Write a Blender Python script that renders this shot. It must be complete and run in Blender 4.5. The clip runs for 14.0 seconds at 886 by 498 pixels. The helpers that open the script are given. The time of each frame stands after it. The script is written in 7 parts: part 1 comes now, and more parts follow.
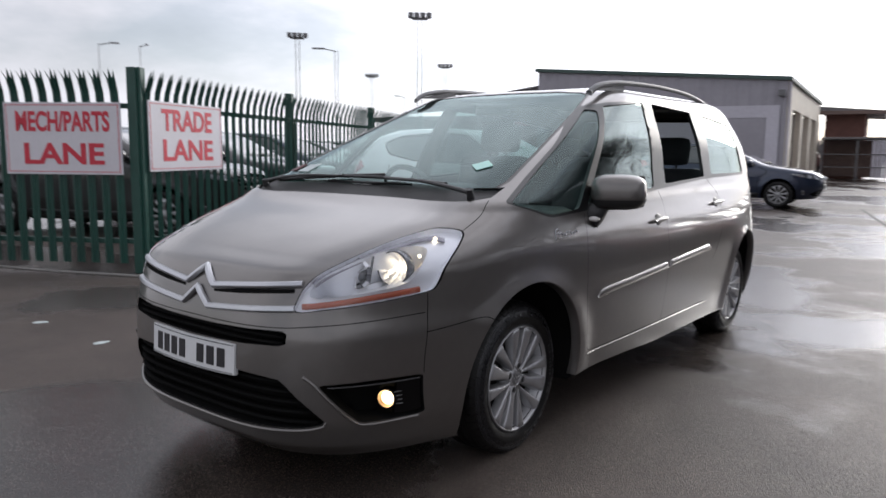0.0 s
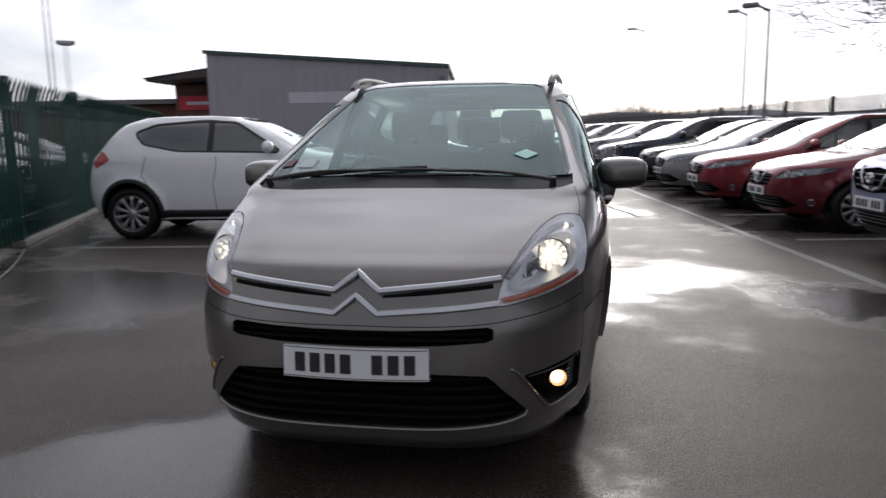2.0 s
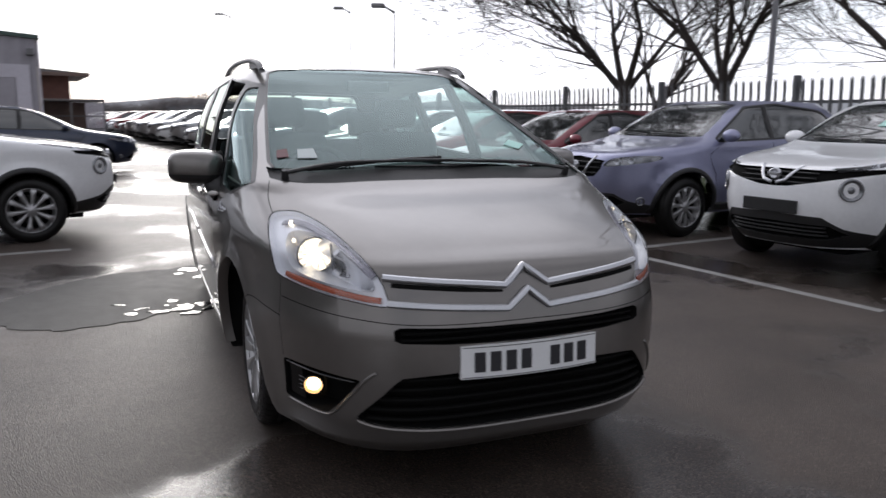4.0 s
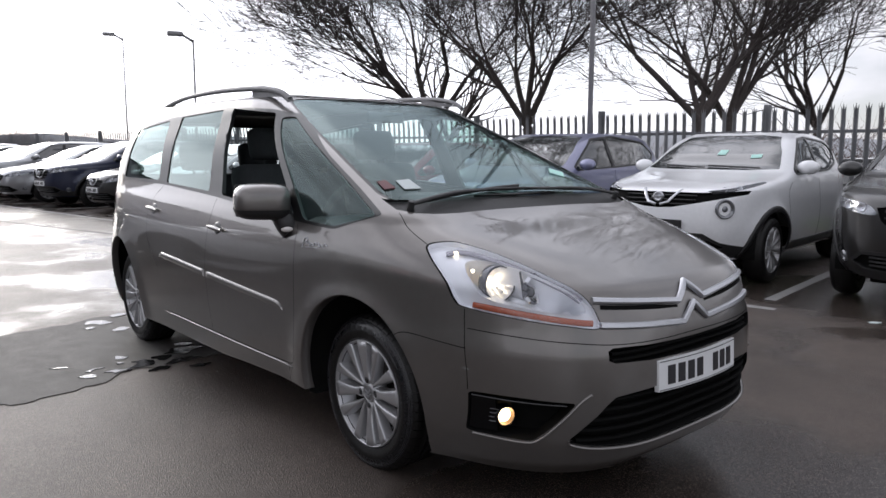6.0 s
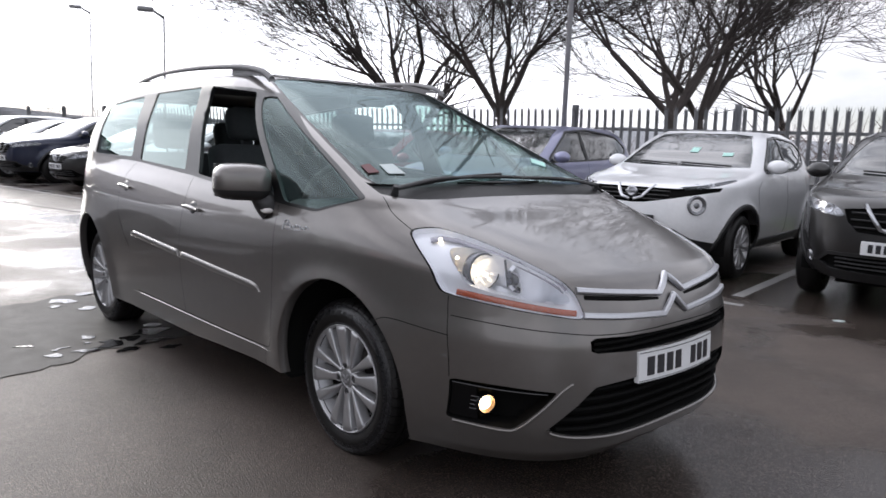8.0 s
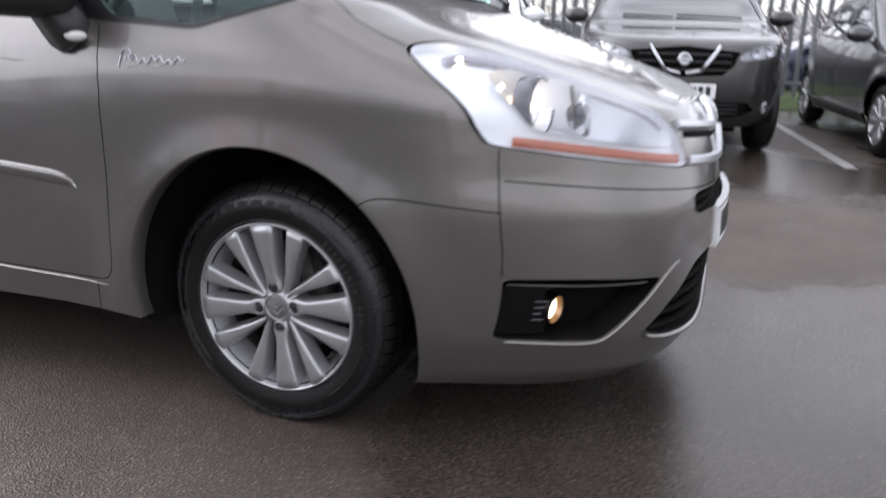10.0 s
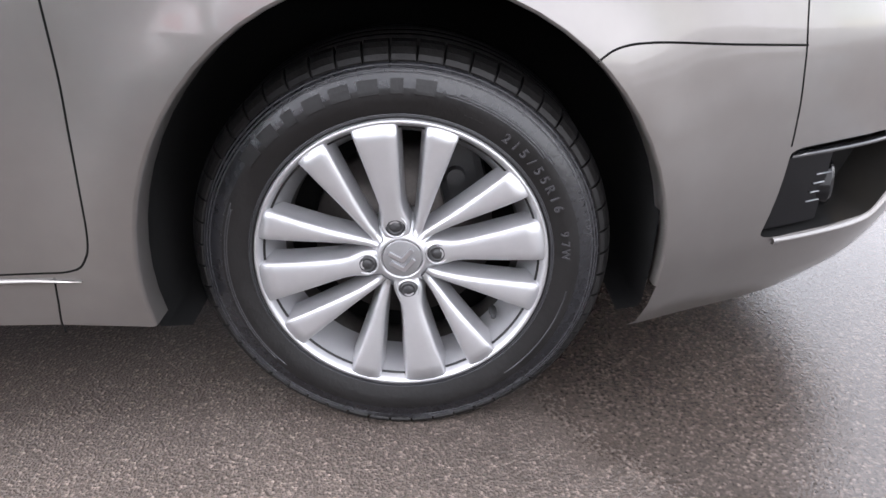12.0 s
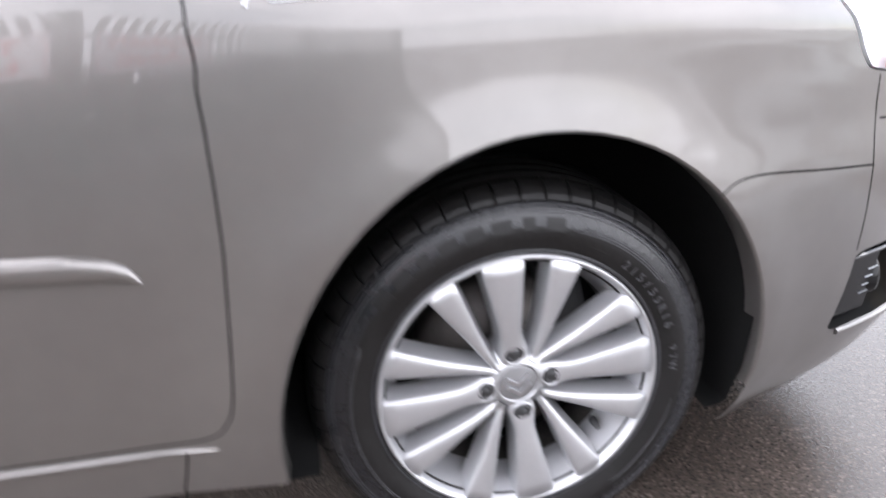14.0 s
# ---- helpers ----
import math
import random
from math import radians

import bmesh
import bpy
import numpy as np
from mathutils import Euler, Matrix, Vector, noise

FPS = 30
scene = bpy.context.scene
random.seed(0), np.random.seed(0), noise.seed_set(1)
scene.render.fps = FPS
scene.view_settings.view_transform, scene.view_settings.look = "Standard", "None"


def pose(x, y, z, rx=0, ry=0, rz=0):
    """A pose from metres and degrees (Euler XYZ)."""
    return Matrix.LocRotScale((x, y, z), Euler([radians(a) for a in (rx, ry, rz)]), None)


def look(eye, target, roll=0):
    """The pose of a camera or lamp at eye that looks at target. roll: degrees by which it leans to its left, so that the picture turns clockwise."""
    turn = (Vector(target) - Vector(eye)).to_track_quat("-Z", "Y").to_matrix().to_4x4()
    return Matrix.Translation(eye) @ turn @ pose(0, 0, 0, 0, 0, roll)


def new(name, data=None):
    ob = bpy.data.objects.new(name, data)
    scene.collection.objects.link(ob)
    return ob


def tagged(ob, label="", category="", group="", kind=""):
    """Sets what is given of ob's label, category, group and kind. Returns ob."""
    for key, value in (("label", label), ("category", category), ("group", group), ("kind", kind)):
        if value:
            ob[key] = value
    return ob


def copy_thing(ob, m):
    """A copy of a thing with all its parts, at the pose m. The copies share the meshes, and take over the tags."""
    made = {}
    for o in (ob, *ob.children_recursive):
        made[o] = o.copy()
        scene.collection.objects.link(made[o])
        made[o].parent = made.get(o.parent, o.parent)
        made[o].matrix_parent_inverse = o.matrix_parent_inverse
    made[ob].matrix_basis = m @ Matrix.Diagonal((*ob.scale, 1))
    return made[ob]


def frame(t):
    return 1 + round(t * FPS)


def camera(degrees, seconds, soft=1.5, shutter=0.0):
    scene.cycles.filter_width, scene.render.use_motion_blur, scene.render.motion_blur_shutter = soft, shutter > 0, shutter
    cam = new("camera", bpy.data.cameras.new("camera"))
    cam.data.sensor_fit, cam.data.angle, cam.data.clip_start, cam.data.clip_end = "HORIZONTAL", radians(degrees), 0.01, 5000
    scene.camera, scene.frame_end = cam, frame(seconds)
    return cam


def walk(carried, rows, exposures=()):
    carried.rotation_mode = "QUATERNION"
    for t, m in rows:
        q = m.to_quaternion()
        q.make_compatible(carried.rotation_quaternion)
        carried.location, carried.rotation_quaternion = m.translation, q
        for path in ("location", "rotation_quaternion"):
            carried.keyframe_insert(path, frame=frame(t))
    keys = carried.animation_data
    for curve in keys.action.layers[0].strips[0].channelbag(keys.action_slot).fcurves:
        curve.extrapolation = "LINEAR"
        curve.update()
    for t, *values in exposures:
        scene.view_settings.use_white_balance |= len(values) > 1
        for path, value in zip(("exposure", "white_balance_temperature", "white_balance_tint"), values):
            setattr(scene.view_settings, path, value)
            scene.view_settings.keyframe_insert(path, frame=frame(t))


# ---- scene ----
cam = camera(61.9, 14.0, shutter=0.5)
PATH = [
    (0, (2.403, -2.526, 1.247), (1.17, -0.974, 0.982), 0.5),
    (0.5, (2.124, -2.772, 1.249), (1.082, -1.094, 0.936), 2.4),
    (1, (1.694, -2.981, 1.264), (0.858, -1.196, 0.923), 1.9),
    (1.5, (1.264, -3.244, 1.294), (0.683, -1.359, 0.964), 1.3),
    (2, (0.758, -3.364, 1.290), (0.394, -1.423, 0.977), -0.9),
    (2.5, (0.255, -3.445, 1.293), (0.172, -1.471, 0.983), -0.7),
    (3, (-0.259, -3.386, 1.277), (-0.08, -1.417, 0.974), -0.9),
    (3.5, (-0.711, -3.29, 1.298), (-0.274, -1.364, 0.983), 1.4),
    (4, (-1.202, -3.145, 1.307), (-0.459, -1.322, 0.958), 0.6),
    (4.2, (-1.359, -3.039, 1.293), (-0.551, -1.241, 0.958), 0.0),
    (6.3, (-2.509, -2.388, 1.281), (-1.196, -0.9, 1.026), 0.3),
    (6.5, (-2.511, -2.399, 1.281), (-1.205, -0.906, 1.026), 0.4),
    (7, (-2.518, -2.411, 1.277), (-1.217, -0.914, 1.022), 0.5),
    (7.2, (-2.515, -2.41, 1.279), (-1.215, -0.911, 1.023), 0.6),
    (9.3, (-2.388, -1.684, 1.116), (-0.769, -0.589, 0.694), 1.2),
    (9.5, (-2.335, -1.483, 1.072), (-0.653, -0.495, 0.629), -0.7),
    (10, (-2.262, -0.992, 0.989), (-0.468, -0.319, 0.416), 1.4),
    (10.5, (-2.118, -0.577, 0.921), (-0.308, -0.165, 0.175), -0.8),
    (11, (-1.915, -0.231, 0.835), (-0.101, -0.023, 0.018), -0.6),
    (11.5, (-1.812, -0.064, 0.832), (-0.023, -0.043, -0.061), -2.5),
    (12, (-1.792, -0.063, 0.812), (0.006, -0.062, -0.064), -1.5),
    (12.5, (-1.788, -0.07, 0.816), (0.017, -0.05, -0.046), -1.5),
    (13, (-1.796, -0.075, 0.810), (0.015, -0.057, -0.041), -1.2),
    (13.5, (-1.792, -0.019, 0.829), (0.032, -0.056, 0.009), -0.4),
    (14, (-1.728, 0.282, 0.942), (0.089, -0.047, 0.174), -1.6),
]
EXPOSURE = [(0, 0.38), (0.6, 0.20), (1.0, 0.06), (1.8, -0.16), (2.5, -0.18), (3.2, 0.06), (4.2, 0.20), (6.3, 0.56), (7.2, 0.63), (9.3, 1.1), (9.8, 1.3), (10.5, 2.15), (11.0, 2.6), (11.6, 2.97), (12.5, 3.0), (13.4, 2.93), (14.0, 2.98)]
walk(cam, [(t, look(eye, target, roll)) for t, eye, target, roll in PATH], EXPOSURE)

# ---- world, sun, exposure ----
SUN_AZ, SUN_EL = 4.0, 17.0          # degrees: to the right of +y, above the horizon
world = bpy.data.worlds.new("overcast_sky")
scene.world = world
world.use_nodes = True
wn = world.node_tree.nodes
wl = world.node_tree.links
wn.clear()
w_out = wn.new("ShaderNodeOutputWorld")
w_bg = wn.new("ShaderNodeBackground")
w_sky = wn.new("ShaderNodeTexSky")
w_sky.sky_type = "NISHITA"
w_sky.sun_disc = False
w_sky.sun_elevation = radians(SUN_EL)
w_sky.sun_rotation = radians(SUN_AZ)
w_sky.air_density, w_sky.dust_density, w_sky.ozone_density = 1.0, 0.4, 2.0
w_tc = wn.new("ShaderNodeTexCoord")
w_map = wn.new("ShaderNodeMapping")
w_map.inputs["Scale"].default_value = (1.0, 1.0, 2.6)
w_noise = wn.new("ShaderNodeTexNoise")
w_noise.inputs["Scale"].default_value = 2.3
w_noise.inputs["Detail"].default_value = 7.0
w_noise.inputs["Roughness"].default_value = 0.55
w_ramp = wn.new("ShaderNodeValToRGB")
w_ramp.color_ramp.elements[0].position = 0.36
w_ramp.color_ramp.elements[1].position = 0.56
w_ramp.color_ramp.elements[0].color = (0.62, 0.62, 0.62, 1)
w_cloud = wn.new("ShaderNodeMix")
w_cloud.data_type = "RGBA"
# the bright veil round the hidden sun: thin cloud lets more light through there
w_dot = wn.new("ShaderNodeVectorMath")
w_dot.operation = "DOT_PRODUCT"
w_dot.inputs[1].default_value = (math.sin(radians(SUN_AZ)) * math.cos(radians(SUN_EL)), math.cos(radians(SUN_AZ)) * math.cos(radians(SUN_EL)), math.sin(radians(SUN_EL)))
w_glow = wn.new("ShaderNodeMapRange")
w_glow.inputs["From Min"].default_value, w_glow.inputs["From Max"].default_value = 0.40, 1.0
w_glow.inputs["To Min"].default_value, w_glow.inputs["To Max"].default_value = 7.0, 20.5
w_pow = wn.new("ShaderNodeMath")
w_pow.operation = "MULTIPLY"
w_var = wn.new("ShaderNodeMapRange")
w_var.inputs["From Min"].default_value, w_var.inputs["From Max"].default_value = 0.25, 0.75
w_var.inputs["To Min"].default_value, w_var.inputs["To Max"].default_value = 0.68, 1.36
w_col = wn.new("ShaderNodeCombineColor")
w_blue = wn.new("ShaderNodeMath")
w_blue.operation, w_blue.inputs[1].default_value = "MULTIPLY", 1.09
wl.new(w_tc.outputs["Generated"], w_map.inputs["Vector"])
wl.new(w_map.outputs["Vector"], w_noise.inputs["Vector"])
wl.new(w_noise.outputs["Fac"], w_ramp.inputs["Fac"])
wl.new(w_tc.outputs["Generated"], w_dot.inputs[0])
wl.new(w_dot.outputs["Value"], w_glow.inputs["Value"])
wl.new(w_noise.outputs["Fac"], w_var.inputs["Value"])
wl.new(w_glow.outputs["Result"], w_pow.inputs[0])
wl.new(w_var.outputs["Result"], w_pow.inputs[1])
wl.new(w_pow.outputs["Value"], w_col.inputs["Red"])
wl.new(w_pow.outputs["Value"], w_col.inputs["Green"])
wl.new(w_pow.outputs["Value"], w_blue.inputs[0])
wl.new(w_blue.outputs["Value"], w_col.inputs["Blue"])
wl.new(w_ramp.outputs["Color"], w_cloud.inputs["Factor"])
wl.new(w_sky.outputs["Color"], w_cloud.inputs["A"])
wl.new(w_col.outputs["Color"], w_cloud.inputs["B"])
wl.new(w_cloud.outputs["Result"], w_bg.inputs["Color"])
w_bg.inputs["Strength"].default_value = 0.085
wl.new(w_bg.outputs["Background"], w_out.inputs["Surface"])

sun = new("sun", bpy.data.lights.new("sun", "SUN"))
sun.data.energy, sun.data.angle, sun.data.color = 0.75, radians(18), (1.0, 0.95, 0.88)
sun.matrix_world = look((0, 0, 0), (-math.sin(radians(SUN_AZ)) * math.cos(radians(SUN_EL)), -math.cos(radians(SUN_AZ)) * math.cos(radians(SUN_EL)), -math.sin(radians(SUN_EL))))

# ---- materials ----
def mat(name, color, rough=0.5, metal=0.0, coat=0.0, vary=0.0, scale=8.0, bump=0.0, bscale=60.0, rvary=0.0, trans=0.0, emit=0.0, ior=1.5, coat_rough=0.03, random_tone=0.0):
    """A principled material with colour and roughness varied by noise at two scales, and fine relief."""
    m = bpy.data.materials.new(name)
    m.use_nodes = True
    n, l = m.node_tree.nodes, m.node_tree.links
    p = n["Principled BSDF"]
    p.inputs["Roughness"].default_value = rough
    p.inputs["Metallic"].default_value = metal
    p.inputs["Coat Weight"].default_value = coat
    p.inputs["Coat Roughness"].default_value = coat_rough
    p.inputs["IOR"].default_value = ior
    p.inputs["Transmission Weight"].default_value = trans
    p.inputs["Base Color"].default_value = (*color, 1)
    if emit:
        p.inputs["Emission Color"].default_value = (*color, 1)
        p.inputs["Emission Strength"].default_value = emit
    tc = n.new("ShaderNodeTexCoord")
    if vary or rvary or random_tone:
        big, fine = n.new("ShaderNodeTexNoise"), n.new("ShaderNodeTexNoise")
        big.inputs["Scale"].default_value, fine.inputs["Scale"].default_value = scale, scale * 9
        big.inputs["Detail"].default_value = fine.inputs["Detail"].default_value = 5
        both = n.new("ShaderNodeMath")
        both.operation = "ADD"
        l.new(tc.outputs["Object"], big.inputs["Vector"])
        l.new(tc.outputs["Object"], fine.inputs["Vector"])
        l.new(big.outputs["Fac"], both.inputs[0])
        l.new(fine.outputs["Fac"], both.inputs[1])
        rng = n.new("ShaderNodeMapRange")
        rng.inputs["From Min"].default_value, rng.inputs["From Max"].default_value = 0.6, 1.4
        rng.inputs["To Min"].default_value, rng.inputs["To Max"].default_value = 1 - vary, 1 + vary
        l.new(both.outputs["Value"], rng.inputs["Value"])
        tone = rng.outputs["Result"]
        if random_tone:
            info = n.new("ShaderNodeObjectInfo")
            r2 = n.new("ShaderNodeMapRange")
            r2.inputs["To Min"].default_value, r2.inputs["To Max"].default_value = 1 - random_tone, 1 + random_tone
            l.new(info.outputs["Random"], r2.inputs["Value"])
            mul = n.new("ShaderNodeMath")
            mul.operation = "MULTIPLY"
            l.new(tone, mul.inputs[0])
            l.new(r2.outputs["Result"], mul.inputs[1])
            tone = mul.outputs["Value"]
        hsv = n.new("ShaderNodeHueSaturation")
        hsv.inputs["Color"].default_value = (*color, 1)
        l.new(tone, hsv.inputs["Value"])
        l.new(hsv.outputs["Color"], p.inputs["Base Color"])
        if rvary:
            rr = n.new("ShaderNodeMapRange")
            rr.inputs["From Min"].default_value, rr.inputs["From Max"].default_value = 0.6, 1.4
            rr.inputs["To Min"].default_value, rr.inputs["To Max"].default_value = max(0.02, rough - rvary), min(1, rough + rvary)
            l.new(both.outputs["Value"], rr.inputs["Value"])
            l.new(rr.outputs["Result"], p.inputs["Roughness"])
    if bump:
        bn, bp = n.new("ShaderNodeTexNoise"), n.new("ShaderNodeBump")
        bn.inputs["Scale"].default_value, bn.inputs["Detail"].default_value = bscale, 4
        bp.inputs["Strength"].default_value, bp.inputs["Distance"].default_value = bump, 0.004
        l.new(tc.outputs["Object"], bn.inputs["Vector"])
        l.new(bn.outputs["Fac"], bp.inputs["Height"])
        l.new(bp.outputs["Normal"], p.inputs["Normal"])
    return m


def paint(name, color, metal=0.75, rough=0.34):
    """Car paint: coloured base with a fine metal flake under clear lacquer, with a film of road dirt in the lacquer."""
    m = mat(name, color, rough=rough, metal=metal, coat=1.0, vary=0.05, scale=3.0, coat_rough=0.02)
    n, l = m.node_tree.nodes, m.node_tree.links
    p = n["Principled BSDF"]
    tc = n.new("ShaderNodeTexCoord")
    film = n.new("ShaderNodeTexNoise")
    film.inputs["Scale"].default_value, film.inputs["Detail"].default_value = 5.0, 6
    r = n.new("ShaderNodeMapRange")
    r.inputs["From Min"].default_value, r.inputs["From Max"].default_value = 0.4, 0.75
    r.inputs["To Min"].default_value, r.inputs["To Max"].default_value = 0.02, 0.10
    l.new(tc.outputs["Object"], film.inputs["Vector"])
    l.new(film.outputs["Fac"], r.inputs["Value"])
    l.new(r.outputs["Result"], p.inputs["Coat Roughness"])
    return m


def glass(name, tint, face=0.05, skin=(1, 1, 1), rough=0.29):
    """Thin window glass: mostly see-through in its tint, with a mirror-like skin that grows towards grazing angles."""
    m = bpy.data.materials.new(name)
    m.use_nodes = True
    n, l = m.node_tree.nodes, m.node_tree.links
    n.clear()
    out, mix = n.new("ShaderNodeOutputMaterial"), n.new("ShaderNodeMixShader")
    tr, gl, lw = n.new("ShaderNodeBsdfTransparent"), n.new("ShaderNodeBsdfGlossy"), n.new("ShaderNodeLayerWeight")
    lw.inputs["Blend"].default_value = 0.5
    power, rng = n.new("ShaderNodeMath"), n.new("ShaderNodeMapRange")
    power.operation, power.inputs[1].default_value = "POWER", 4.5
    rng.inputs["To Min"].default_value = face
    tr.inputs["Color"].default_value = (*tint, 1)
    gl.inputs["Roughness"].default_value = rough
    gl.inputs["Color"].default_value = (*skin, 1)
    l.new(lw.outputs["Facing"], power.inputs[0])
    l.new(power.outputs["Value"], rng.inputs["Value"])
    l.new(rng.outputs["Result"], mix.inputs["Fac"])
    l.new(tr.outputs["BSDF"], mix.inputs[1])
    l.new(gl.outputs["BSDF"], mix.inputs[2])
    l.new(mix.outputs["Shader"], out.inputs["Surface"])
    return m


def asphalt_material():
    m = bpy.data.materials.new("wet_asphalt")
    m.use_nodes = True
    n, l = m.node_tree.nodes, m.node_tree.links
    p = n["Principled BSDF"]
    tc = n.new("ShaderNodeTexCoord")

    def noise_node(scale, detail=5.0, rough=0.5):
        t = n.new("ShaderNodeTexNoise")
        t.inputs["Scale"].default_value, t.inputs["Detail"].default_value, t.inputs["Roughness"].default_value = scale, detail, rough
        l.new(tc.outputs["Object"], t.inputs["Vector"])
        return t.outputs["Fac"]

    def ranged(value, a, b, c, d):
        r = n.new("ShaderNodeMapRange")
        r.interpolation_type = "SMOOTHSTEP"
        for k, v in zip(("From Min", "From Max", "To Min", "To Max"), (a, b, c, d)):
            r.inputs[k].default_value = v
        l.new(value, r.inputs["Value"])
        return r.outputs["Result"]

    def maths(op, a, b):
        k = n.new("ShaderNodeMath")
        k.operation = op
        for i, v in enumerate((a, b)):
            if isinstance(v, float):
                k.inputs[i].default_value = v
            else:
                l.new(v, k.inputs[i])
        return k.outputs["Value"]

    pools = noise_node(0.33, 6.0, 0.55)
    # wetness raised or lowered in hand-placed round patches to set the sheen
    for x, y, inner, outer, gain in ((-0.75, -1.1, 0.35, 1.0, 0.16), (1.8, -1.0, 0.5, 1.7, -0.10), (-1.9, 0.7, 0.5, 1.7, -0.14), (-1.2, 2.6, 0.5, 1.2, -0.06)):
        near = n.new("ShaderNodeVectorMath")
        near.operation = "DISTANCE"
        l.new(tc.outputs["Object"], near.inputs[0])
        near.inputs[1].default_value = (x, y, 0)
        pools = maths("ADD", pools, ranged(near.outputs["Value"], inner, outer, gain, 0.0))
    wet = ranged(pools, 0.45, 0.56, 0.0, 1.0)              # where water stands
    stone = n.new("ShaderNodeTexVoronoi")
    stone.inputs["Scale"].default_value = 210.0
    l.new(tc.outputs["Object"], stone.inputs["Vector"])
    grain = noise_node(140.0, 3.0)
    stain = noise_node(1.1, 6.0, 0.6)
    tone = maths("MULTIPLY", ranged(stain, 0.3, 0.7, 0.75, 1.25), ranged(grain, 0.3, 0.7, 0.72, 1.28))
    speck = ranged(stone.outputs["Color"], 0.6, 0.95, 0.85, 2.2)
    tone = maths("MULTIPLY", tone, speck)
    tone = maths("MULTIPLY", tone, ranged(wet, 0.0, 1.0, 1.0, 0.62))
    hsv = n.new("ShaderNodeHueSaturation")
    hsv.inputs["Color"].default_value = (0.072, 0.058, 0.050, 1)
    l.new(tone, hsv.inputs["Value"])
    l.new(hsv.outputs["Color"], p.inputs["Base Color"])
    rough = maths("ADD", ranged(wet, 0.0, 1.0, 0.46, 0.17), ranged(grain, 0.3, 0.7, -0.04, 0.06))
    l.new(rough, p.inputs["Roughness"])
    p.inputs["IOR"].default_value = 1.36
    l.new(ranged(wet, 0.0, 1.0, 0.5, 0.9), p.inputs["Specular IOR Level"])
    bp = n.new("ShaderNodeBump")
    bp.inputs["Distance"].default_value = 0.003
    l.new(ranged(wet, 0.0, 1.0, 0.85, 0.16), bp.inputs["Strength"])
    l.new(maths("ADD", stone.outputs["Distance"], grain), bp.inputs["Height"])
    l.new(bp.outputs["Normal"], p.inputs["Normal"])
    return m


M_ASPHALT = asphalt_material()
M_PAINT = paint("bronze_grey_paint", (0.157, 0.147, 0.140), metal=0.72, rough=0.34)
M_BLACK = mat("black_plastic", (0.018, 0.018, 0.019), rough=0.45, vary=0.2, scale=20, bump=0.15, bscale=300)
M_RUBBER = mat("window_rubber", (0.008, 0.008, 0.0085), rough=0.32, vary=0.15, scale=15)
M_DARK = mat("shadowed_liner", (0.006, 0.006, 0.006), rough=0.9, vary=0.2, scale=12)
M_DARK.node_tree.nodes["Principled BSDF"].inputs["Specular IOR Level"].default_value = 0.08   # near-black, hardly any sheen: the deep shade of recesses is in the colour
M_CHROME = mat("satin_chrome", (0.52, 0.53, 0.56), rough=0.33, metal=1.0, vary=0.08, scale=12, rvary=0.05)
M_ALLOY = mat("painted_alloy", (0.41, 0.41, 0.42), rough=0.36, metal=0.72, coat=0.3, vary=0.035, scale=9, rvary=0.03)
M_ALLOY_DARK = mat("dark_alloy", (0.07, 0.065, 0.06), rough=0.6, metal=0.4, vary=0.3, scale=14)
M_TYRE = mat("tyre_rubber", (0.0060, 0.0056, 0.0056), rough=0.46, vary=0.35, scale=9, bump=0.2, bscale=120, rvary=0.14)
M_TYRE.node_tree.nodes["Principled BSDF"].inputs["Specular IOR Level"].default_value = 0.30
# glossier shoulder rubber, with the sky's bluish sheen tinted into its colour
M_TYRE_BAND = mat("sky_sheen_tyre_shoulder", (0.0065, 0.0068, 0.0085), rough=0.27, vary=0.35, scale=9, bump=0.15, bscale=120, rvary=0.12)
# paler than the tyre: the sheen on raised rubber is put into the colour
M_TYRE_MARK = mat("raised_tyre_marking", (0.030, 0.030, 0.033), rough=0.34, vary=0.3, scale=14)
M_CAP = mat("grey_hub_cap", (0.22, 0.22, 0.225), rough=0.4, metal=0.6, vary=0.08, scale=20)
M_GLOSS = mat("glossy_black_plastic", (0.012, 0.012, 0.013), rough=0.12, coat=0.5, vary=0.15, scale=20)
M_COVER = mat("black_lamp_cover", (0.0035, 0.0035, 0.0040), rough=0.16, vary=0.1, scale=20)
M_COVER.node_tree.nodes["Principled BSDF"].inputs["Specular IOR Level"].default_value = 0.22
M_MIRROR = mat("mirror_glass", (0.80, 0.82, 0.83), rough=0.02, metal=1.0)
M_DOME = mat("projector_lens", (0.10, 0.105, 0.12), rough=0.04, coat=1.0, vary=0.1, scale=30)
M_DISC = mat("brake_disc_steel", (0.10, 0.09, 0.085), rough=0.5, metal=0.8, vary=0.2, scale=18)
M_GLASS = glass("green_window_glass", (0.50, 0.64, 0.60), 0.17, (0.86, 0.97, 0.94), 0.015)
M_GLASS_REAR = glass("rear_screen_glass", (0.82, 0.90, 0.88), 0.06, (0.9, 1.0, 0.98), 0.015)
M_GLASS_DARK = glass("tinted_window_glass", (0.24, 0.31, 0.30), 0.12, (0.80, 0.92, 0.89), 0.015)
M_SCREEN = glass("windscreen_glass", (0.62, 0.76, 0.73), 0.045, (0.70, 0.84, 0.84), 0.0)
M_COWL = mat("grey_scuttle_plastic", (0.012, 0.012, 0.0125), rough=0.55, vary=0.15, scale=12, bump=0.15, bscale=300)
M_LENS = glass("headlamp_lens", (0.93, 0.94, 0.96), 0.05, (1, 1, 1), 0.01)
M_EYELID = mat("grey_violet_lamp_shroud", (0.30, 0.29, 0.33), rough=0.35, metal=0.5, vary=0.12, scale=30)
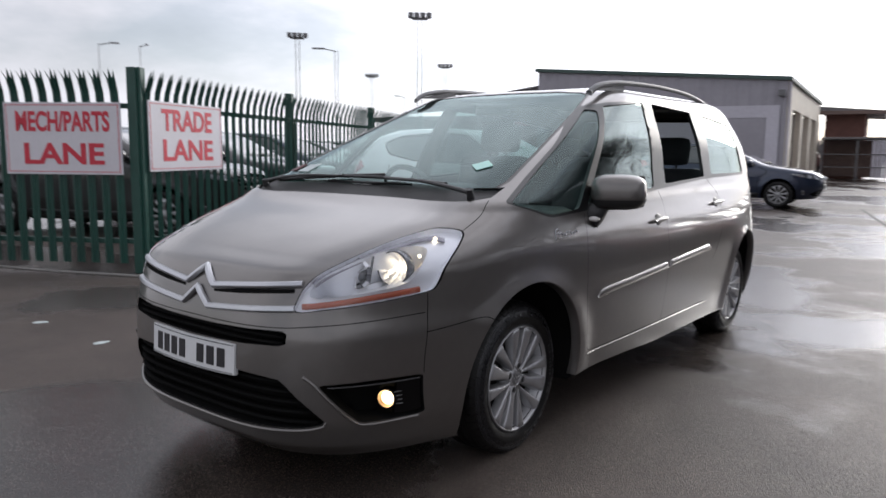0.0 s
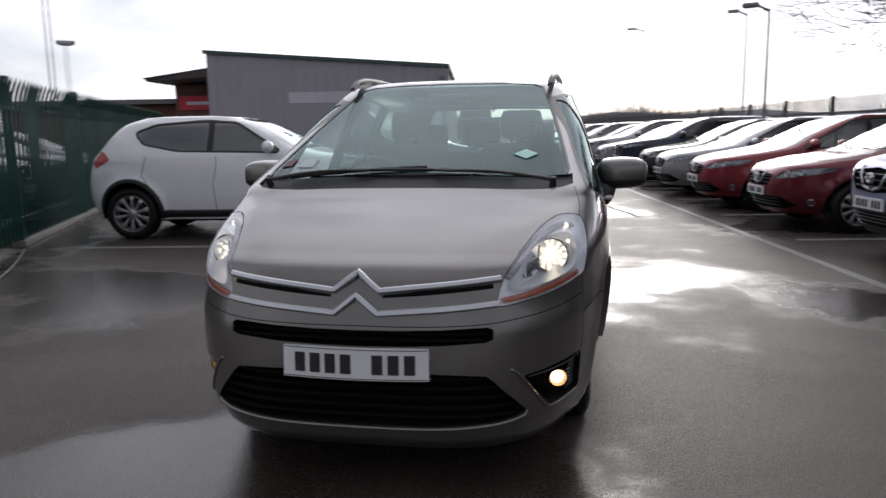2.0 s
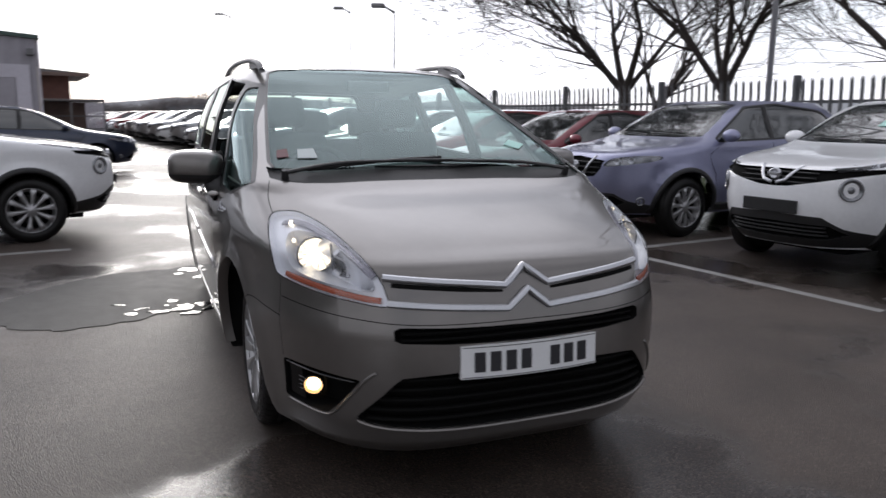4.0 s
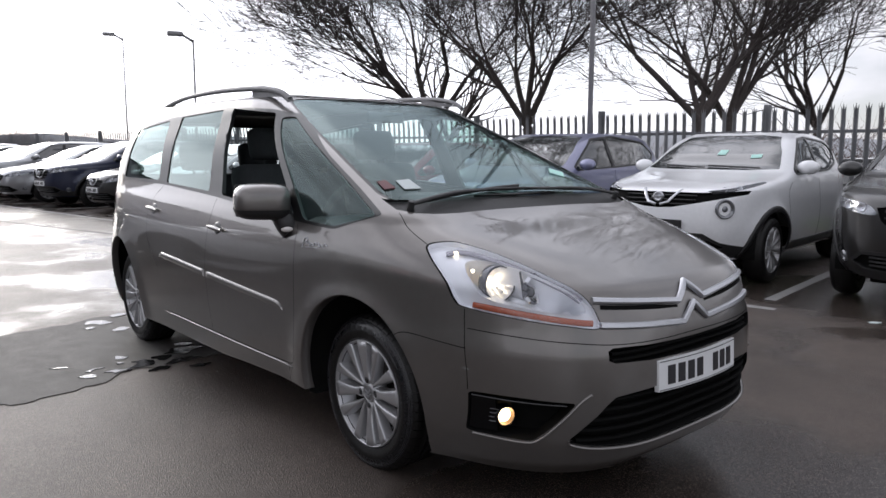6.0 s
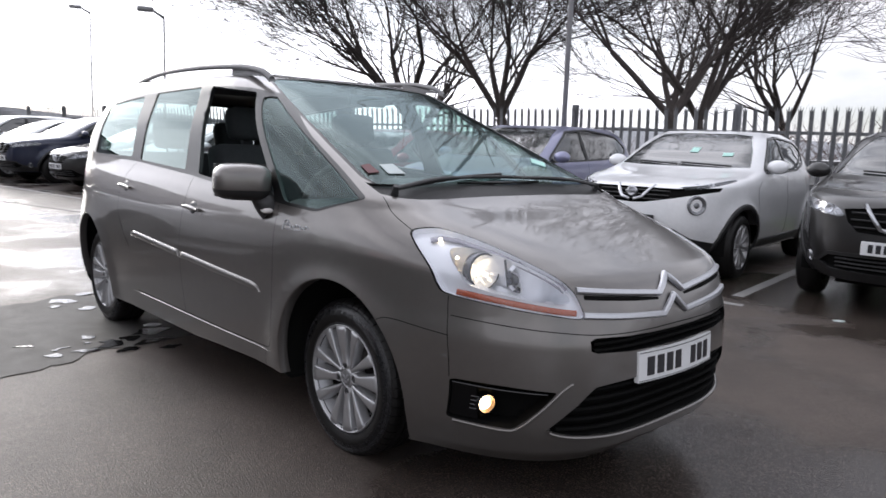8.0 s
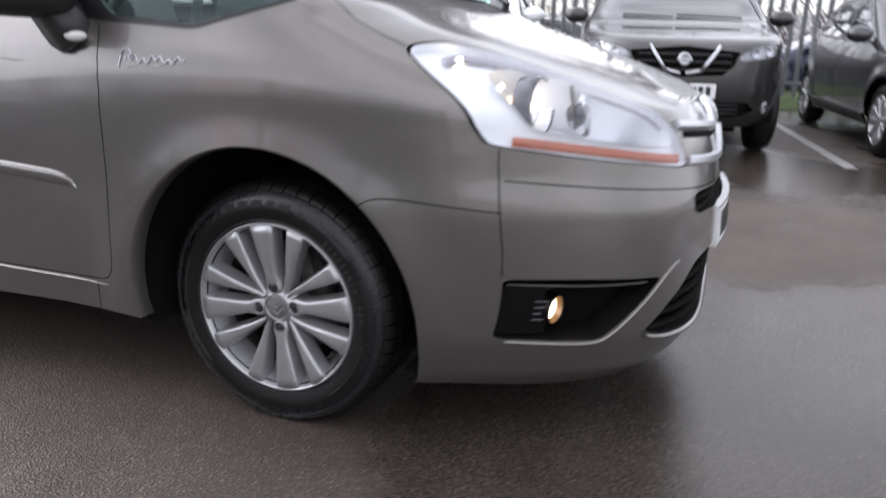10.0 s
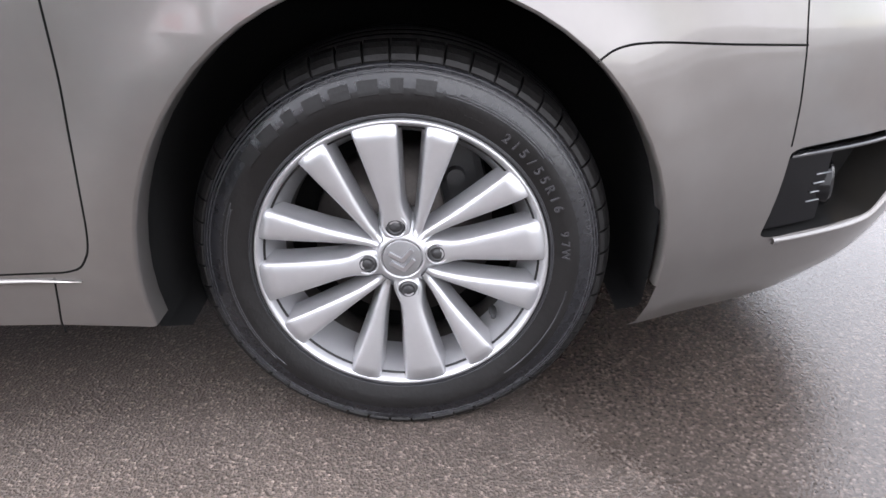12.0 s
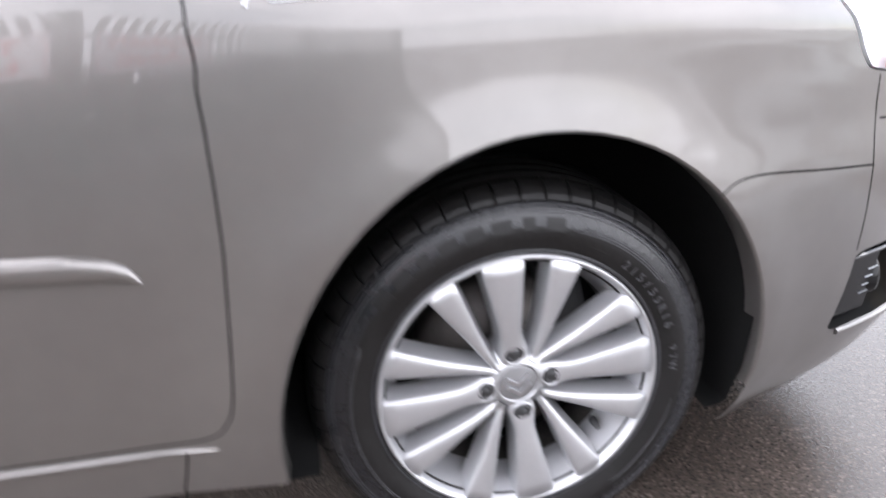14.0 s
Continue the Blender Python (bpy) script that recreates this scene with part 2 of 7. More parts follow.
M_FACET = mat("faceted_chrome", (0.78, 0.78, 0.80), rough=0.32, metal=1.0, vary=0.05, scale=30)
M_REFL = mat("headlamp_reflector", (0.84, 0.85, 0.88), rough=0.32, metal=0.25, vary=0.05, scale=20)
M_AMBER = mat("red_amber_strip", (0.42, 0.10, 0.05), rough=0.25, vary=0.1, scale=20)
M_BULB = mat("lit_bulb", (1.0, 0.86, 0.62), emit=3.2)
M_FOG = mat("lit_fog_lamp", (1.0, 0.76, 0.46), emit=6.0)
# bowl metal tinted orange: the fog lamp's halo is put into its colour
M_GLOW_METAL = mat("glow_tinted_lamp_metal", (0.36, 0.24, 0.15), rough=0.3, metal=0.8, vary=0.2, scale=40)
M_PROJ = mat("dark_faceted_projector", (0.07, 0.072, 0.085), rough=0.12, metal=0.4, coat=0.6, vary=0.3, scale=40)
M_BOX = mat("red_card", (0.10, 0.022, 0.026), rough=0.5, vary=0.1, scale=12)
M_WATER = mat("standing_water", (0.012, 0.012, 0.012), rough=0.08, vary=0.2, scale=4, bump=0.5, bscale=55, ior=1.4)
M_PATCH = mat("dark_repair_asphalt", (0.030, 0.027, 0.025), rough=0.66, vary=0.35, scale=9, bump=0.7, bscale=170, rvary=0.1)
M_PLATE = mat("white_plate", (0.72, 0.73, 0.74), rough=0.35, vary=0.04, scale=12)
M_INK = mat("black_ink", (0.02, 0.02, 0.024), rough=0.4)
M_SEAT = mat("grey_seat_cloth", (0.035, 0.036, 0.04), rough=0.9, vary=0.2, scale=10)
M_DASH = mat("dark_dashboard", (0.045, 0.045, 0.048), rough=0.6, vary=0.15, scale=10)
M_STICKER = mat("pale_green_sticker", (0.45, 0.75, 0.68), rough=0.5, vary=0.05, scale=30)
M_PAPER = mat("white_paper", (0.50, 0.56, 0.56), rough=0.6, vary=0.04, scale=20)
M_WHITE = paint("white_paint", (0.82, 0.83, 0.85), metal=0.0, rough=0.3)
M_LINE = mat("worn_white_line", (0.27, 0.265, 0.26), rough=0.45, vary=0.35, scale=5, bump=0.3, bscale=120, rvary=0.15)
M_FENCE_GREEN = mat("green_fence_paint", (0.010, 0.058, 0.044), rough=0.4, vary=0.2, scale=6, bump=0.1, bscale=60, random_tone=0.15)
M_GALV = mat("weathered_galvanised_steel", (0.16, 0.165, 0.175), rough=0.5, metal=0.4, vary=0.22, scale=5, random_tone=0.18)
M_SHED = mat("grey_shed_cladding", (0.34, 0.325, 0.36), rough=0.55, vary=0.08, scale=0.7)
M_SHED_LIGHT = mat("pale_shed_render", (0.56, 0.54, 0.60), rough=0.6, vary=0.1, scale=1.2)
M_CREAM = mat("cream_gable_cladding", (0.66, 0.60, 0.50), rough=0.6, vary=0.1, scale=1.0)
M_TRIMG = mat("dark_green_flashing", (0.05, 0.085, 0.075), rough=0.5, vary=0.1, scale=2)
M_BRICK = mat("red_brown_brick", (0.16, 0.075, 0.06), rough=0.8, vary=0.25, scale=3, bump=0.3, bscale=25)
M_DOOR = mat("brown_roller_door", (0.15, 0.10, 0.085), rough=0.55, vary=0.15, scale=2)
M_STEELROOF = mat("grey_canopy_sheet", (0.16, 0.15, 0.15), rough=0.6, vary=0.12, scale=1.5)
M_BARK = mat("wet_bark", (0.055, 0.045, 0.042), rough=0.85, vary=0.35, scale=3, bump=0.6, bscale=30)
M_TWIG = mat("dark_twig", (0.042, 0.033, 0.032), rough=0.85, vary=0.3, scale=2)
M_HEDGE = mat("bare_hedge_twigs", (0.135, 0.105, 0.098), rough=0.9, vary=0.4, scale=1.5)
# far scrub: distance haze is put into the twig colour
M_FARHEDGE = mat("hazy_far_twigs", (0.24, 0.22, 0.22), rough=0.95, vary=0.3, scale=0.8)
# the hill's pale blue-grey is air haze mixed into its colour
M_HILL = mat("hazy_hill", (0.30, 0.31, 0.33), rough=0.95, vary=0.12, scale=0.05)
M_GRASS = mat("winter_grass", (0.06, 0.085, 0.03), rough=0.9, vary=0.35, scale=2.5, bump=0.5, bscale=40)
M_CONCRETE = mat("concrete_strip", (0.22, 0.21, 0.20), rough=0.7, vary=0.25, scale=3, bump=0.3, bscale=50)
M_SIGN = mat("white_sign_board", (0.66, 0.64, 0.68), rough=0.5, vary=0.05, scale=3)
M_SIGN_RED = mat("red_sign_letters", (0.58, 0.035, 0.06), rough=0.5, vary=0.06, scale=8)
M_POLE = mat("lamp_pole_steel", (0.17, 0.17, 0.175), rough=0.5, metal=0.4, vary=0.15, scale=2)
# paler than M_POLE: the bright sky's bleed over thin posts is in the colour
M_LAMPPOST = mat("sky_glare_post", (0.30, 0.30, 0.31), rough=0.5, metal=0.3, vary=0.12, scale=2)
M_ORANGE = mat("clear_indicator", (0.7, 0.68, 0.66), rough=0.2, vary=0.05, scale=20)
M_TAIL = mat("red_tail_lamp", (0.45, 0.02, 0.03), rough=0.15, coat=1.0, vary=0.08, scale=20)

# ---- mesh helpers ----
from mathutils.geometry import delaunay_2d_cdt


def mesh_object(name, verts, faces, material, parent=None, label="", smooth=True, normals=()):
    """One mesh object; normals: the true ones of its first vertices, where the surface is known."""
    me = bpy.data.meshes.new(name)
    me.from_pydata([tuple(v) for v in verts], [], faces)
    me.materials.append(material)
    if smooth:
        me.polygons.foreach_set("use_smooth", [True] * len(me.polygons))
    me.update()
    if normals:
        whole = [tuple(v.normal) for v in me.vertices]
        whole[:len(normals)] = normals
        me.normals_split_custom_set_from_vertices(whole)
    ob = new(name, me)
    if parent is not None:
        ob.parent = parent
    return tagged(ob, label)


def part(name, bm, material, parent=None, label="", smooth=False):
    me = bpy.data.meshes.new(name)
    bmesh.ops.recalc_face_normals(bm, faces=bm.faces[:])
    bm.to_mesh(me)
    bm.free()
    me.materials.append(material)
    if smooth:
        me.polygons.foreach_set("use_smooth", [True] * len(me.polygons))
    ob = new(name, me)
    if parent is not None:
        ob.parent = parent
    return tagged(ob, label)


def thing(name, label, category, m=None, group="", kind=""):
    ob = new(name)
    ob.empty_display_size = 0.2
    if m is not None:
        ob.matrix_world = m
    return tagged(ob, label, category, group, kind)


def box(bm, x0, y0, z0, x1, y1, z1, bevel=0.0, m=None):
    r = bmesh.ops.create_cube(bm, size=1.0)
    t = Matrix.Translation(((x0 + x1) / 2, (y0 + y1) / 2, (z0 + z1) / 2)) @ Matrix.Diagonal((x1 - x0, y1 - y0, z1 - z0, 1))
    bmesh.ops.transform(bm, matrix=t if m is None else m @ t, verts=r["verts"])
    if bevel:
        edges = list({e for v in r["verts"] for e in v.link_edges})
        bmesh.ops.bevel(bm, geom=edges, offset=bevel, segments=2, affect="EDGES", profile=0.6)
    return bm


def boxed(x0, y0, z0, x1, y1, z1, bevel=0.0, m=None):
    return box(bmesh.new(), x0, y0, z0, x1, y1, z1, bevel, m)


def rod(bm, a, b, r0, r1=None, seg=8, caps=True):
    """A tapered rod from a to b."""
    a, b = Vector(a), Vector(b)
    r = bmesh.ops.create_cone(bm, segments=seg, radius1=r0, radius2=r0 if r1 is None else r1, depth=(b - a).length, cap_ends=caps)
    t = Matrix.Translation((a + b) / 2) @ (b - a).to_track_quat("Z", "Y").to_matrix().to_4x4()
    bmesh.ops.transform(bm, matrix=t, verts=r["verts"])
    return bm


def revolve(profile, seg, axis_point=(0, 0, 0)):
    """A lathe round the local x axis: profile of (x, radius)."""
    verts, faces = [], []
    k = len(profile)
    for s in range(seg):
        a = 2 * math.pi * s / seg
        for x, r in profile:
            verts.append((axis_point[0] + x, axis_point[1] + r * math.sin(a), axis_point[2] + r * math.cos(a)))
    for s in range(seg):
        for i in range(k - 1):
            a, b = s * k + i, ((s + 1) % seg) * k + i
            faces.append((a, b, b + 1, a + 1))
    return verts, faces


def letters(text, size, fat=0.0, deep=0.0015):
    """Lettering as a mesh in the local xy plane, centred."""
    cu = bpy.data.curves.new("lettering", "FONT")
    cu.body, cu.size, cu.align_x, cu.align_y, cu.extrude, cu.offset = text, size, "CENTER", "CENTER", deep, fat
    ob = new("lettering", cu)
    bpy.context.view_layer.update()
    me = bpy.data.meshes.new_from_object(ob.evaluated_get(bpy.context.evaluated_depsgraph_get()))
    bpy.data.objects.remove(ob)
    me.materials.clear()
    return me


def sweep(path, normals, half_w, half_d, ends=False, widths=None):
    """A rounded bar along a path; normals point away from the surface that it lies on."""
    verts, faces = [], []
    ring = [(-1, -1), (-0.9, 0.3), (-0.5, 1), (0.5, 1), (0.9, 0.3), (1, -1)]
    n = len(path)
    for i in range(n):
        a, b = path[max(i - 1, 0)], path[min(i + 1, n - 1)]
        t = (Vector(b) - Vector(a)).normalized()
        nn = Vector(normals[i]).normalized()
        side = t.cross(nn).normalized()
        taper = min(1.0, 0.15 + 0.45 * min(i, n - 1 - i)) if ends else 1.0
        if widths:
            taper = widths[i]
        for u, v in ring:
            verts.append(Vector(path[i]) + side * (u * half_w * taper) + nn * (v * half_d * (0.5 + 0.5 * taper)))
    k = len(ring)
    for i in range(n - 1):
        for j in range(k):
            a, b = i * k + j, i * k + (j + 1) % k
            faces.append((a, b, b + k, a + k))
    faces += [tuple(range(k)), tuple(range((n - 1) * k, n * k))]
    return verts, faces


def rounded(points, steps=6, closed=True):
    """A smooth curve through control points (Catmull-Rom)."""
    out, n = [], len(points)
    for i in range(n if closed else n - 1):
        p = [points[(i + d) % n] if closed else points[min(max(i + d, 0), n - 1)] for d in (-1, 0, 1, 2)]
        for s in range(steps):
            t = s / steps
            out.append(tuple(0.5 * (2 * b + (c - a) * t + (2 * a - 5 * b + 4 * c - d) * t * t + (3 * b - a - 3 * c + d) * t ** 3) for a, b, c, d in zip(*p)))
    if not closed:
        out.append(tuple(points[-1]))
    return out


def corners(points, radius=0.03, steps=4, every=0.05):
    """A polygon with rounded corners, its sides cut into short lengths."""
    out, n = [], len(points)
    for i in range(n):
        p, a, b = Vector(points[i]), Vector(points[i - 1]), Vector(points[(i + 1) % n])
        da, db = (a - p), (b - p)
        r = min(radius, da.length * 0.45, db.length * 0.45)
        s, e = p + da.normalized() * r, p + db.normalized() * r
        for k in range(steps + 1):
            t = k / steps
            out.append(tuple((1 - t) ** 2 * s + 2 * t * (1 - t) * p + t * t * e))
        nb = Vector(points[(i + 1) % n])
        f = nb + (p - nb).normalized() * min(radius, (p - nb).length * 0.45)
        cut = int((f - e).length / every)
        for k in range(1, cut):
            out.append(tuple(e.lerp(f, k / cut)))
    return out


def outset(loop, d):
    """A closed plane loop moved outwards by d."""
    n = len(loop)
    area = sum(loop[i - 1][0] * loop[i][1] - loop[i][0] * loop[i - 1][1] for i in range(n))
    sign = 1 if area > 0 else -1
    out = []
    for i in range(n):
        t = (Vector(loop[(i + 1) % n]) - Vector(loop[i - 1])).normalized()
        out.append((loop[i][0] + sign * d * t.y, loop[i][1] - sign * d * t.x))
    return out


def smooth_table(rows):
    """Columns over a key, interpolated by a monotone cubic."""
    a = np.array(rows, float)
    x = a[:, 0]

    def column(y):
        h, dlt = np.diff(x), np.diff(y) / np.diff(x)
        m = np.zeros(len(x))
        m[0], m[-1] = dlt[0], dlt[-1]
        for i in range(1, len(x) - 1):
            m[i] = 0 if dlt[i - 1] * dlt[i] <= 0 else 3 * (h[i - 1] + h[i]) / ((2 * h[i] + h[i - 1]) / dlt[i - 1] + (h[i] + 2 * h[i - 1]) / dlt[i])

        def value(z):
            z = min(max(z, x[0]), x[-1])
            i = min(int(np.searchsorted(x, z, side="right")) - 1, len(x) - 2)
            t = (z - x[i]) / h[i]
            return ((1 + 2 * t) * (1 - t) ** 2 * y[i] + t * (1 - t) ** 2 * h[i] * m[i] + t * t * (3 - 2 * t) * y[i + 1] + t * t * (t - 1) * h[i] * m[i + 1])
        return value
    return [column(a[:, k]) for k in range(1, a.shape[1])]


class Shell:
    """A car body as level slices: at each height a rounded plan outline from the nose, round the side, to the tail. The nose points to -y,
    the front axle stands at y = 0. table rows: height, nose y, tail y, half width, roundness in front, roundness behind."""

    def __init__(self, table, middle, arches, crown=0.03, flare=0.012):
        self.z0, self.z1, self.middle, self.crown = table[0][0], table[-1][0], middle, crown
        self.nose, self.tail, self.wide, self.nf, self.nr = smooth_table(table)
        self.arches, self.flare = arches, flare
        zs = np.linspace(self.z0, self.z1, 400)
        ys = np.array([self.nose(z) for z in zs])
        self.zs = zs
        self.way = np.concatenate([[0], np.cumsum(np.hypot(np.diff(zs), np.diff(ys) * 0.8))])

    def zeta(self, z):
        return float(np.interp(z, self.zs, self.way))

    def height(self, zeta):
        return float(np.interp(zeta, self.way, self.zs))

    def place(self, phi, z):
        s, c = math.sin(phi), math.cos(phi)
        front = c >= 0
        n = self.nf(z) if front else self.nr(z)
        rho = (abs(s) ** n + abs(c) ** n) ** (1 / n)
        r, q = s / rho, c / rho
        y = self.middle - q * (self.middle - self.nose(z) if front else self.tail(z) - self.middle)
        x = self.wide(z) * r
        for ay, az, ar in self.arches:
            d = math.hypot(y - ay, z - az) - ar
            x += self.flare * math.exp(-(max(d, 0) / 0.07) ** 2) * min(1, max(0, x - 0.5) * 5)
        return Vector((x, y, z))

    def normal(self, phi, z):
        e = 1e-3
        a = self.place(phi + e, z) - self.place(phi - e, z)
        b = self.place(phi, min(z + e, self.z1)) - self.place(phi, max(z - e, self.z0))
        return a.cross(b).normalized()

    def from_front(self, x, z):
        n, r = self.nf(z), min(abs(x) / self.wide(z), 0.9995)
        return math.atan2(r, (1 - r ** n) ** (1 / n))

    def from_side(self, y, z):
        front = y <= self.middle
        n = self.nf(z) if front else self.nr(z)
        q = min((self.middle - y) / (self.middle - self.nose(z)) if front else (y - self.middle) / (self.tail(z) - self.middle), 0.9995)
        r = (1 - q ** n) ** (1 / n)
        return math.atan2(r, q if front else -q)

    def rear_loop(self, loop):
        out = []
        for x, z in loop:
            n, r = self.nr(z), min(abs(x) / self.wide(z), 0.9995)
            out.append((math.pi - math.atan2(r, (1 - r ** n) ** (1 / n)), z))
        return out

    def front_loop(self, loop):
        return [(0.0 if x <= 0.0005 else self.from_front(x, z), z) for x, z in loop]

    def side_loop(self, loop):
        return [(self.from_side(y, z), z) for y, z in loop]

    def strip(self, line, half):
        """A narrow closed loop along a line of (phi, z) on the body."""
        pts = [self.place(*p) for p in line]
        left, right = [], []
        for i, p in enumerate(line):
            t = (pts[min(i + 1, len(pts) - 1)] - pts[max(i - 1, 0)]).normalized()
            n = self.normal(*p)
            s = t.cross(n).normalized() * half
            for out, q in ((left, pts[i] + s), (right, pts[i] - s)):
                if abs(n.x) > abs(n.y):
                    out.append((self.from_side(q.y, q.z), q.z))
                else:
                    out.append((self.from_front(max(q.x, 0), q.z), q.z))
        return left + right[::-1]

    def pieces(self, loops, nphi, nzeta):
        """Cuts half of the shell along closed loops of (phi, z). Gives the points (phi, z), and for each loop's name its triangles; the rest is 'body'.
        A later loop takes the faces from an earlier one."""
        pts, edges, k = [], [], 2.2 / math.pi * 1.6
        zmax = self.zeta(self.z1)
        for i in range(nphi + 1):
            for j in range(nzeta + 1):
                pts.append(Vector((math.pi * i / nphi * k, zmax * j / nzeta)))
        flat = []
        for name, loop in loops:
            ring = [(p * k, self.zeta(min(max(z, self.z0), self.z1))) for p, z in loop]
            flat.append((name, ring))
            base = len(pts)
            pts += [Vector(q) for q in ring]
            edges += [(base + i, base + (i + 1) % len(ring)) for i in range(len(ring))]
        v, _, f, *_ = delaunay_2d_cdt(pts, edges, [], 0, 1e-5)
        va = np.array([tuple(q) for q in v])
        mid = np.array([va[list(t)].mean(0) for t in f])
        owner = np.full(len(f), -1)
        for n, (name, ring) in enumerate(flat):
            r = np.array(ring)
            inside = np.zeros(len(mid), bool)
            for a, b in zip(r, np.roll(r, -1, 0)):
                cross = (a[1] > mid[:, 1]) != (b[1] > mid[:, 1])
                if a[1] != b[1]:
                    at = a[0] + (mid[:, 1] - a[1]) * (b[0] - a[0]) / (b[1] - a[1])
                    inside ^= cross & (mid[:, 0] < at)
            owner[inside] = n
        points = [(min(max(q[0] / k, 0), math.pi), self.height(q[1])) for q in va]
        out = {}
        for t, o in zip(f, owner):
            out.setdefault("body" if o < 0 else flat[o][0], []).append(tuple(t))
        return points, out

    def surface(self, points, tris, sides=(1, -1), lift=0.0, thick=0.0):
        """Verts and faces of triangles of the shell, on one or both sides, moved out along the normal; thick gives a rim turned inwards."""
        used = sorted({i for t in tris for i in t})
        self.norms = []
        idx = {i: n for n, i in enumerate(used)}
        verts, faces = [], []
        base = [(self.place(*points[i]), self.normal(*points[i])) for i in used]
        seen = {}
        for t in tris:
            for a, b in ((t[0], t[1]), (t[1], t[2]), (t[2], t[0])):
                key = (min(a, b), max(a, b))
                seen[key] = None if key in seen else (a, b)
        rim = [e for e in seen.values() if e and not (base[idx[e[0]]][0].x < 1e-4 and base[idx[e[1]]][0].x < 1e-4)]
        for s in sides:
            o = len(verts)
            for p, n in base:
                q = p + n * lift
                verts.append((q.x * s, q.y, q.z))
                self.norms.append((n.x * s, n.y, n.z))
            for t in tris:
                f = tuple(o + idx[i] for i in t)
                faces.append(f if s > 0 else f[::-1])
            if thick:
                low, top = {}, {}
                for e in rim:
                    for i in e:
                        if i not in low:
                            p, n = base[idx[i]]
                            for store, d in ((top, lift), (low, lift - thick)):
                                q = p + n * d
                                store[i] = len(verts)
                                verts.append((q.x * s, q.y, q.z))
                for a, b in rim:
                    f = (top[a], low[a], low[b], top[b])
                    faces.append(f if s > 0 else f[::-1])
        return verts, faces

    def roof(self, nphi=96, rings=10, sides=(1, -1)):
        """The roof skin that closes the shell above its highest slice."""
        z, verts, faces = self.z1, [], []
        edge = [self.place(math.pi * i / nphi, z) for i in range(nphi + 1)]
        edge = [Vector((p.x * s, p.y, p.z)) for s in (1,) for p in edge] + [Vector((-p.x, p.y, p.z)) for p in edge[-2:0:-1]]
        mid = Vector((0, (self.nose(z) + self.tail(z)) / 2, z))
        m = len(edge)
        for k in range(rings):
            f = 1 - k / rings
            for p in edge:
                q = mid + (p - mid) * f
                verts.append((q.x, q.y, z + self.crown * (1 - f ** 2.2)))
        verts.append((mid.x, mid.y, z + self.crown))
        for k in range(rings - 1):
            for i in range(m):
                a, b = k * m + i, k * m + (i + 1) % m
                faces.append((a, b, b + m, a + m))
        for i in range(m):
            faces.append(((rings - 1) * m + i, (rings - 1) * m + (i + 1) % m, rings * m))
        return verts, faces

# ---- the ground ----
LOT = pose(0, 0, 0, 0, 0, 8.0)      # the car park's own axes
gv = [(-3000, -3000, 0), (3000, -3000, 0), (3000, 3000, 0), (-3000, 3000, 0)]
tagged(mesh_object("ground", gv, [(0, 1, 2, 3)], M_ASPHALT, smooth=False), "wet dark asphalt with standing water", "ground", kind="structure")

# ---- wheels ----
WHEEL_STYLES = {}


def arc_slab(profile, a0, a1, cuts, deep):
    """A slab that follows a profile of (x, radius) round the axle from one angle to another, deep inwards."""
    verts, faces = [], []
    k = len(profile)
    for low in (0.0, deep):
        for i in range(cuts + 1):
            a = a0 + (a1 - a0) * i / cuts
            for x, r in profile:
                verts.append((x - low * 0.5, (r - low) * math.sin(a), (r - low) * math.cos(a)))
    half = (cuts + 1) * k
    for i in range(cuts):
        for j in range(k - 1):
            a = i * k + j
            faces.append((a, a + 1, a + k + 1, a + k))
    for i in (0, cuts):
        for j in range(k - 1):
            a = i * k + j
            faces.append((a, a + 1, a + 1 + half, a + half))
    for j in (0, k - 1):
        for i in range(cuts):
            a = i * k + j
            faces.append((a, a + k, a + k + half, a + half))
    return verts, faces


def blade(rows, face, deep, crown=0.0016):
    """A wheel spoke: rows of (radius, angle, half width, face x), with a rounded face, soft edges and deep flanks that open towards the back."""
    verts, faces = [], []
    for r, a, w, x in rows:
        ca, sa = math.cos(a), math.sin(a)
        e = min(0.0042, w * 0.35)
        for t, dx in ((-w - 0.005, -deep), (-w, -e * 1.3), (-w + e * 0.35, -e * 0.45), (-w + e, 0.0), (-w * 0.4, crown), (w * 0.4, crown), (w - e, 0.0), (w - e * 0.35, -e * 0.45), (w, -e * 1.3), (w + 0.005, -deep)):
            verts.append((x + dx, r * sa + t * ca, r * ca - t * sa))
    k = 10
    for i in range(len(rows) - 1):
        for j in range(k - 1):
            p = i * k + j
            faces.append((p, p + 1, p + k + 1, p + k))
    faces += [tuple(range(k)), tuple(range((len(rows) - 1) * k, len(rows) * k))]
    return verts, faces


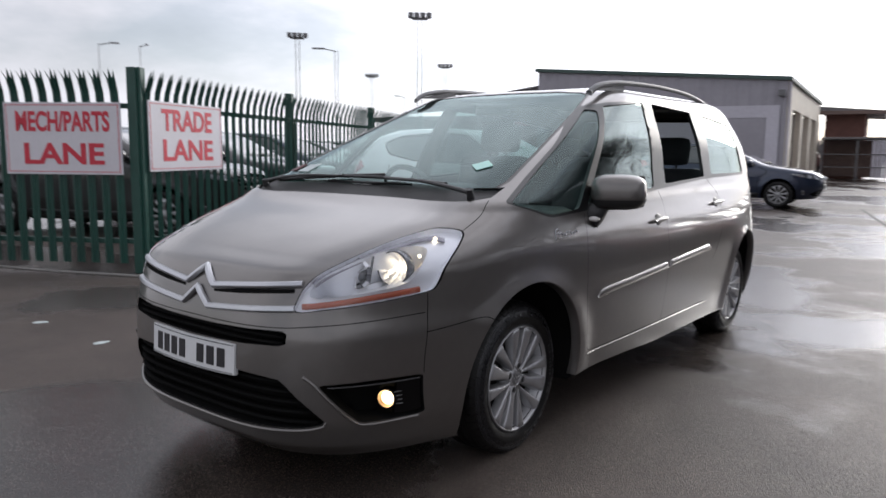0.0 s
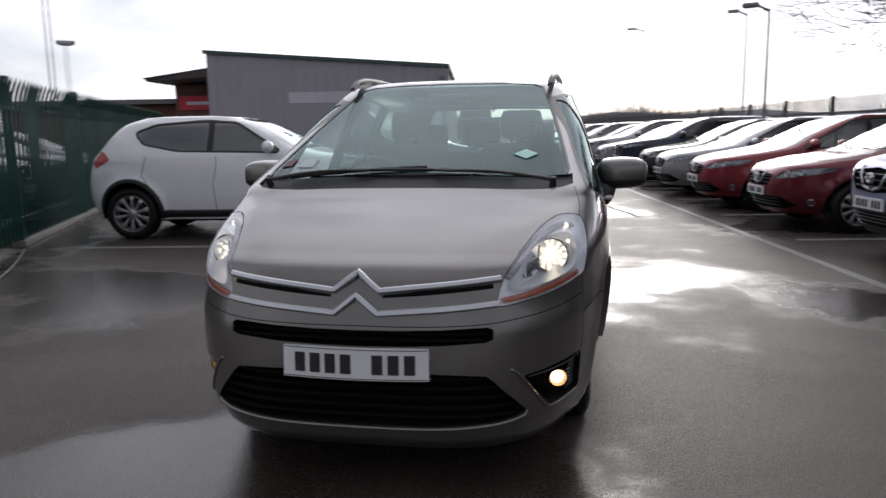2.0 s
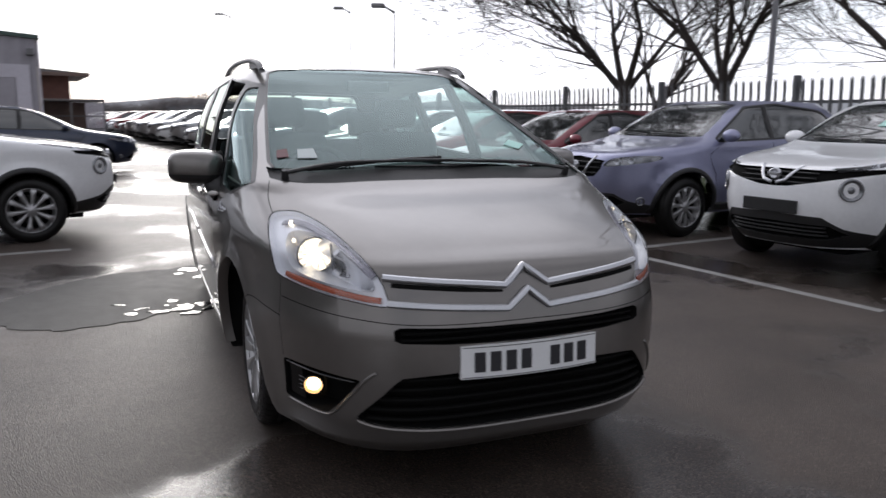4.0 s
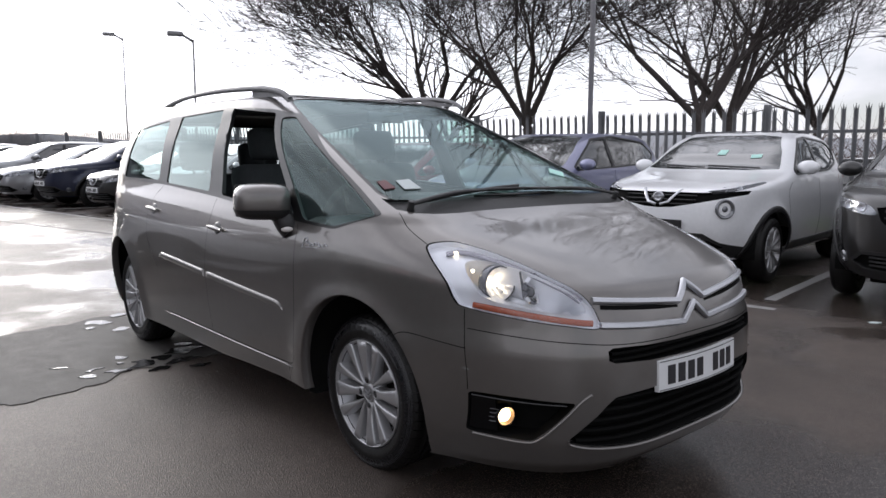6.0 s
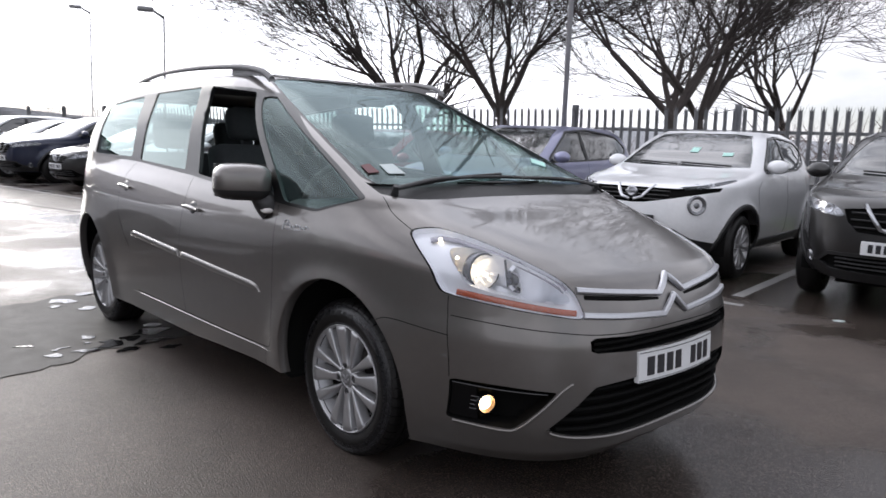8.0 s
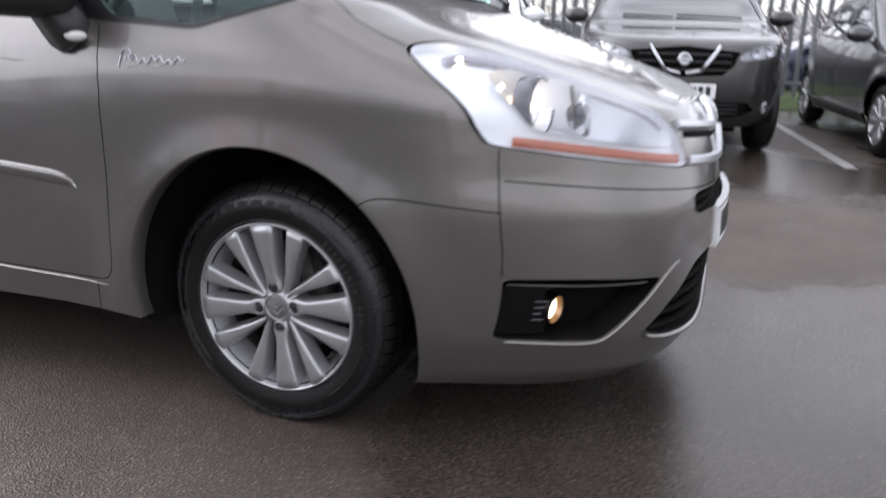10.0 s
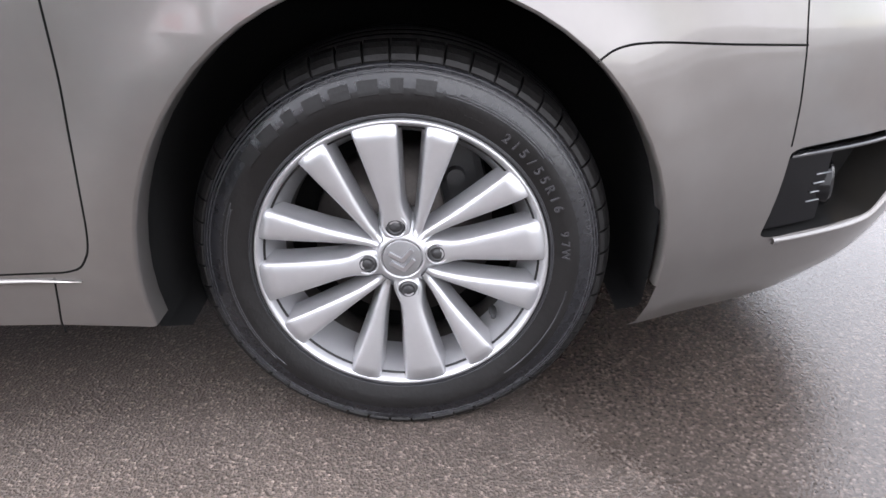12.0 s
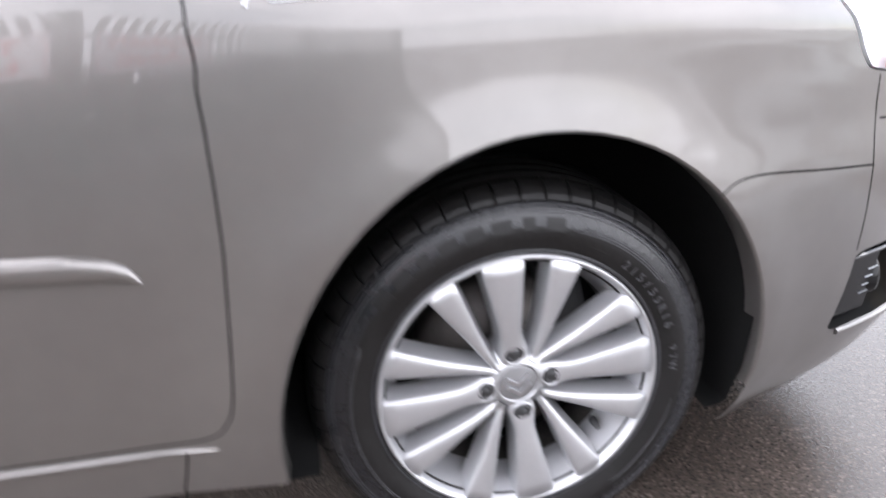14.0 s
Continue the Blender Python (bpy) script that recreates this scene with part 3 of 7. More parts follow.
def wheel_meshes(style, radius, rim, width, spokes, detail):
    """Meshes of one wheel about the origin, its axle along x, its outer face towards +x."""
    if style in WHEEL_STYLES:
        return WHEEL_STYLES[style]
    seg = 96 if detail else 28
    h, made = width / 2, []

    def keep(name, verts, faces, material, smooth=True):
        me = bpy.data.meshes.new(name)
        me.from_pydata([tuple(v) for v in verts], [], faces)
        me.materials.append(material)
        me.polygons.foreach_set("use_smooth", [smooth] * len(me.polygons))
        made.append((name, me))

    def settle(verts):
        """The tyre sinks a little under the car's weight and bulges beside the ground."""
        out = []
        for x, y, z in verts:
            low = -radius + 0.0095
            if z < low + 0.030:
                sag = min(1.0, (low + 0.030 - z) / 0.040)
                x += math.copysign(0.006 * sag, x)
            out.append((x, y, max(z, low)))
        return out

    side = radius - rim
    prof = [(-h + 0.02, rim - 0.012), (-h, rim + side * 0.35), (-h + 0.01, rim + side * 0.75), (-h + 0.035, radius - 0.003)]
    for k in range(-2, 2) if detail else ():
        g = k * h * 0.33
        prof += [(g - 0.008, radius), (g - 0.005, radius - 0.007), (g + 0.005, radius - 0.007), (g + 0.008, radius)]
    prof += [(h - 0.064, radius), (h - 0.060, radius - 0.0075), (h - 0.045, radius - 0.0085), (h - 0.030, radius - 0.0135), (h - 0.018, radius - 0.023), (h - 0.011, rim + side * 0.71),
             (h - 0.0075, rim + side * 0.64), (h - 0.0045, rim + side * 0.56), (h - 0.001, rim + side * 0.47), (h, rim + side * 0.38), (h - 0.002, rim + side * 0.27), (h - 0.007, rim + side * 0.15), (h - 0.010, rim + 0.008), (h - 0.012, rim + 0.003), (h - 0.02, rim - 0.012)]
    tv, tf = revolve(prof, seg)
    keep("tyre", settle(tv) if detail else tv, tf, M_TYRE)
    if detail:
        made[0][1].materials.append(M_TYRE_BAND)
        bands = [all(side * 0.46 < r - rim < side * 0.80 and x > 0 for x, r in pair) for pair in zip(prof[:-1], prof[1:])]
        made[0][1].polygons.foreach_set("material_index", [int(b) for b in bands] * seg)
    if detail:
        # tread blocks round the outer shoulder, with grooves between them, and a rib of blocks further in
        bv, bf = [], []
        for k in range(52):
            a = 2 * math.pi * k / 52
            for prof_, shift, share in (([(h - 0.058, radius + 0.0005), (h - 0.044, radius - 0.0012), (h - 0.031, radius - 0.0060), (h - 0.021, radius - 0.0135), (h - 0.0165, radius - 0.0205)], 0.0, 0.90),):
                v, f = arc_slab(prof_, a + shift, a + shift + 2 * math.pi / 52 * share, 2, 0.010)
                o = len(bv)
                bv += v
                bf += [tuple(i + o for i in q) for q in f]
        keep("tyre_relief", settle(bv), bf, M_TYRE, False)
        # raised sidewall lettering of the maker, as plain bars
        bv, bf = [], []
        for k in range(8):
            a = radians(-41 + 8.4 * k)
            w = radians(3.0 if k not in (2, 6) else 1.9)
            v, f = arc_slab([(h - 0.0050, rim + side * 0.59), (h - 0.0022, rim + side * 0.52), (h + 0.0002, rim + side * 0.44), (h + 0.0010, rim + side * 0.40)], a - w, a + w, 2, 0.004)
            o = len(bv)
            bv += v
            bf += [tuple(i + o for i in q) for q in f]
        for a0, count, at, tall in ((-64, 3, 0.24, 0.05), (-50, 2, 0.26, 0.05), (-22, 2, 0.24, 0.06), (-10, 4, 0.20, 0.03), (31, 5, 0.20, 0.03), (31, 4, 0.27, 0.03), (150, 9, 0.13, 0.03), (178, 12, 0.14, 0.03), (215, 8, 0.24, 0.03), (236, 6, 0.30, 0.04), (262, 7, 0.42, 0.03)):
            for k in range(count):
                a = radians(a0 + 1.9 * k)
                xx = h - 0.0025 - 0.055 * max(0, 0.27 - at)
                v, f = arc_slab([(xx, rim + side * (at + tall)), (xx + 0.0008, rim + side * at)], a, a + radians(1.1), 1, 0.003)
                o = len(bv)
                bv += v
                bf += [tuple(i + o for i in q) for q in f]
        keep("sidewall_marks", bv, bf, M_TYRE, False)
        for text, size, a0, step, at in (("215/55R16", 0.019, 47, 3.9, 0.27), ("97W", 0.017, 88, 3.9, 0.27), ("OUTSIDE", 0.009, 76, 2.3, 0.62)):
            bm = bmesh.new()
            for k, ch in enumerate(text):
                glyph = letters(ch, size, 0.0003, 0.0010)
                a = radians(a0 + step * k)
                r = rim + side * at
                ca, sa = math.cos(a), math.sin(a)
                m = Matrix(((0, 0, 1, h - 0.0012 if at < 0.5 else h - 0.0062), (ca, sa, 0, r * sa), (-sa, ca, 0, r * ca), (0, 0, 0, 1)))
                glyph.transform(m)
                bm.from_mesh(glyph)
                bpy.data.meshes.remove(glyph)
            me = bpy.data.meshes.new("size_marking")
            bm.to_mesh(me)
            bm.free()
            me.materials.append(M_TYRE_MARK)
            made.append(("size_marking", me))
        # fine raised ribs: full rings below the shoulder, short arcs beside the lettering
        for rr, a0, a1 in ((0.655, 0, 360), (0.700, 0, 360), (0.745, 0, 360), (0.44, 24, 60), (0.47, 26, 62), (0.50, 28, 64), (0.40, 236, 300), (0.43, 240, 302), (0.36, 110, 150), (0.10, 0, 360)):
            x = float(np.interp(rr, (0.0, 0.15, 0.27, 0.38, 0.47, 0.56, 0.64, 0.71, 0.775), (h - 0.011, h - 0.007, h - 0.002, h, h - 0.001, h - 0.0045, h - 0.0075, h - 0.011, h - 0.018)))
            r = rim + side * rr
            rv, rf = arc_slab([(x - 0.001, r + 0.0016), (x + 0.0012, r), (x - 0.0006, r - 0.0016)], radians(a0), radians(a1), max(6, int((a1 - a0) / 4)), 0.002)
            keep("tyre_ring", settle(rv) if a1 - a0 == 360 and rr > 0.5 else rv, rf, M_TYRE_MARK)
    lip = [(h - 0.018, rim - 0.0085), (h - 0.010, rim - 0.0050), (h - 0.0060, rim - 0.0022), (h - 0.0048, rim + 0.0005), (h - 0.0065, rim + 0.0028), (h - 0.012, rim + 0.0040), (h - 0.03, rim + 0.002)]
    keep("rim", *revolve([(h - 0.076, rim - 0.032), (h - 0.055, rim - 0.024), (h - 0.036, rim - 0.015)] + lip, seg), M_ALLOY)
    # the deeper part of the barrel is in the darker alloy
    keep("barrel", *revolve([(-h + 0.03, rim - 0.004), (0.0, rim - 0.036), (h - 0.076, rim - 0.032)], seg), M_ALLOY_DARK)
    face_in, face_out = h - 0.024, h - 0.0075
    if detail:
        def face_x(r):
            e = (r - rim * 0.16) / (rim * 0.80)
            return face_in + (face_out - face_in) * math.sin(max(0.0, min(1.0, e)) * 1.5)
        for k in range(4):
            a = math.pi / 2 * k
            rows = [(r, a, w, face_x(r)) for r, w in ((0.030, 0.016), (0.040, 0.0205), (0.054, 0.0225), (0.066, 0.0200), (0.078, 0.0172), (0.092, 0.0170), (0.110, 0.0190), (0.130, 0.0218), (0.150, 0.0246), (0.170, 0.0274), (0.190, 0.0304), (0.2160, 0.0342))]
            keep("spoke", *blade(rows, face_in, 0.040), M_ALLOY)
            for sgn in (-1, 1):
                rows = [(r, a + math.pi / 4 + sgn * radians(d), w, face_x(r)) for r, d, w in ((0.042, 5.0, 0.0058), (0.055, 7.6, 0.0064), (0.070, 10.2, 0.0072), (0.085, 12.2, 0.0084), (0.100, 13.8, 0.0100), (0.120, 15.4, 0.0124), (0.140, 16.5, 0.0150), (0.160, 17.3, 0.0177), (0.180, 17.9, 0.0205), (0.195, 18.3, 0.0226), (0.2160, 18.5, 0.0254))]
                keep("spoke", *blade(rows, face_in, 0.040), M_ALLOY)
        hub = [(face_in - 0.05, 0.066), (face_in - 0.030, 0.066), (face_in - 0.012, 0.055), (face_in - 0.003, 0.044), (face_in + 0.0015, 0.037), (face_in + 0.0035, 0.0335), (face_in + 0.0030, 0.0318), (face_in - 0.001, 0.0314), (face_in - 0.001, 0.0)]
    else:
        for k in range(spokes):
            a = 2 * math.pi * k / spokes
            rows = [(rim * 0.16 + (rim * 0.80) * e, a, rim * (0.050 + 0.082 * e ** 1.9), face_in + (face_out - face_in) * math.sin(e * 1.5)) for e in (0.0, 0.25, 0.5, 0.75, 1.0)]
            keep("spoke", *blade(rows, face_in, 0.034), M_ALLOY)
        hub = [(face_in - 0.05, rim * 0.335), (face_in - 0.012, rim * 0.30), (face_in + 0.001, rim * 0.165), (face_in + 0.007, rim * 0.136), (face_in + 0.007, 0.0)]
    keep("hub", *revolve(hub, 48 if detail else 16), M_ALLOY)
    keep("brake_disc", *revolve([(0.0, 0.0), (0.0, rim * 0.66), (-0.035, rim * 0.67), (-0.06, rim * 0.67)], 36 if detail else 16), M_DISC if detail else M_ALLOY_DARK)
    keep("wheel_back", *revolve([(-0.05, 0.0), (-0.05, rim - 0.006)], 36 if detail else 16), M_DARK)
    if detail:
        for k in range(4):
            a = math.pi / 2 * k
            o = (face_in + 0.0025, 0.054 * math.sin(a), 0.054 * math.cos(a))
            keep("bolt_seat", *revolve([(0.0005, 0.0185), (0.0030, 0.0172), (0.0026, 0.0155), (-0.004, 0.0146)], 24, o), M_ALLOY)
            keep("bolt", *revolve([(0.0008, 0.0150), (0.0016, 0.0130), (0.0032, 0.0122), (0.0036, 0.0105), (0.0026, 0.0095), (0.0026, 0.0075), (0.0034, 0.0068), (0.0034, 0.0)], 18, o), M_BLACK)
        cap = (face_in + 0.0006, 0, 0)
        keep("hub_cap", *revolve([(0.0, 0.0306), (0.0018, 0.0300), (0.0024, 0.0285), (0.0027, 0.0)], 32, cap), M_CAP)
        bm = bmesh.new()
        for dz in (-0.011, 0.005):
            for s in (-1, 1):
                m = Matrix.Translation((face_in + 0.0042, s * 0.0085, dz)) @ pose(0, 0, 0, s * 40)
                box(bm, -0.001, -0.0125, -0.0032, 0.0022, 0.0125, 0.0032, 0.0008, m)
        me = bpy.data.meshes.new("cap_emblem")
        bm.to_mesh(me)
        bm.free()
        me.materials.append(M_CHROME)
        made.append(("cap_emblem", me))
        va = radians(137)
        keep("valve", *revolve([(0.0, 0.0065), (0.012, 0.0065), (0.014, 0.0042), (0.026, 0.0042), (0.028, 0.0)], 12, (h - 0.058, 0.180 * math.sin(va), 0.180 * math.cos(va))), M_BLACK)
        # caliper and its carrier behind the spokes
        bm = bmesh.new()
        box(bm, -0.045, 0.075, 0.02, 0.012, 0.150, 0.150, 0.014, pose(0, 0, 0, 12))
        rod(bm, (0.0, 0.085, 0.105), (0.026, 0.085, 0.105), 0.017, 0.014, 14)
        rod(bm, (0.0, 0.118, 0.045), (0.022, 0.118, 0.045), 0.013, 0.010, 14)
        me = bpy.data.meshes.new("brake_caliper")
        bm.to_mesh(me)
        bm.free()
        me.materials.append(M_BLACK)
        made.append(("brake_caliper", me))
    WHEEL_STYLES[style] = made
    return made


def put_wheel(car, style, m, radius, rim, width, spokes, detail, turned=0.0):
    """A wheel of a car at the local pose m: the tyre, with the metal pieces as its sub-parts, turned about the axle."""
    made = wheel_meshes(style, radius, rim, width, spokes, detail)
    tyre = new("wheel", made[0][1])
    tyre.parent = car
    tyre.matrix_local = m
    for name, me in made[1:]:
        ob = new(name, me)
        ob.parent = tyre
        if name not in ("tyre_relief", "brake_caliper"):
            ob.matrix_local = pose(0, 0, 0, turned)
        if name in ("tyre_relief", "sidewall_marks"):
            tagged(ob, "tread blocks round the shoulder" if name == "tyre_relief" else "raised sidewall marks", kind="stuff")
    return tyre


# ---- the bronze-grey people carrier ----
def people_carrier():
    car = thing("people_carrier", "bronze-grey metallic people carrier parked on wet asphalt, lamps lit", "car", pose(0, 0, -0.010))
    arches = [(0.0, 0.315, 0.385), (2.728, 0.315, 0.385)]
    sh = Shell([
        (0.175, -0.90, 3.36, 0.850, 4.0, 4.0), (0.225, -0.960, 3.44, 0.868, 4.0, 4.2), (0.32, -0.996, 3.50, 0.888, 4.1, 4.2), (0.46, -1.003, 3.53, 0.905, 4.1, 4.2),
        (0.60, -0.996, 3.53, 0.915, 4.1, 4.2), (0.70, -0.975, 3.50, 0.918, 4.0, 4.2), (0.78, -0.945, 3.48, 0.915, 4.1, 4.2), (0.825, -0.905, 3.47, 0.911, 4.3, 4.2),
        (0.87, -0.79, 3.46, 0.904, 4.8, 4.3), (0.92, -0.645, 3.45, 0.894, 5.3, 4.4), (0.97, -0.48, 3.44, 0.881, 6.0, 4.6), (1.02, -0.30, 3.43, 0.866, 7.5, 4.8),
        (1.06, -0.19, 3.42, 0.850, 9.5, 5.0), (1.15, 0.03, 3.39, 0.825, 8.5, 5.5), (1.30, 0.40, 3.31, 0.785, 8.0, 6.0), (1.45, 0.77, 3.20, 0.722, 8.0, 6.0),
        (1.53, 0.965, 3.12, 0.684, 8.0, 6.0), (1.575, 1.09, 3.04, 0.640, 7.5, 6.0), (1.60, 1.21, 2.94, 0.570, 6.0, 5.0)],
        1.7, arches, crown=0.050, flare=0.014)

    def arch(y, r=0.0):
        return [(y + ((0.360 if math.cos(a) > 0 else 0.392) + r) * math.cos(a), max(0.315 + (0.422 + r) * math.sin(a), 0.16)) for a in [math.radians(-24 + 228 * k / 40) for k in range(41)]]

    loops = []
    add = loops.append
    # glazing: rubber first, then the pane inside it
    side_glass = {
        "quarter_window": corners([(-0.075, 1.050), (0.14, 0.995), (0.36, 1.008), (0.405, 1.045), (0.882, 1.460), (0.85, 1.467)], 0.025),
        "front_door_window": corners([(0.445, 1.022), (1.212, 1.074), (1.372, 1.524), (0.948, 1.486)], 0.02),
        "rear_door_window": corners([(1.375, 1.088), (1.995, 1.113), (2.055, 1.500), (1.49, 1.523)], 0.02),
        "rear_quarter_window": corners([(2.12, 1.125), (2.80, 1.125), (2.78, 1.438), (2.225, 1.486)], 0.03),
    }
    rubber = corners([(-0.098, 1.053), (0.14, 0.983), (0.38, 0.996), (1.30, 1.064), (2.0, 1.100), (2.825, 1.112), (2.795, 1.450), (2.2, 1.501), (1.45, 1.537), (1.0, 1.507), (0.835, 1.476), (0.42, 1.280)], 0.025)
    add(("window_surround", sh.side_loop(rubber)))
    for name, loop in side_glass.items():
        add((name, sh.side_loop(loop)))
    screen = [(0.0, 1.113), (0.35, 1.110), (0.60, 1.104), (0.69, 1.106), (0.698, 1.13), (0.658, 1.25), (0.610, 1.38), (0.562, 1.49), (0.530, 1.550), (0.48, 1.568), (0.30, 1.580), (0.0, 1.585)]
    fine = []
    for a, b in zip(screen[:-1], screen[1:]):
        fine += [tuple(Vector(a).lerp(Vector(b), k / 4)) for k in range(4)]
    fine.append(screen[-1])
    cowl = [(0.0, 1.058), (0.12, 1.058), (0.24, 1.0575), (0.36, 1.056), (0.48, 1.053), (0.60, 1.054), (0.68, 1.060), (0.725, 1.072), (0.722, 1.110), (0.695, 1.106), (0.60, 1.104), (0.35, 1.110), (0.18, 1.112), (0.0, 1.113)]
    add(("cowl", sh.front_loop(cowl)))
    add(("screen_surround", sh.front_loop([(0.0, 1.108)] + [(x + 0.014, z) for x, z in fine[3:-6]] + [(0.30, 1.590), (0.0, 1.595)])))
    add(("windscreen", sh.front_loop(fine)))
    add(("rear_surround", sh.rear_loop(corners([(0.0, 1.10), (0.64, 1.11), (0.62, 1.30), (0.54, 1.50), (0.0, 1.515)], 0.04))))
    add(("rear_window", sh.rear_loop(corners([(0.0, 1.12), (0.62, 1.13), (0.60, 1.30), (0.52, 1.485), (0.0, 1.495)], 0.04))))
    lamp = rounded([(0.492, 0.711), (0.58, 0.721), (0.67, 0.736), (0.760, 0.761), (0.778, 0.785), (0.785, 0.86), (0.775, 0.92), (0.752, 0.957), (0.70, 0.968), (0.66, 0.962), (0.605, 0.930), (0.55, 0.870), (0.508, 0.805), (0.490, 0.750)], 4)
    well = rounded([(0.735, 0.800), (0.746, 0.860), (0.722, 0.908), (0.665, 0.914), (0.600, 0.885), (0.545, 0.828), (0.522, 0.775), (0.545, 0.757), (0.655, 0.772)], 4)
    add(("headlamp_gap", sh.front_loop(outset(lamp, 0.003))))
    add(("headlamp", sh.front_loop(lamp)))
    add(("headlamp_well", sh.front_loop(well)))
    upper = [(0.0, 0.575), (0.15, 0.577), (0.30, 0.583), (0.45, 0.592), (0.474, 0.602), (0.474, 0.634), (0.456, 0.643), (0.30, 0.637), (0.15, 0.632), (0.0, 0.630)]
    add(("upper_intake", sh.front_loop(upper)))
    lower = [(0.0, 0.282), (0.15, 0.283), (0.30, 0.287), (0.42, 0.294), (0.52, 0.303), (0.575, 0.318), (0.580, 0.332), (0.555, 0.365), (0.51, 0.415), (0.475, 0.455), (0.45, 0.475), (0.30, 0.484), (0.15, 0.488), (0.0, 0.490)]
    add(("lower_grille", sh.front_loop(lower)))
    fog = corners([(0.758, 0.320), (0.768, 0.470), (0.70, 0.472), (0.572, 0.462), (0.658, 0.318)], 0.012, every=0.03)
    add(("fog_recess", sh.front_loop(fog)))
    for k, y in enumerate((0.0, 2.728)):
        add(("cut", sh.side_loop(arch(y))))
    # the sill's lower edge runs higher than the bumpers'
    add(("cut", sh.side_loop([(0.30, 0.17), (0.30, 0.262), (0.6, 0.270), (0.9, 0.262), (1.2, 0.246), (1.5, 0.246), (1.8, 0.246), (2.1, 0.246), (2.45, 0.246), (2.45, 0.17), (1.4, 0.17)])))
    gaps = [
        sh.front_loop([(0.754, 0.960), (0.754, 0.985), (0.750, 1.01), (0.742, 1.035), (0.730, 1.062)]),
        sh.side_loop([(0.402, 0.99), (0.398, 0.93), (0.396, 0.895), (0.395, 0.865), (0.394, 0.82), (0.392, 0.76), (0.391, 0.70), (0.393, 0.60), (0.400, 0.50), (0.408, 0.42), (0.420, 0.385), (0.446, 0.364), (0.52, 0.359), (0.80, 0.358), (1.10, 0.359), (1.5, 0.362), (1.9, 0.365)]),
        sh.side_loop([(1.255, 1.055), (1.275, 0.95), (1.285, 0.80), (1.285, 0.60), (1.275, 0.45), (1.265, 0.355)]),
        sh.side_loop([(2.03, 1.095), (2.13, 1.02), (2.17, 0.92), (2.15, 0.80), (2.07, 0.70), (1.99, 0.62)]),
        sh.side_loop([(-0.262, 0.622), (-0.29, 0.637), (-0.34, 0.640), (-0.45, 0.630), (-0.566, 0.620)]),
        sh.side_loop([(-0.552, 0.757), (-0.553, 0.72), (-0.556, 0.69), (-0.563, 0.62), (-0.571, 0.54), (-0.572, 0.474)]),
        sh.front_loop([(0.0, 0.645), (0.15, 0.645), (0.30, 0.648), (0.45, 0.654), (0.56, 0.664), (0.66, 0.674), (0.767, 0.690)]),
        sh.side_loop([(0.475, 0.352), (0.482, 0.315), (0.491, 0.275), (0.493, 0.250)]),
    ]
    for g in gaps:
        add(("panel_gap", sh.strip(rounded(g, 5, False), 0.0016)))
    pts, cut = sh.pieces(loops, 170, 96)

    v, f = sh.surface(pts, cut["body"])
    skin = sh.norms
    rv, rf = sh.roof(170, 14)
    # light-grey headliner given a dark colour for the shade inside the cabin
    mesh_object("headliner", [(x * 0.985, y, z - 0.030) for x, y, z in rv], rf, M_SEAT, car, "cloth headliner coloured dark for the cabin's shade")
    o = len(v)
    mesh_object("body", v + rv, f + [tuple(i + o for i in t) for t in rf], M_PAINT, car, normals=skin)
    v, f = sh.surface(pts, cut["panel_gap"], lift=-0.001)
    mesh_object("panel_gap", v, f, M_DARK, car, "dark shut lines between the panels")
    v, f = sh.surface(pts, cut["window_surround"], sides=(1,), lift=0.001, thick=0.02)
    mesh_object("window_surround", v, f, M_RUBBER, car, "black rubber and pillar trim")
    v, f = sh.surface(pts, cut["window_surround"], sides=(-1,), lift=0.001, thick=0.02)
    mesh_object("window_surround", v, f, M_RUBBER, car, "black rubber and pillar trim")
    for name in side_glass:
        for s in (1, -1):
            if name == "front_door_window" and s < 0:
                continue                                     # this one is wound down
            if name == "rear_door_window" and s > 0:
                continue
            v, f = sh.surface(pts, cut[name], sides=(s,), lift=-0.004)
            mesh_object(name, v, f, M_SCREEN if name == "quarter_window" else (M_GLASS if "rear" not in name else M_GLASS_DARK), car, normals=sh.norms)
    v, f = sh.surface(pts, cut["windscreen"], lift=-0.003)
    mesh_object("windscreen", v, f, M_SCREEN, car, "wide tinted windscreen with stickers", normals=sh.norms)
    v, f = sh.surface(pts, cut["rear_window"], lift=-0.003)
    mesh_object("rear_window", v, f, M_GLASS_REAR, car, normals=sh.norms)
    v, f = sh.surface(pts, cut["rear_surround"], lift=0.0, thick=0.01)
    mesh_object("rear_surround", v, f, M_RUBBER, car)
    v, f = sh.surface(pts, cut["screen_surround"], lift=0.0, thick=0.01)
    mesh_object("screen_surround", v, f, M_RUBBER, car)
    v, f = sh.surface(pts, cut["cowl"], lift=-0.012)
    mesh_object("cowl", v, f, M_COWL, car, "dark grey plastic scuttle panel")

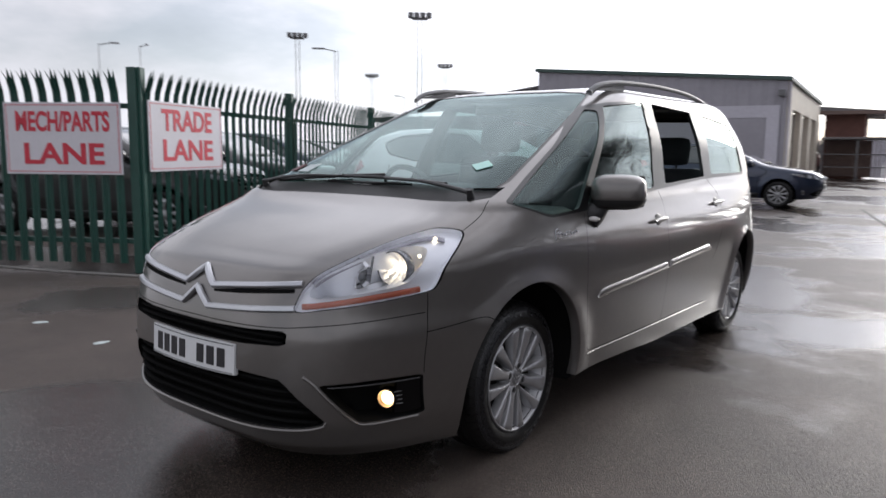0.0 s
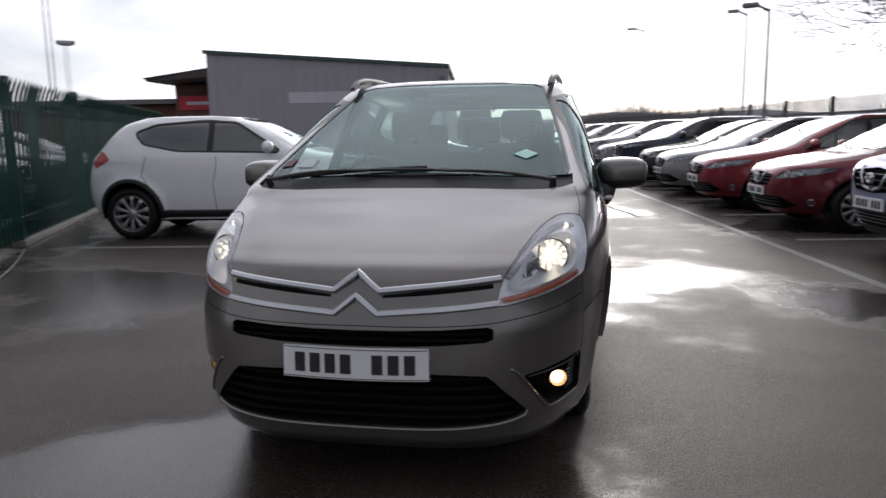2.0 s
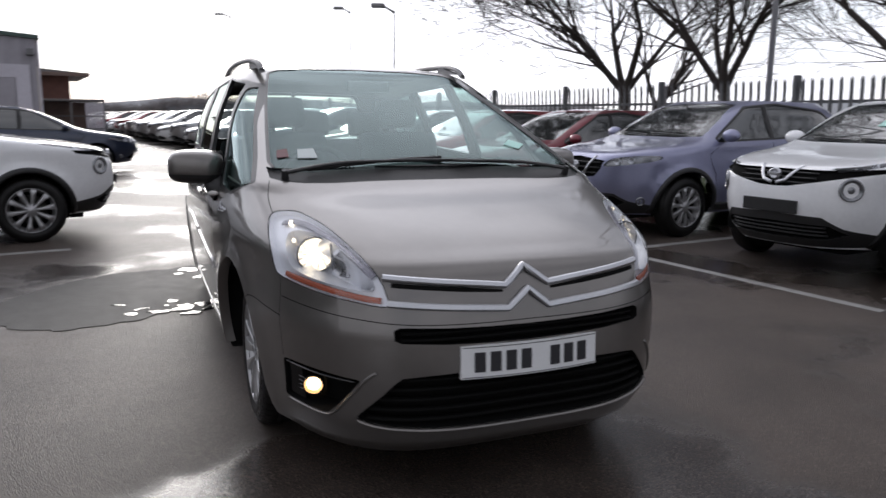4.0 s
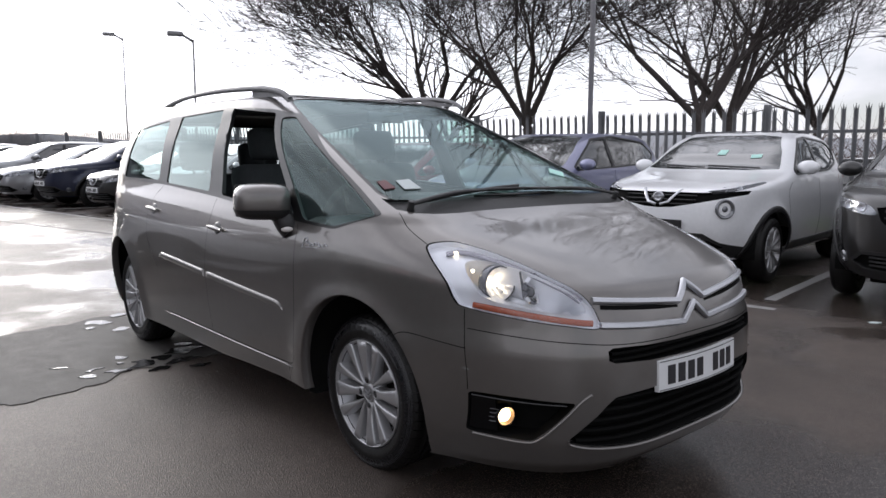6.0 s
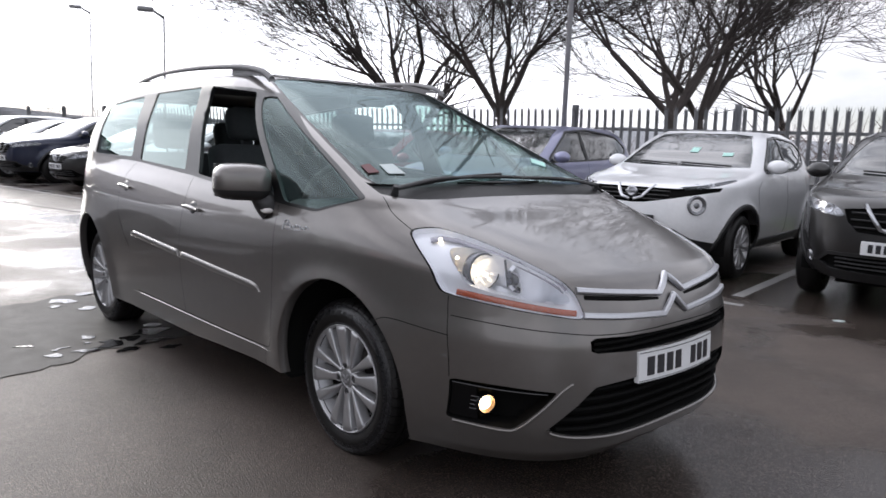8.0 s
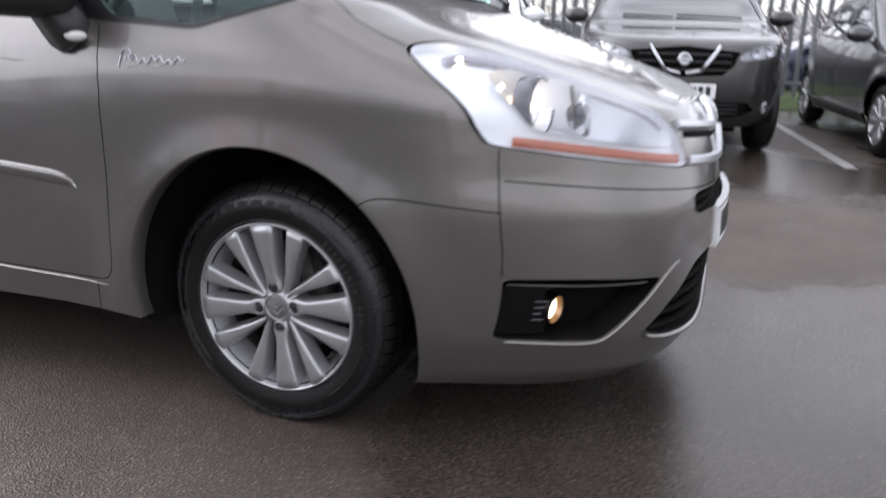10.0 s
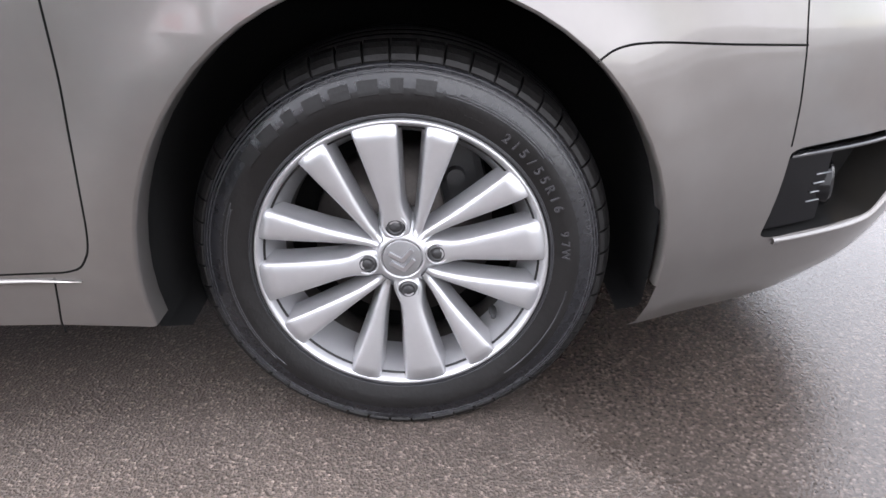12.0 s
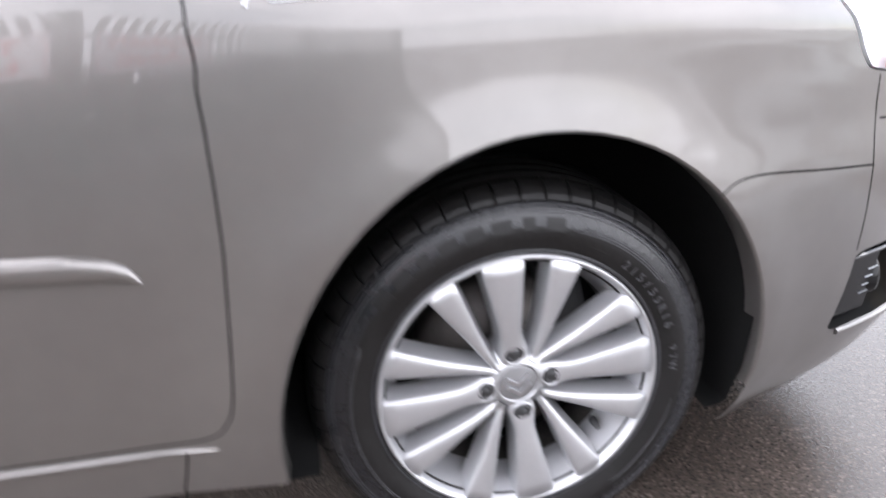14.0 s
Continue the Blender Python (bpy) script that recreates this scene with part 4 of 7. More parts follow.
    # wheel arches: a lip and a dark liner
    for y in (0.0, 2.728):
        for s in (1, -1):
            ring = arch(y)[3:-3]
            phi = sh.side_loop(ring)
            pv, pf = [], []
            for (p, z), (yy, zz) in zip(phi, ring):
                q, n = sh.place(p, z), sh.normal(p, z)
                c = Vector((0, y - q.y, 0.315 - q.z)).normalized()
                for d in (Vector((0, 0, 0)), c * 0.003 - Vector((0.0015, 0, 0)), c * 0.005 - Vector((0.006, 0, 0)), c * 0.006 - Vector((0.045, 0, 0))):
                    w = q + d
                    pv.append((w.x * s, w.y, w.z))
            for i in range(len(ring) - 1):
                for j in range(3):
                    a = i * 4 + j
                    pf.append((a, a + 1, a + 5, a + 4))
            mesh_object("arch_lip", pv, pf, M_PAINT, car)
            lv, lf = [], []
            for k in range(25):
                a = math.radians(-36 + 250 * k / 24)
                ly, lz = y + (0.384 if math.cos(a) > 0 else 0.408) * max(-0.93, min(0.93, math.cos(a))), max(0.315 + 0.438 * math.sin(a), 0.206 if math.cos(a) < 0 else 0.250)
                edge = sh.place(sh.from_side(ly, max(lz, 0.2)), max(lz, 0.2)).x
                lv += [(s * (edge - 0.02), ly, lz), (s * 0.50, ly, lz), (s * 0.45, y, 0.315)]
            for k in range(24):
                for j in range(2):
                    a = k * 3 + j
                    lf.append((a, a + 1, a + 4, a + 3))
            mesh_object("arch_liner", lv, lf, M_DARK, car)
            put_wheel(car, "carrier", Matrix.Translation((s * 0.705, y, 0.320)) @ pose(0, 0, 0, 0, 0, 0 if s > 0 else 180), 0.320, 0.217, 0.215, 12, True, 8 if s < 0 else -20)

    # headlamps
    for s in (1, -1):
        v, f = sh.surface(pts, cut["headlamp"] + cut["headlamp_well"], sides=(s,), lift=0.002)
        lens = mesh_object("headlamp", v, f, M_LENS, car, "lit clear headlamp with chrome bowls and a red strip", normals=sh.norms)
        v, f = sh.surface(pts, cut["headlamp"], sides=(s,), lift=-0.022, thick=-0.022)
        mesh_object("bezel", v, f, M_REFL, lens, "pale silvery lamp surround")
        v, f = sh.surface(pts, cut["headlamp_well"], sides=(s,), lift=-0.130, thick=-0.108)
        mesh_object("reflector", v, f, M_REFL, lens)

        def set_at(profile, seg, at, way):
            """A lathed piece with its axis along way, at a point behind the lens."""
            mm = Matrix.Translation(at) @ Vector(way).normalized().to_track_quat("X", "Z").to_matrix().to_4x4()
            vv, ff_ = revolve(profile, seg)
            moved = [mm @ Vector(w) for w in vv]
            return [(w.x * s, w.y, w.z) for w in moved], ff_
        AHEAD = (0.18, -1.0, 0.06)
        # dipped-beam bowl: stepped facets round a lit bulb
        low_beam = (0.652, -0.600, 0.838)
        for k, (a, b) in enumerate((((-0.052, 0.010), (-0.040, 0.030)), ((-0.038, 0.030), (-0.018, 0.046)), ((-0.016, 0.046), (0.012, 0.060)))):
            mesh_object("bowl_facet", *set_at([a, b], 9 + 2 * k, low_beam, AHEAD), M_FACET, lens, "", False)
        mesh_object("bulb", *set_at([(-0.050, 0.008), (-0.020, 0.011), (-0.008, 0.009), (-0.004, 0.0)], 12, low_beam, AHEAD), M_BULB, lens, "lit warm bulb")
        mesh_object("bowl_rim", *set_at([(0.010, 0.059), (0.015, 0.062), (0.004, 0.066), (-0.03, 0.066)], 22, low_beam, AHEAD), M_PROJ, lens)
        # main-beam projector: a ring of dark and bright facets round a clear dome
        high_beam = (0.562, -0.690, 0.822)
        turn_ahead = Matrix.Translation(high_beam) @ Vector(AHEAD).normalized().to_track_quat("X", "Z").to_matrix().to_4x4()
        for k in range(12):
            vv, ff_ = arc_slab([(-0.030, 0.034), (0.004, 0.040), (0.012, 0.047), (0.002, 0.056)], 2 * math.pi * k / 12, 2 * math.pi * (k + 0.92) / 12, 1, 0.006)
            moved = [turn_ahead @ Vector(w) for w in vv]
            mesh_object("facet", [(w.x * s, w.y, w.z) for w in moved], ff_, M_FACET if k % 3 == 1 else M_PROJ, lens, "", False)
        mesh_object("projector_dome", *set_at([(-0.030, 0.035), (-0.010, 0.031), (0.004, 0.019), (0.009, 0.0)], 20, high_beam, AHEAD), M_DOME, lens)
        for k in range(3):
            a = 2 * math.pi * k / 3 + 0.5
            bm = bmesh.new()
            rod(bm, turn_ahead @ Vector((0.014, 0.010 * math.cos(a), 0.010 * math.sin(a))), turn_ahead @ Vector((0.014, 0.050 * math.cos(a), 0.050 * math.sin(a))), 0.0040, 0.0040, 6)
            for w in bm.verts:
                w.co.x *= s
            part("spider", bm, M_FACET, lens)
        # dark web between the two bowls
        bm = bmesh.new()
        rod(bm, Vector((0.604, -0.680, 0.790)), Vector((0.612, -0.665, 0.885)), 0.006, 0.004, 8)
        for w in bm.verts:
            w.co.x *= s
        part("web", bm, M_PROJ, lens)
        # ribbed translucent band under the upper edge
        path, nor = [], []
        for k in range(25):
            x = 0.520 + 0.215 * k / 24
            z = float(np.interp(x, (0.508, 0.55, 0.605, 0.66, 0.70, 0.745), (0.805, 0.870, 0.930, 0.962, 0.968, 0.957))) - 0.020
            p = sh.from_front(x, z)
            n = sh.normal(p, z)
            q = sh.place(p, z) - n * 0.013
            path.append((q.x * s, q.y, q.z))
            nor.append((n.x * s, n.y, n.z))
        mesh_object("shroud", *sweep(path, nor, 0.013, 0.003), M_EYELID, lens, "lilac-grey ribbed band")
        for k in range(1, 24):
            q, n = Vector(path[k]), Vector(nor[k])
            t = (Vector(path[k + 1]) - Vector(path[k - 1])).normalized()
            side = t.cross(n).normalized()
            rib = [q + side * u + n * 0.0045 for u in (-0.012, 0.012)]
            bm = bmesh.new()
            rod(bm, rib[0], rib[1], 0.0010, 0.0010, 5)
            part("rib", bm, M_EYELID, lens)
        # the side bulb, and a smaller lit ball at the spark below it
        for x, z, r in ((0.708, 0.944, 0.010), (0.722, 0.893, 0.007)):
            p = sh.from_front(x, z)
            q = sh.place(p, z) - sh.normal(p, z) * 0.016
            bm = bmesh.new()
            bmesh.ops.create_uvsphere(bm, u_segments=10, v_segments=8, radius=r)
            bmesh.ops.translate(bm, verts=bm.verts[:], vec=(q.x * s, q.y, q.z))
            part("side_bulb", bm, M_BULB, lens, smooth=True)
        line = [(0.505 + 0.252 * k / 12, 0.7275 + 0.045 * (k / 12) ** 1.35) for k in range(13)]
        path, nor = [], []
        for x, z in line:
            p = sh.from_front(x, z)
            n = sh.normal(p, z)
            q = sh.place(p, z) - n * 0.006
            path.append((q.x * s, q.y, q.z))
            nor.append((n.x * s, n.y, n.z))
        mesh_object("indicator_strip", *sweep(path, nor, 0.0105, 0.003), M_AMBER, lens, "dull red strip along its lower edge")

    # chrome chevron bars
    for rows in (((0.492, 0.799), (0.30, 0.781), (0.18, 0.770), (0.082, 0.760), (0.0, 0.814)), ((0.486, 0.719), (0.30, 0.703), (0.18, 0.694), (0.078, 0.686), (0.0, 0.745))):
        line = []
        for a, b in zip(rows[:-1], rows[1:]):
            line += [tuple(Vector(a).lerp(Vector(b), k / 5)) for k in range(5)]
        line.append(rows[-1])
        path, nor = [], []
        for x, z in line:
            p = 0.0 if x < 0.001 else sh.from_front(x, z)
            n = sh.normal(p, z)
            q = sh.place(p, z) + n * (0.006 if x > 0.08 else 0.006 + 0.007 * (0.08 - x) / 0.08)
            path.append(q)
            nor.append(n)
        full = [(-q.x, q.y, q.z) for q in path[:-1]] + [tuple(q) for q in path[::-1]]
        fn = [(-n.x, n.y, n.z) for n in nor[:-1]] + [tuple(n) for n in nor[::-1]]
        mesh_object("chevron_bar", *sweep(full, fn, 0.0125, 0.007), M_CHROME, car, "satin chrome bar with a chevron peak", smooth=False)

    # dark strips that paint the shade under the upper bar
    for s in (1, -1):
        path, nor = [], []
        for k in range(15):
            x = 0.092 + (0.470 - 0.092) * k / 14
            z = 0.7425 + 0.0370 * (x - 0.082) / 0.410
            p = sh.from_front(x, z)
            n, q = sh.normal(p, z), sh.place(p, z)
            path.append((q.x * s, q.y, q.z))
            nor.append((n.x * s, n.y, n.z))
        mesh_object("badge_slot", *sweep(path, nor, 0.0085, 0.0022, widths=[0.6 + 0.4 * min(1, k / 5) for k in range(15)]), M_DARK, car, "black slot under the chrome bar")

    # air intakes
    for name, lift, slats in (("upper_intake", 0.05, ((0.598, 0.455), (0.622, 0.455))), ("lower_grille", 0.06, ((0.320, 0.56), (0.356, 0.55), (0.392, 0.52), (0.428, 0.49), (0.462, 0.455)))):
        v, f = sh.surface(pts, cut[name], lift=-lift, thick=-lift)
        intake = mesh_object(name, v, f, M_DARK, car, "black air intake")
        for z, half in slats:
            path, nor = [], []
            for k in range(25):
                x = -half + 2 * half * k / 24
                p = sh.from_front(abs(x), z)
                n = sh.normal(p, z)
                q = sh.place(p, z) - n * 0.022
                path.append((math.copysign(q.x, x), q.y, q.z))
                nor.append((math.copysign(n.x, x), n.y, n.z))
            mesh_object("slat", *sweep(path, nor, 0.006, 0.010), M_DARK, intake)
    # bright lip under the lower grille and along the fog lamps
    line = [(x, z - 0.004) for x, z in lower[:7]]
    path = []
    for x, z in rounded(line, 4, False):
        p = 0.0 if x < 0.001 else sh.from_front(x, z)
        path.append((sh.place(p, z), sh.normal(p, z)))
    full = [((-q.x, q.y, q.z), (-n.x, n.y, n.z)) for q, n in path[:0:-1]] + [(tuple(q), tuple(n)) for q, n in path]
    mesh_object("lower_lip", *sweep([q for q, n in full], [n for q, n in full], 0.006, 0.008), M_PAINT, car, "lighter rolled lip of the bumper")
    for s in (1, -1):
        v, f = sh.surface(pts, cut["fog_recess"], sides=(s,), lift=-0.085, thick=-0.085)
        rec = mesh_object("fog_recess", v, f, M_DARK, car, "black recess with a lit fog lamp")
        p = sh.from_front(0.698, 0.386)
        q, n = sh.place(p, 0.386), sh.normal(p, 0.386)
        n = Vector((n.x * 0.15, n.y, 0)).normalized()
        mm = Matrix.Translation(q - n * 0.046) @ n.to_track_quat("X", "Z").to_matrix().to_4x4()

        def fog_piece(name, profile, material, label="", smooth=True):
            fv, ff = revolve(profile, 24)
            fv = [mm @ Vector(w) for w in fv]
            mesh_object(name, [(w.x * s, w.y, w.z) for w in fv], ff, material, rec, label, smooth)
        fog_piece("fog_lens", [(-0.010, 0.0), (-0.011, 0.012), (-0.014, 0.0235)], M_FOG, "lit fog lamp lens")
        fog_piece("fog_bucket", [(-0.014, 0.0235), (-0.004, 0.0300), (0.000, 0.0315)], M_GLOW_METAL, "metal bowl tinted with the fog lamp's orange glow")
        fog_piece("fog_ring", [(0.000, 0.0315), (0.003, 0.0345), (-0.003, 0.038), (-0.030, 0.040)], M_COVER)
        # outer cover beside the lamp, with a ledge above and a row of slots
        cover = [(0.718, 0.330), (0.757, 0.326), (0.765, 0.449), (0.732, 0.451)]
        cv = []
        for lift in (-0.012, -0.030):
            for x, z in cover:
                pp = sh.from_front(x, z)
                w = sh.place(pp, z) + sh.normal(pp, z) * lift
                cv.append((w.x * s, w.y, w.z))
        mesh_object("fog_cover", cv, [(0, 1, 2, 3), (4, 5, 6, 7), (0, 1, 5, 4), (1, 2, 6, 5), (2, 3, 7, 6), (3, 0, 4, 7)], M_COVER, rec, "glossy black fog lamp cover", False)
        for k in range(4):
            z = 0.366 + 0.0155 * k
            path = []
            for x in (0.723 + 0.0008 * k, 0.7345 + 0.0008 * k):
                pp = sh.from_front(x, z)
                w = sh.place(pp, z) - sh.normal(pp, z) * 0.0124
                path.append((w.x * s, w.y, w.z))
            bm = bmesh.new()
            rod(bm, path[0], path[1], 0.0012, 0.0012, 6)
            part("fin", bm, M_CHROME, rec, "thin bright bar on the lamp cover")
        path, nor = [], []
        for k in range(15):
            x, z = 0.764 - 0.170 * k / 14, 0.4545 - 0.004 * (k / 14)
            pp = sh.from_front(x, z)
            w, nn = sh.place(pp, z), sh.normal(pp, z)
            w = w - nn * 0.014
            path.append((w.x * s, w.y, w.z))
            nor.append((nn.x * s, nn.y, nn.z))
        mesh_object("fog_ledge", *sweep(path, nor, 0.004, 0.010), M_GLOSS, rec)
        line = rounded([(0.748, 0.313), (0.72, 0.311), (0.668, 0.309), (0.645, 0.324), (0.61, 0.385), (0.562, 0.462), (0.530, 0.492)], 4, False)
        path = [(sh.place(sh.from_front(x, z), z), sh.normal(sh.from_front(x, z), z)) for x, z in line]
        mesh_object("fog_trim", *sweep([(q.x * s, q.y, q.z) for q, n in path], [(n.x * s, n.y, n.z) for q, n in path], 0.006, 0.006), M_PAINT, car, "body-coloured lip under the fog lamp")

    # number plate, its characters as plain bars
    tilt = pose(0, -1.021, 0.518, -3)

    def bent(bm):
        for w in bm.verts:
            w.co.y += 0.32 * w.co.x ** 2
        return bm

    def plate_bar(x0, z0, x1, z1, front, back):
        bm = bmesh.new()
        cuts = max(1, int((x1 - x0) / 0.04))
        rows = [[bm.verts.new(tilt @ Vector((x0 + (x1 - x0) * k / cuts, y, z))) for y, z in ((front, z0), (front, z1), (back, z1), (back, z0))] for k in range(cuts + 1)]
        for a, b in zip(rows[:-1], rows[1:]):
            for q in range(4):
                bm.faces.new((a[q], a[(q + 1) % 4], b[(q + 1) % 4], b[q]))
        bm.faces.new(rows[0])
        bm.faces.new(rows[-1])
        return bent(bm)
    plate = part("number_plate", plate_bar(-0.26, -0.0555, 0.26, 0.0555, -0.006, 0.012), M_PLATE, car, "white plate with black characters and rim")
    for k in range(8):
        if k == 4:
            continue
        x = -0.196 + 0.056 * k
        part("character", plate_bar(x - 0.019, -0.034, x + 0.019, 0.034, -0.0085, -0.0055), M_INK, plate)
    for z in (-0.051, 0.051):
        part("plate_rim", plate_bar(-0.256, z - 0.0012, 0.256, z + 0.0012, -0.0075, -0.0055), M_INK, plate)

    # side details
    for s in (1, -1):
        def along(rows, lift, cuts=8):
            out = []
            for a, b in zip(rows[:-1], rows[1:]):
                out += [tuple(Vector(a).lerp(Vector(b), k / cuts)) for k in range(cuts)]
            out.append(rows[-1])
            got = []
            for y, z in out:
                p = sh.from_side(y, z)
                n = sh.normal(p, z)
                q = sh.place(p, z) + n * lift
                got.append(((q.x * s, q.y, q.z), (n.x * s, n.y, n.z)))
            return [g[0] for g in got], [g[1] for g in got]
        for rows in (((0.485, 0.620), (1.272, 0.664), 0.09, 0.004), ((1.298, 0.666), (1.93, 0.701), 0.004, 0.06)):
            # both ends turn down to a blunt point
            spine, wide = [], []
            for k in range(49):
                y = rows[0][0] + (rows[1][0] - rows[0][0]) * k / 48
                z = rows[0][1] + (rows[1][1] - rows[0][1]) * k / 48
                e = min(1.0, (y - rows[0][0]) / rows[2], (rows[1][0] - y) / rows[3])
                w = 0.10 + 0.90 * math.sqrt(max(0.0, 1 - (1 - e) ** 2))
                spine.append((y, z - 0.021 * (1 - w)))
                wide.append(w)
            mesh_object("side_moulding", *sweep(*along(spine, 0.002, 1), 0.018, 0.008, widths=wide), M_PAINT, car, "body-coloured rubbing strip")
            # thin ridge added to carry the highlight along the moulding's upper edge
            mesh_object("moulding_edge", *sweep(*along([(y, z + 0.0125 * w) for (y, z), w in zip(spine, wide)][4:-1], 0.0075, 1), 0.0014, 0.0015), M_PAINT, car)
        # ridge in body paint, added to draw the highlight line on the sill
        mesh_object("sill_strip", *sweep(*along(((0.435, 0.3475), (1.0, 0.349), (1.96, 0.355)), 0.001), 0.005, 0.005, ends=True), M_PAINT, car, "bright strip along the sill")
        for y, z in ((1.17, 0.905), (2.085, 0.950)):
            p, nn = along(((y - 0.080, z - 0.004), (y - 0.03, z), (y + 0.04, z + 0.004), (y + 0.080, z + 0.004)), 0.016, 4)
            wide = [0.55 + 0.45 * math.sin(math.pi * k / (len(p) - 1)) ** 0.5 for k in range(len(p))]
            handle = mesh_object("door_handle", *sweep(p, nn, 0.0125, 0.011, widths=wide), M_PAINT, car)
            p, nn = along([(y - 0.045 + 0.085 * k / 10, z + 0.004 + 0.004 * k / 10) for k in range(11)], 0.0, 1)
            # black oval painting the shaded hollow of a body-coloured cup
            mesh_object("handle_cup", *sweep(p, nn, 0.034, 0.002, widths=[max(0.1, math.sin(math.pi * (k + 0.4) / 10.8)) ** 0.6 for k in range(11)]), M_RUBBER, handle)
        # model script as a plain wavy bar
        wave = [((0.158 + 0.16 * k / 40) if s > 0 else (0.317 - 0.16 * k / 40), 0.914 + 0.0055 * math.sin(k * 1.1) + 0.004 * math.sin(k * 0.37)) for k in range(41)]
        p, nn = along(wave, 0.0015, 1)
        mesh_object("badge", *sweep(p, nn, 0.0022, 0.0015), M_CHROME, car, "small bright script badge")
        p, nn = along([(y if s > 0 else 0.475 - y, z) for y, z in ((0.140, 0.894), (0.150, 0.932), (0.168, 0.936), (0.176, 0.925), (0.156, 0.916))], 0.0015, 3)
        mesh_object("badge", *sweep(p, nn, 0.0020, 0.0015), M_CHROME, car)
        p, nn = along([(y if s > 0 else 0.475 - y, z) for y, z in ((0.165, 0.898), (0.26, 0.902))], 0.0015, 4)
        mesh_object("badge", *sweep(p, nn, 0.0012, 0.0012), M_CHROME, car)
        # door mirror
        def boxy(bm, e_x, e_y, e_z):
            for vert in bm.verts:
                c = vert.co
                c.x, c.y, c.z = (math.copysign(abs(c.x) ** e_x, c.x), math.copysign(abs(c.y) ** e_y, c.y), math.copysign(abs(c.z) ** e_z, c.z))
        at = Matrix.Translation((s * 0.962, 0.545, 1.082)) @ pose(0, 0, 0, 0, 0, s * 22)
        bm = bmesh.new()
        bmesh.ops.create_uvsphere(bm, u_segments=40, v_segments=26, radius=1.0)
        boxy(bm, 0.52, 0.75, 0.60)
        for vert in bm.verts:
            c = vert.co
            c.z *= 1 - 0.10 * (c.x + 1) / 2 - (0.10 * max(0.0, -c.x) if c.z > 0 else 0.0)
            if c.y > 0.35:
                c.y = 0.35 + (c.y - 0.35) * 0.15
        bmesh.ops.transform(bm, matrix=at @ Matrix.Diagonal((s * 0.122, 0.105, 0.082, 1)), verts=bm.verts[:])
        mirror = part("door_mirror", bm, M_PAINT, car, "body-coloured mirror on a black foot", True)
        # black lower shell and the rim round the glass
        bm = bmesh.new()
        bmesh.ops.create_uvsphere(bm, u_segments=40, v_segments=26, radius=1.0)
        boxy(bm, 0.52, 0.75, 0.60)
        bmesh.ops.delete(bm, geom=[v_ for v_ in bm.verts if v_.co.z > -0.42], context="VERTS")
        for vert in bm.verts:
            c = vert.co
            c.z *= 1 - 0.10 * (c.x + 1) / 2
            if c.y > 0.35:
                c.y = 0.35 + (c.y - 0.35) * 0.15
        bmesh.ops.transform(bm, matrix=at @ Matrix.Diagonal((s * 0.1245, 0.1075, 0.086, 1)), verts=bm.verts[:])
        part("lower_shell", bm, M_BLACK, mirror, "black lower half of the housing", True)
        bm = boxed(-0.112, 0.036, -0.072, 0.112, 0.052, 0.070, 0.012, at)
        part("glass_rim", bm, M_BLACK, mirror)
        bm = boxed(-0.098, 0.052, -0.058, 0.098, 0.055, 0.056, 0.0, at)
        part("mirror_glass", bm, M_MIRROR, mirror)
        # foot that sweeps up from the door into the housing
        path = rounded([(s * 0.855, 0.475, 0.955), (s * 0.880, 0.480, 0.985), (s * 0.895, 0.500, 1.020), (s * 0.915, 0.525, 1.060)], 5, False)
        mesh_object("mirror_foot", *sweep(path, [(s * 0.5, -0.85, 0.1)] * len(path), 0.058, 0.050, widths=[1.0 - 0.25 * k / (len(path) - 1) for k in range(len(path))]), M_BLACK, mirror)
        bm = bmesh.new()
        bmesh.ops.create_uvsphere(bm, u_segments=16, v_segments=10, radius=1.0)
        bmesh.ops.transform(bm, matrix=Matrix.Translation((s * 0.898, 0.445, 0.962)) @ pose(0, 0, 0, 0, 0, s * 25) @ Matrix.Diagonal((0.026, 0.016, 0.013, 1)), verts=bm.verts[:])
        part("repeater", bm, M_ORANGE, mirror, "clear side indicator", True)
        # roof rail: a bowed bar with a solid front foot
        line = rounded([(0.955, 1.556), (1.02, 1.590), (1.12, 1.612), (1.30, 1.630), (1.75, 1.640), (2.25, 1.626), (2.62, 1.582), (2.80, 1.530)], 6, False)
        path = [(s * (0.585 + 0.02 * math.sin(math.pi * (y - 1.0) / 1.8)), y, z) for y, z in line]
        mesh_object("roof_rail", *sweep(path, [(s * 0.3, 0, 1)] * len(path), 0.017, 0.012), M_POLE, car, "grey roof rail")
        for y0, y1, z0, z1 in ((0.99, 1.34, 1.572, 1.634), (2.52, 2.80, 1.600, 1.530)):
            rail_foot = bmesh.new()
            va = [rail_foot.verts.new((s * (0.585 + dx), y, z)) for dx in (-0.009, 0.011) for y, z in ((y0, min(z0, 1.57)), (y1, 1.588 if y1 < 2 else 1.515), (y1, z1), (y0, z0))]
            for q in ((0, 1, 2, 3), (4, 5, 6, 7), (0, 1, 5, 4), (1, 2, 6, 5), (2, 3, 7, 6), (3, 0, 4, 7)):
                rail_foot.faces.new([va[i] for i in q])
            part("rail_foot", rail_foot, M_POLE, car)
        # tail lamp at the rear corner
        tl = [(3.02, 0.78), (3.02, 1.02), (3.24, 1.06), (3.30, 0.80)]
        q = [sh.place(sh.from_side(y, z), z) + sh.normal(sh.from_side(y, z), z) * 0.004 for y, z in tl]
